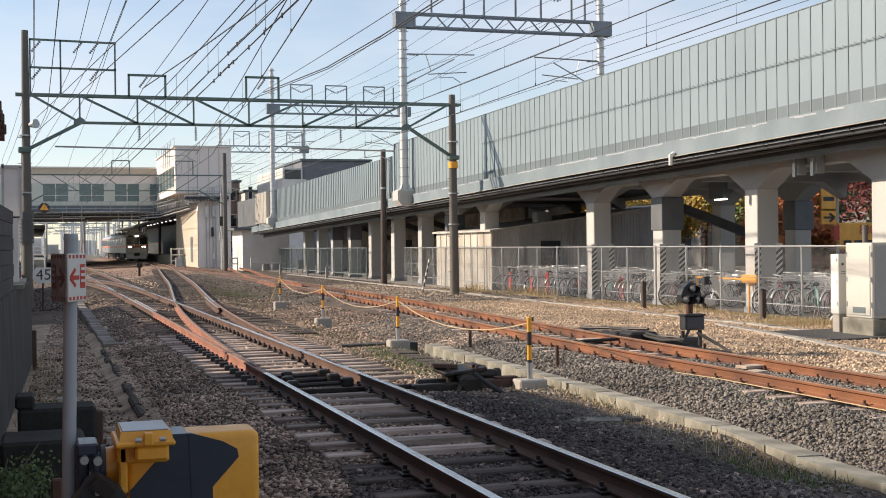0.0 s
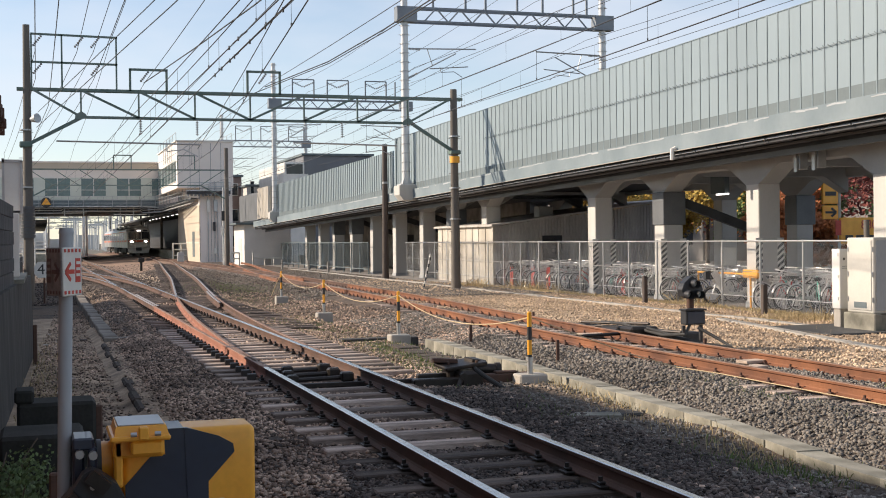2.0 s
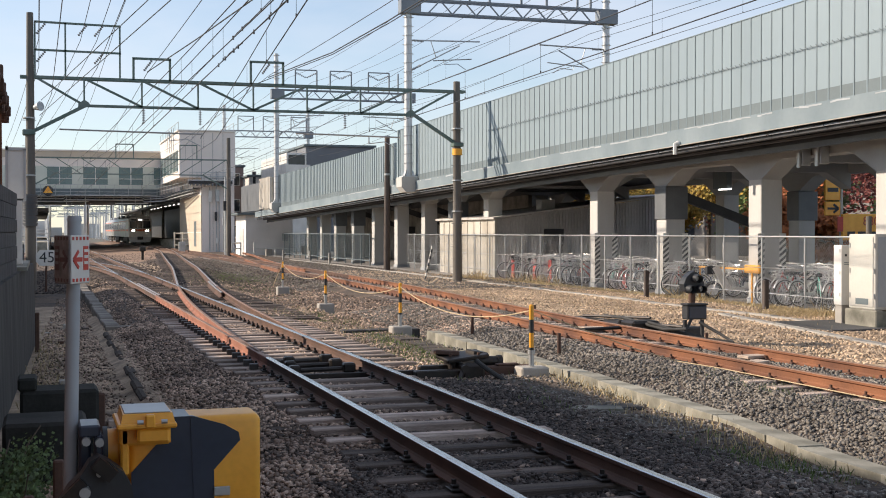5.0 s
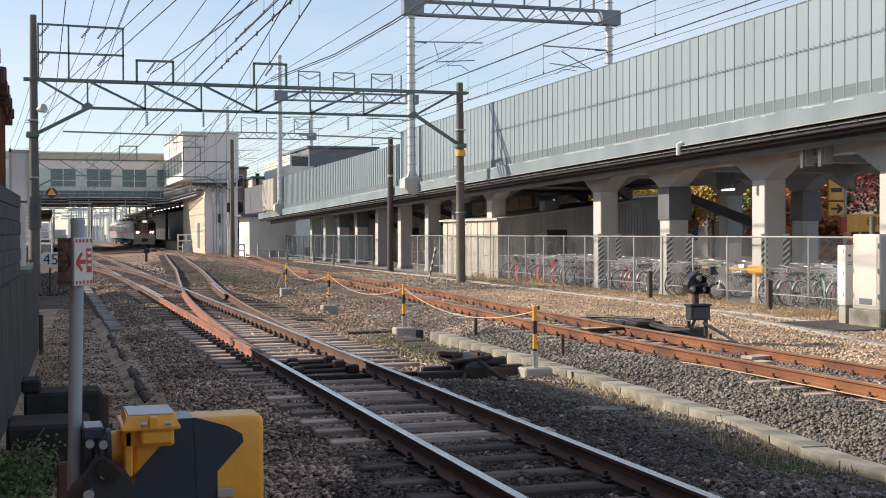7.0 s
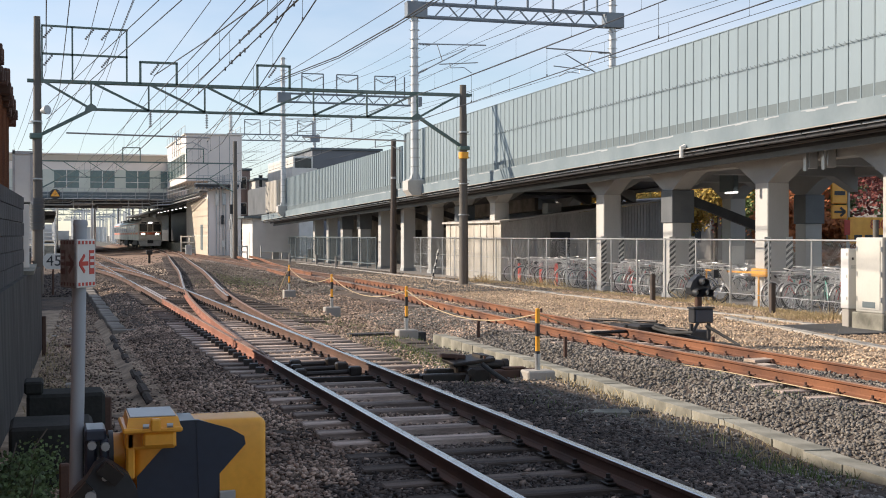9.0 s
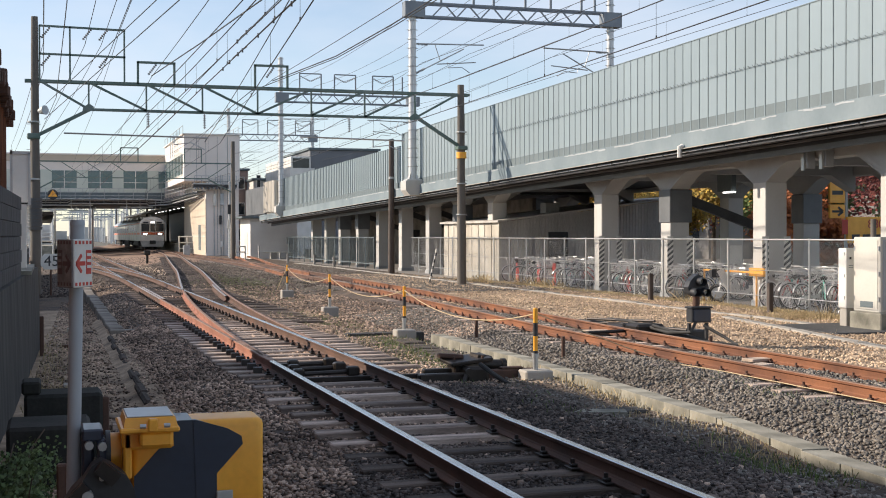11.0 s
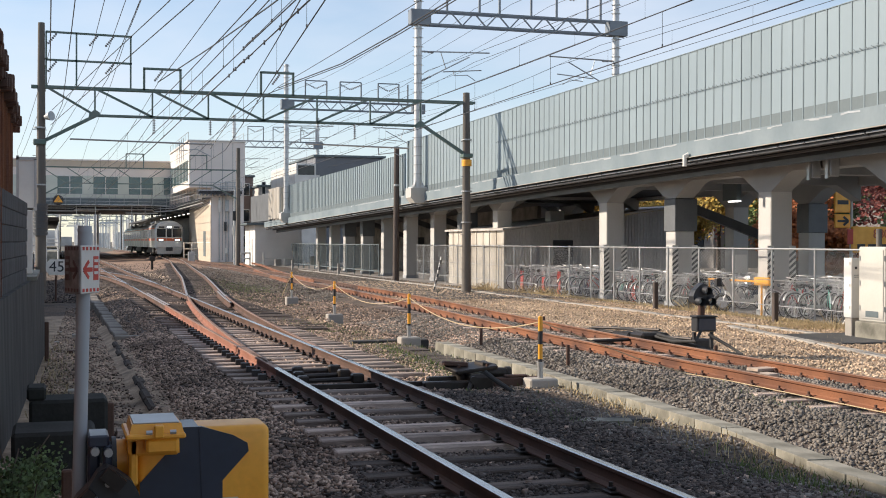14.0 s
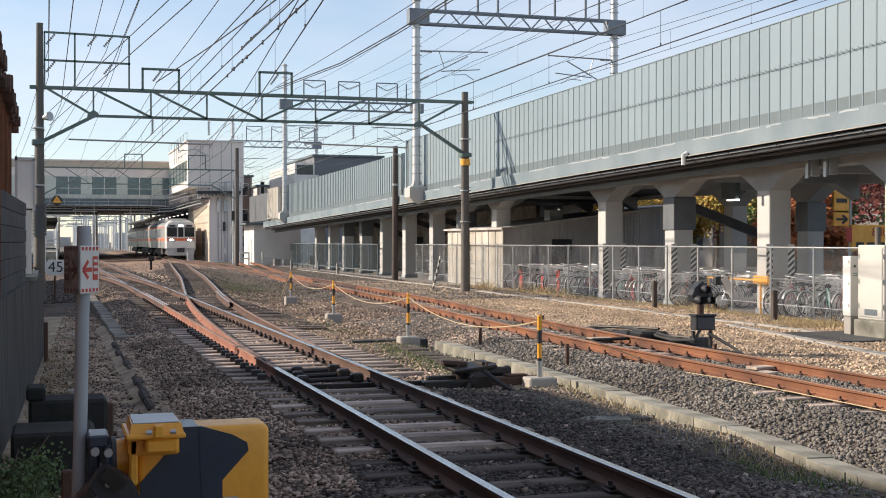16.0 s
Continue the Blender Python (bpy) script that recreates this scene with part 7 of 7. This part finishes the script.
    for x in (27.3, 29.3):
        part("leg", Mesh().tube((x, 38.06, -0.4), (x, 38.06, 1.4), 0.05, 8), GALV, s)
    part("red_panel", Mesh().box(27.08, 37.985, 1.62, 27.32, 38.0, 2.15), RED, s)
    part("figure", text_mesh("880", 0.46, Matrix.Translation((28.5, 37.99, 1.98)) @ pose(0, 0, 0, 90, 0, 0)), RED, s)
    for i in range(4):
        part("writing_bar", Mesh().box(27.5 + i * 0.45, 37.985, 1.42, 27.82 + i * 0.45, 38.0, 1.62), BLACK, s)
    a = thing("arrow_board", (26.1, 38.4, -0.3), "tall yellow direction board with a black arrow", "sign")
    part("board", Mesh().box(26.85, 38.4, 2.75, 27.50, 38.5, 3.5, 0.02).box(26.85, 38.4, 2.2, 27.50, 38.5, 2.7, 0.02), YELLOW, a)
    part("post", Mesh().tube((27.60, 38.5, -0.4), (27.60, 38.5, 3.6), 0.06, 8), GALV, a)
    part("arrow", Mesh().beam((26.95, 38.39, 2.45), (27.35, 38.39, 2.45), 0.02, 0.08).beam((27.40, 38.39, 2.45), (27.20, 38.39, 2.6), 0.02, 0.08).beam((27.40, 38.39, 2.45), (27.20, 38.39, 2.3), 0.02, 0.08), BLACK, a)
    part("writing_bar", Mesh().box(26.95, 38.385, 3.05, 27.40, 38.4, 3.2), BLACK, a)
    c = thing("wall_signal_frame", (22, 31, 3), "black bracket frame hung under the deck", "bracket")
    part("frame", Mesh().beam((22.6, 29.6, 3.5), (22.6, 29.6, 2.95), 0.07, 0.07).beam((22.6, 29.6, 2.95), (24.2, 29.6, 2.95), 0.07, 0.07).beam((24.2, 29.6, 2.95), (24.2, 29.6, 3.5), 0.07, 0.07).box(22.8, 29.5, 3.0, 23.2, 29.7, 3.3, 0.02), BLACK, c)


distance()


def leaf_cloud(centre, size, n, leaf, r):
    """Leaf cards spread in a lumpy cloud."""
    m = Mesh()
    c = Vector(centre)
    lumps = [(Vector((r.gauss(0, 0.45) * size[0], r.gauss(0, 0.45) * size[1], r.gauss(0, 0.45) * size[2])), r.uniform(0.25, 0.5)) for _ in range(16)]
    for _ in range(n):
        p, s = lumps[r.randrange(16)]
        q = c + p + Vector((r.gauss(0, 1) * s * size[0] * 0.55, r.gauss(0, 1) * s * size[1] * 0.55, r.gauss(0, 1) * s * size[2] * 0.55))
        a = Vector((r.uniform(-1, 1), r.uniform(-1, 1), r.uniform(-1, 1))).normalized()
        b = a.orthogonal().normalized() * leaf * 0.5
        a = a * leaf * r.uniform(0.7, 1.3)
        m.add([q - a * 0.5, q + b, q + a * 0.5, q - b], [(0, 1, 2, 3)])
    return m


def tree(x, y, h, spread, mat, label, seed, n=12500, leaf=0.17):
    r = random.Random(seed)
    g = thing("tree", (x, y, -0.4), label, "tree", "street trees")
    m = Mesh().tube((x, y, -0.45), (x + 0.1, y, h * 0.55), 0.16, 8, 0.09)
    for i in range(7):
        a = i * 0.9 + r.random()
        z = h * (0.35 + 0.05 * i)
        m.tube((x + 0.08, y, z), (x + math.cos(a) * spread * 0.7, y + math.sin(a) * spread * 0.7, z + h * 0.25), 0.06, 6, 0.02)
    part("trunk", m, BARK, g)
    part("crown", leaf_cloud((x, y, h * 0.66), (spread, spread, h * 0.3), n, leaf, r), mat, g)


for i, (x, y, h, s, mat, label) in enumerate((
        (33, 50, 7.0, 2.6, LEAF_GOLD, "golden autumn street tree"), (36, 60, 7.5, 2.8, LEAF_GOLD, "golden autumn street tree"), (31, 47, 3.6, 2.0, LEAF_ORANGE, "small orange maple by the street"),
        (37.5, 41.5, 7.5, 3.2, LEAF_RED, "dark red autumn tree"), (44, 46, 8, 3.6, LEAF_GOLD, "golden autumn street tree"), (36, 44, 6.5, 3.0, LEAF_RED, "dark red autumn tree"), (40, 47, 7.5, 3.2, LEAF_RED, "dark red autumn tree"), (33, 40.5, 4.2, 2.0, LEAF_GREEN, "round green street tree"),
        (38, 66, 7, 3.0, LEAF_RED, "dark red autumn tree"), (40, 78, 7, 3.0, LEAF_GOLD, "golden autumn street tree"), (35, 53, 5, 2.5, LEAF_GREEN, "green street tree behind the viaduct"),
        (43, 56, 8, 3.5, LEAF_RED, "dark red autumn tree"), (42, 92, 7.5, 3.2, LEAF_GOLD, "golden autumn street tree"), (30, 56, 4, 2, LEAF_GOLD, "golden autumn street tree"),
        (29.5, 41.5, 2.2, 1.6, LEAF_ORANGE, "low orange shrub by the street"))):
    tree(x, y, h, s, mat, label, 40 + i)


def tufts(name, label, spots, mat, h, width, seed):
    r = random.Random(seed)
    m = Mesh()
    for x, y, spread, n in spots:
        for _ in range(n):
            px, py = x + r.gauss(0, spread[0]), y + r.gauss(0, spread[1])
            z = ground_z(px, py) - 0.01
            hh = h * r.uniform(0.4, 1.2)
            a = r.uniform(0, 6.28)
            dx, dy = math.cos(a) * width, math.sin(a) * width
            lx, ly = r.gauss(0, 0.35) * hh, r.gauss(0, 0.35) * hh
            m.add([(px - dx, py - dy, z), (px + dx, py + dy, z), (px + lx * 0.6 + dx * 0.5, py + ly * 0.6 + dy * 0.5, z + hh * 0.7), (px + lx, py + ly, z + hh)], [(0, 1, 2), (0, 2, 3)])
    tagged(new(name, data_of(name, m, mat)), label, "grass", kind="stuff")


tufts("grass", "short green weeds between the tracks", [(5.5, 18.5, (0.3, 1.4), 1300), (5.8, 21, (0.3, 1.0), 700), (5.6, 26, (0.5, 2.4), 1300), (6.6, 46, (0.9, 4.5), 2600), (8.0, 53, (0.7, 4.0), 2400), (5.6, 8.5, (0.2, 0.35), 500), (6.5, 8.3, (0.15, 0.6), 300), (6.75, 15.0, (0.08, 1.6), 260), (5.3, 17.0, (0.3, 1.0), 700), (9.6, 11.2, (0.12, 0.9), 260), (8.0, 12.6, (0.15, 0.8), 200), (5.55, 9.2, (0.15, 0.5), 150), (6.9, 17.5, (0.1, 1.5), 200),
                                                     (9.0, 10.4, (0.2, 0.8), 120), (0.2, 18, (0.2, 3), 160), (5.2, 12.2, (0.15, 0.6), 90)], LEAF_GREEN, 0.07, 0.006, 3)
tufts("dry_grass", "straw-coloured dry grass on the gravel", [(6.2, 14.4, (0.12, 1.0), 260), (6.15, 12.9, (0.1, 0.5), 120), (5.9, 11, (0.15, 1.0), 160), (5.75, 9.2, (0.12, 0.6), 160), (17.35, 30, (0.15, 4), 3400), (17.3, 40, (0.15, 5), 3000), (16.6, 24.6, (0.6, 0.7), 2200), (17.2, 26, (0.25, 1.2), 1200), (16.9, 48, (0.3, 2), 700), (5.7, 22, (0.4, 1.5), 200), (0.0, 15, (0.15, 3), 500), (0.1, 22, (0.2, 4), 400),
                                                       (14, 28, (1.2, 5), 500), (5.9, 30, (0.7, 3), 250)], LEAF_OLIVE, 0.10, 0.006, 4)
tufts("tall_dry_grass", "tall straw clumps along the fence foot", [(17.45, 31.2, (0.08, 0.6), 150), (17.45, 43, (0.1, 1.5), 260), (17.3, 24.5, (0.2, 0.6), 60), (16.8, 47.5, (0.2, 0.6), 200)], LEAF_OLIVE, 0.32, 0.006, 5)


def bush():
    r = random.Random(12)
    g = thing("weed_bush", (-0.3, 9.5, -0.45), "leafy green weeds growing by the dark wall", "bush")
    m = Mesh()
    for _ in range(12):
        m.tube((-0.35 + r.uniform(-0.1, 0.2), 9.5 + r.uniform(-1, 1), -0.46), (-0.3 + r.uniform(-0.2, 0.3), 9.5 + r.uniform(-1.2, 1.2), r.uniform(-0.1, 0.15)), 0.006, 4)
    part("stem", m, BARK, g)["kind"] = "stuff"
    part("leaves", leaf_cloud((-0.28, 9.4, -0.18), (0.26, 1.4, 0.30), 4200, 0.032, r), LEAF_DARK, g)


bush()


# ---- loose ballast stones ----
def stones():
    r = np.random.RandomState(5)
    cube = np.array([(x, y, z) for z in (-1, 1) for y in (-1, 1) for x in (-1, 1)]) * 0.62
    tri = np.array([(0, 2, 3), (0, 3, 1), (4, 5, 7), (4, 7, 6), (0, 1, 5), (0, 5, 4), (2, 6, 7), (2, 7, 3), (0, 4, 6), (0, 6, 2), (1, 3, 7), (1, 7, 5)])
    forms = []
    for _ in range(24):
        forms.append((cube * r.uniform(0.55, 1.25, (8, 1)) + r.uniform(-0.22, 0.22, (8, 3))) * r.uniform(0.7, 1.2, (1, 3)) * np.array([1.25, 0.95, 0.75]))

    def field(name, label, mat, x0, x1, y0, y1, count, lo, hi, keep, power=1.6):
        xs, ys = r.uniform(x0, x1, count), y0 + (y1 - y0) * r.uniform(0, 1, count) ** power
        V, F, k = [], [], 0
        for x, y in zip(xs, ys):
            if not keep(x, y):
                continue
            a, b = r.uniform(0, 6.28), r.uniform(-1.2, 1.2)
            s = r.uniform(lo, hi)
            ca, sa, cb, sb = math.cos(a), math.sin(a), math.cos(b), math.sin(b)
            R = np.array([[ca, -sa * cb, sa * sb], [sa, ca * cb, -ca * sb], [0, sb, cb]])
            V.append(forms[r.randint(24)] @ R.T * s + np.array([x, y, ground_z(float(x), float(y)) + s * 0.25]))
            F.append(tri + 8 * k)
            k += 1
        V, F = np.concatenate(V), np.concatenate(F)
        me = bpy.data.meshes.new(name)
        me.vertices.add(len(V))
        me.vertices.foreach_set("co", V.ravel().astype(np.float32))
        me.loops.add(F.size)
        me.loops.foreach_set("vertex_index", F.ravel().astype(np.int32))
        me.polygons.add(len(F))
        me.polygons.foreach_set("loop_start", np.arange(0, F.size, 3, dtype=np.int32))
        me.update(calc_edges=True)
        me.materials.append(mat)
        tagged(new(name, me), label, "ballast", kind="stuff")

    def off_track(x, y):
        u = abs(x - 3.385)
        return not (abs(u - GAUGE) < 0.07) and (not black_zone(x, y) or r.uniform() < 0.04)

    def black_zone(x, y):
        return x > 4.0 + 0.25 * math.sin(y * 1.7) and y < 14.2 + 0.6 * math.sin(x * 3) or x > 1.9 and y < 10.2 + 0.9 * math.sin(x * 2.3) + 0.5 * math.sin(x * 7 + y)

    field("ballast_stones", "dark brown ballast stones around the straight track", BALLAST_DARK, 1.3, 5.5, 5.0, 26, 60000, 0.012, 0.031, off_track)
    field("oily_ballast", "black ballast stones beside the straight track", BALLAST_BLACK, 1.8, 5.45, 5.0, 15.0, 42000, 0.012, 0.030, lambda x, y: black_zone(x, y) and abs(abs(x - 3.385) - GAUGE) > 0.07, 1.2)
    field("ballast_stones", "grey ballast stones beside the rusty track", BALLAST, 6.15, 10.4, 7.0, 30, 62000, 0.014, 0.032,
          lambda x, y: x > curve_at(MID_KERB, y) + 0.16 and abs(abs(x - curve_at(LINE_2, y)) - GAUGE) > 0.075)
    field("gravel_stones", "tan gravel stones on the open ground", BALLAST_TAN, 10.0, 17.3, 15, 42, 26000, 0.012, 0.034, lambda x, y: True)
    field("path_stones", "small stones on the worn path", BALLAST_DARK, -0.2, 1.7, 6, 40, 15000, 0.008, 0.030, lambda x, y: x > wall_x(y) + 0.1)
    field("gravel_stones", "brown stones between the far tracks", BALLAST_DARK, 1.6, 8.6, 22, 48, 20000, 0.016, 0.036, lambda x, y: True)
    field("soil_stones", "small loose stones and crumbs beside the trough", BALLAST, 5.0, 6.3, 6.5, 24, 6000, 0.008, 0.028, lambda x, y: x < curve_at(MID_KERB, y) - 0.15)
    field("gravel_stones", "grey stones on the ground towards the viaduct", BALLAST, 8.0, 17.0, 40, 80, 13000, 0.018, 0.042, lambda x, y: True)
    field("far_ballast", "dark ballast stones round the far turnouts", BALLAST_BLACK, -1.0, 10.5, 44, 115, 14000, 0.02, 0.05, lambda x, y: y < 84 or x < 4 or r.uniform() < 0.3)


stones()


# ---- train ----
def train():
    X, Y = 11.9, 162.5
    t = thing("commuter_train", (X, Y, 0), "stainless electric commuter train with orange stripes and lit headlamps", "train")
    sec = [(X - 1.44, 1.0), (X + 1.44, 1.0), (X + 1.45, 3.0), (X + 1.33, 3.35), (X + 1.0, 3.56), (X + 0.5, 3.66), (X - 0.5, 3.66), (X - 1.0, 3.56), (X - 1.33, 3.35), (X - 1.45, 3.0)]
    for c in range(3):
        y0 = Y + (0.75 if c == 0 else 0.2) + c * 20.0
        y1 = Y + c * 20.0 + 19.6
        body = part("car_body", Mesh().prism(sec, 1, y0, y1), STAINLESS, t)
        for s in (-1, 1):
            xs = X + s * 1.452
            part("stripe", Mesh().box(xs, y0, 1.74, xs + s * 0.006, y1, 1.98), ORANGE, body, "orange side stripe")
            part("stripe", Mesh().box(xs, y0, 3.02, xs + s * 0.004, y1, 3.1), ORANGE, body)
            for d in range(4 if c else 3):
                yd = y0 + 2.2 + d * 4.9 + (2.5 if c == 0 else 0)
                door = part("door", Mesh().box(xs, yd, 1.05, xs + s * 0.012, yd + 1.3, 2.95), GALV, body)
                part("door_window", Mesh().box(xs + s * 0.012, yd + 0.12, 2.08, xs + s * 0.018, yd + 0.55, 2.9).box(xs + s * 0.012, yd + 0.75, 2.08, xs + s * 0.018, yd + 1.18, 2.9), DARKGLASS, door)
                part("window", Mesh().box(xs, yd + 1.65, 2.06, xs + s * 0.012, yd + 4.4, 2.92), DARKGLASS, body)
        for k in range(2):
            part("cooling_unit", Mesh().box(X - 0.85, y0 + 4 + k * 8, 3.62, X + 0.85, y0 + 7.4 + k * 8, 3.95, 0.08), GALV, body)
        part("underframe", Mesh().box(X - 1.2, y0 + 5.5, 0.35, X + 1.2, y1 - 5.5, 1.0, 0.06), CARDARK, body)
        for yb in (y0 + 2.6, y1 - 3.2):
            bogie = part("bogie", Mesh().box(X - 1.1, yb - 1.5, 0.35, X + 1.1, yb + 1.5, 0.75, 0.08), CARDARK, t)
            for dy in (-1.05, 1.05):
                part("wheelset", Mesh().tube((X - 0.6, yb + dy, 0.43), (X - 0.47, yb + dy, 0.43), 0.43, 18).tube((X + 0.47, yb + dy, 0.43), (X + 0.6, yb + dy, 0.43), 0.43, 18).tube((X - 0.5, yb + dy, 0.43), (X + 0.5, yb + dy, 0.43), 0.08, 8), CARDARK, bogie)
        if c < 2:
            part("gangway", Mesh().box(X - 0.6, y1 - 0.05, 1.0, X + 0.6, y1 + 0.65, 3.3), RUBBER, t)
    pan = part("pantograph", Mesh().tube((X - 0.5, Y + 24, 3.95), (X - 0.3, Y + 25.3, 4.5), 0.03, 6).tube((X + 0.5, Y + 24, 3.95), (X + 0.3, Y + 25.3, 4.5), 0.03, 6)
               .tube((X - 0.3, Y + 25.3, 4.5), (X - 0.3, Y + 24.2, 4.95), 0.025, 6).tube((X + 0.3, Y + 25.3, 4.5), (X + 0.3, Y + 24.2, 4.95), 0.025, 6).tube((X - 0.9, Y + 24.2, 4.97), (X + 0.9, Y + 24.2, 4.97), 0.03, 6), DARK_STEEL_SHADE, t)
    # cab front: a stepped shell narrowing forward
    cab = part("cab", Mesh().prism(sec[:2] + [(X + 1.45, 3.08), (X + 1.3, 3.4), (X + 0.95, 3.62), (X - 0.95, 3.62), (X - 1.3, 3.4), (X - 1.45, 3.08)], 1, Y + 0.25, Y + 0.8)
               .add([(X - 1.44, Y + 0.25, 1.0), (X + 1.44, Y + 0.25, 1.0), (X + 1.45, Y + 0.25, 3.08), (X + 1.3, Y + 0.25, 3.4), (X + 0.95, Y + 0.25, 3.62), (X - 0.95, Y + 0.25, 3.62), (X - 1.3, Y + 0.25, 3.4), (X - 1.45, Y + 0.25, 3.08),
                     (X - 1.3, Y, 1.02), (X + 1.3, Y, 1.02), (X + 1.34, Y + 0.08, 3.05), (X + 1.18, Y + 0.1, 3.34), (X + 0.8, Y + 0.12, 3.54), (X - 0.8, Y + 0.12, 3.54), (X - 1.18, Y + 0.1, 3.34), (X - 1.34, Y + 0.08, 3.05)],
                    [(8, 9, 10, 11, 12, 13, 14, 15)] + [(i, (i + 1) % 8, 8 + (i + 1) % 8, 8 + i) for i in range(8)]), WHITE, t, "white cab front")

    def on_front(nm, x0, z0, x1, z1, mat, lift=0.02, label="", pr=None):
        y = Y + 0.02 - lift
        ya = Y + 0.13
        return part(nm, Mesh().box(X + x0, y, z0, X + x1, ya, z1, 0.01), mat, pr or cab, label)

    on_front("front_window", -1.28, 2.13, -0.37, 3.02, DARKGLASS, 0.02)
    on_front("front_window", 0.37, 2.13, 1.28, 3.02, DARKGLASS, 0.02)
    door = on_front("gangway_door", -0.31, 1.05, 0.31, 3.34, WHITE, 0.03)
    on_front("door_window", -0.25, 2.1, 0.25, 3.02, DARKGLASS, 0.045, pr=door)
    on_front("destination_display", -0.24, 3.1, 0.24, 3.27, TUBE, 0.045, "lit destination display", pr=door)
    on_front("number_display", -1.08, 3.09, -0.5, 3.26, BLACK, 0.02)
    on_front("number_display", 0.5, 3.09, 1.08, 3.26, BLACK, 0.02)
    on_front("stripe", -1.29, 1.72, -0.33, 2.0, ORANGE, 0.022)
    on_front("stripe", 0.33, 1.72, 1.29, 2.0, ORANGE, 0.022)
    on_front("stripe", -0.3, 1.72, 0.3, 2.0, ORANGE, 0.034)
    for s in (-1, 1):
        h = on_front("headlamp_housing", s * 0.86 - 0.33, 1.68, s * 0.86 + 0.33, 1.94, GALV, 0.03)
        part("headlamp", Mesh().tube((X + s * 0.74, Y - 0.01, 1.81), (X + s * 0.74, Y - 0.03, 1.81), 0.085, 14).tube((X + s * 0.96, Y - 0.01, 1.81), (X + s * 0.96, Y - 0.03, 1.81), 0.085, 14), LAMP, h, "lit headlamp")
    part("skirt", Mesh().add([(X - 1.4, Y + 0.1, 1.0), (X + 1.4, Y + 0.1, 1.0), (X + 1.2, Y + 0.1, 0.32), (X - 1.2, Y + 0.1, 0.32), (X - 1.4, Y + 0.6, 1.0), (X + 1.4, Y + 0.6, 1.0), (X + 1.2, Y + 0.6, 0.32), (X - 1.2, Y + 0.6, 0.32)],
                            [(0, 1, 2, 3), (7, 6, 5, 4), (0, 4, 5, 1), (1, 5, 6, 2), (2, 6, 7, 3), (3, 7, 4, 0)]), GALV, t)
    part("coupler", Mesh().box(X - 0.35, Y - 0.2, 0.65, X + 0.35, Y + 0.3, 1.05, 0.04), BLACK, t)
    arc = [radians(180 * i / 12) for i in range(13)]
    hood = Mesh()
    for k, (wide, high) in enumerate(((1.28, 0.66), (1.18, 0.58), (1.02, 0.46), (0.8, 0.34))):
        hood.prism([(X + wide * math.cos(a), 3.22 + high * math.sin(a)) for a in arc], 1, Y + 0.55 - k * 0.14, Y + 1.9 + k * 0.3)
    part("front_hood", hood, WHITE, t, "domed white cab roof", smooth=False)
    return t


TRAIN = train()


def motions():
    # standing until five seconds in, then drawing away towards the camera
    rows = [(0.0, pose(11.9, 162.5, 0)), (4.5, pose(11.9, 162.5, 0))]
    for k in range(11, 33):
        s = k * 0.5
        rows.append((s, pose(11.9, 162.5 - 0.34 * (s - 5.0) ** 2, 0)))
    walk(TRAIN, rows)


motions()
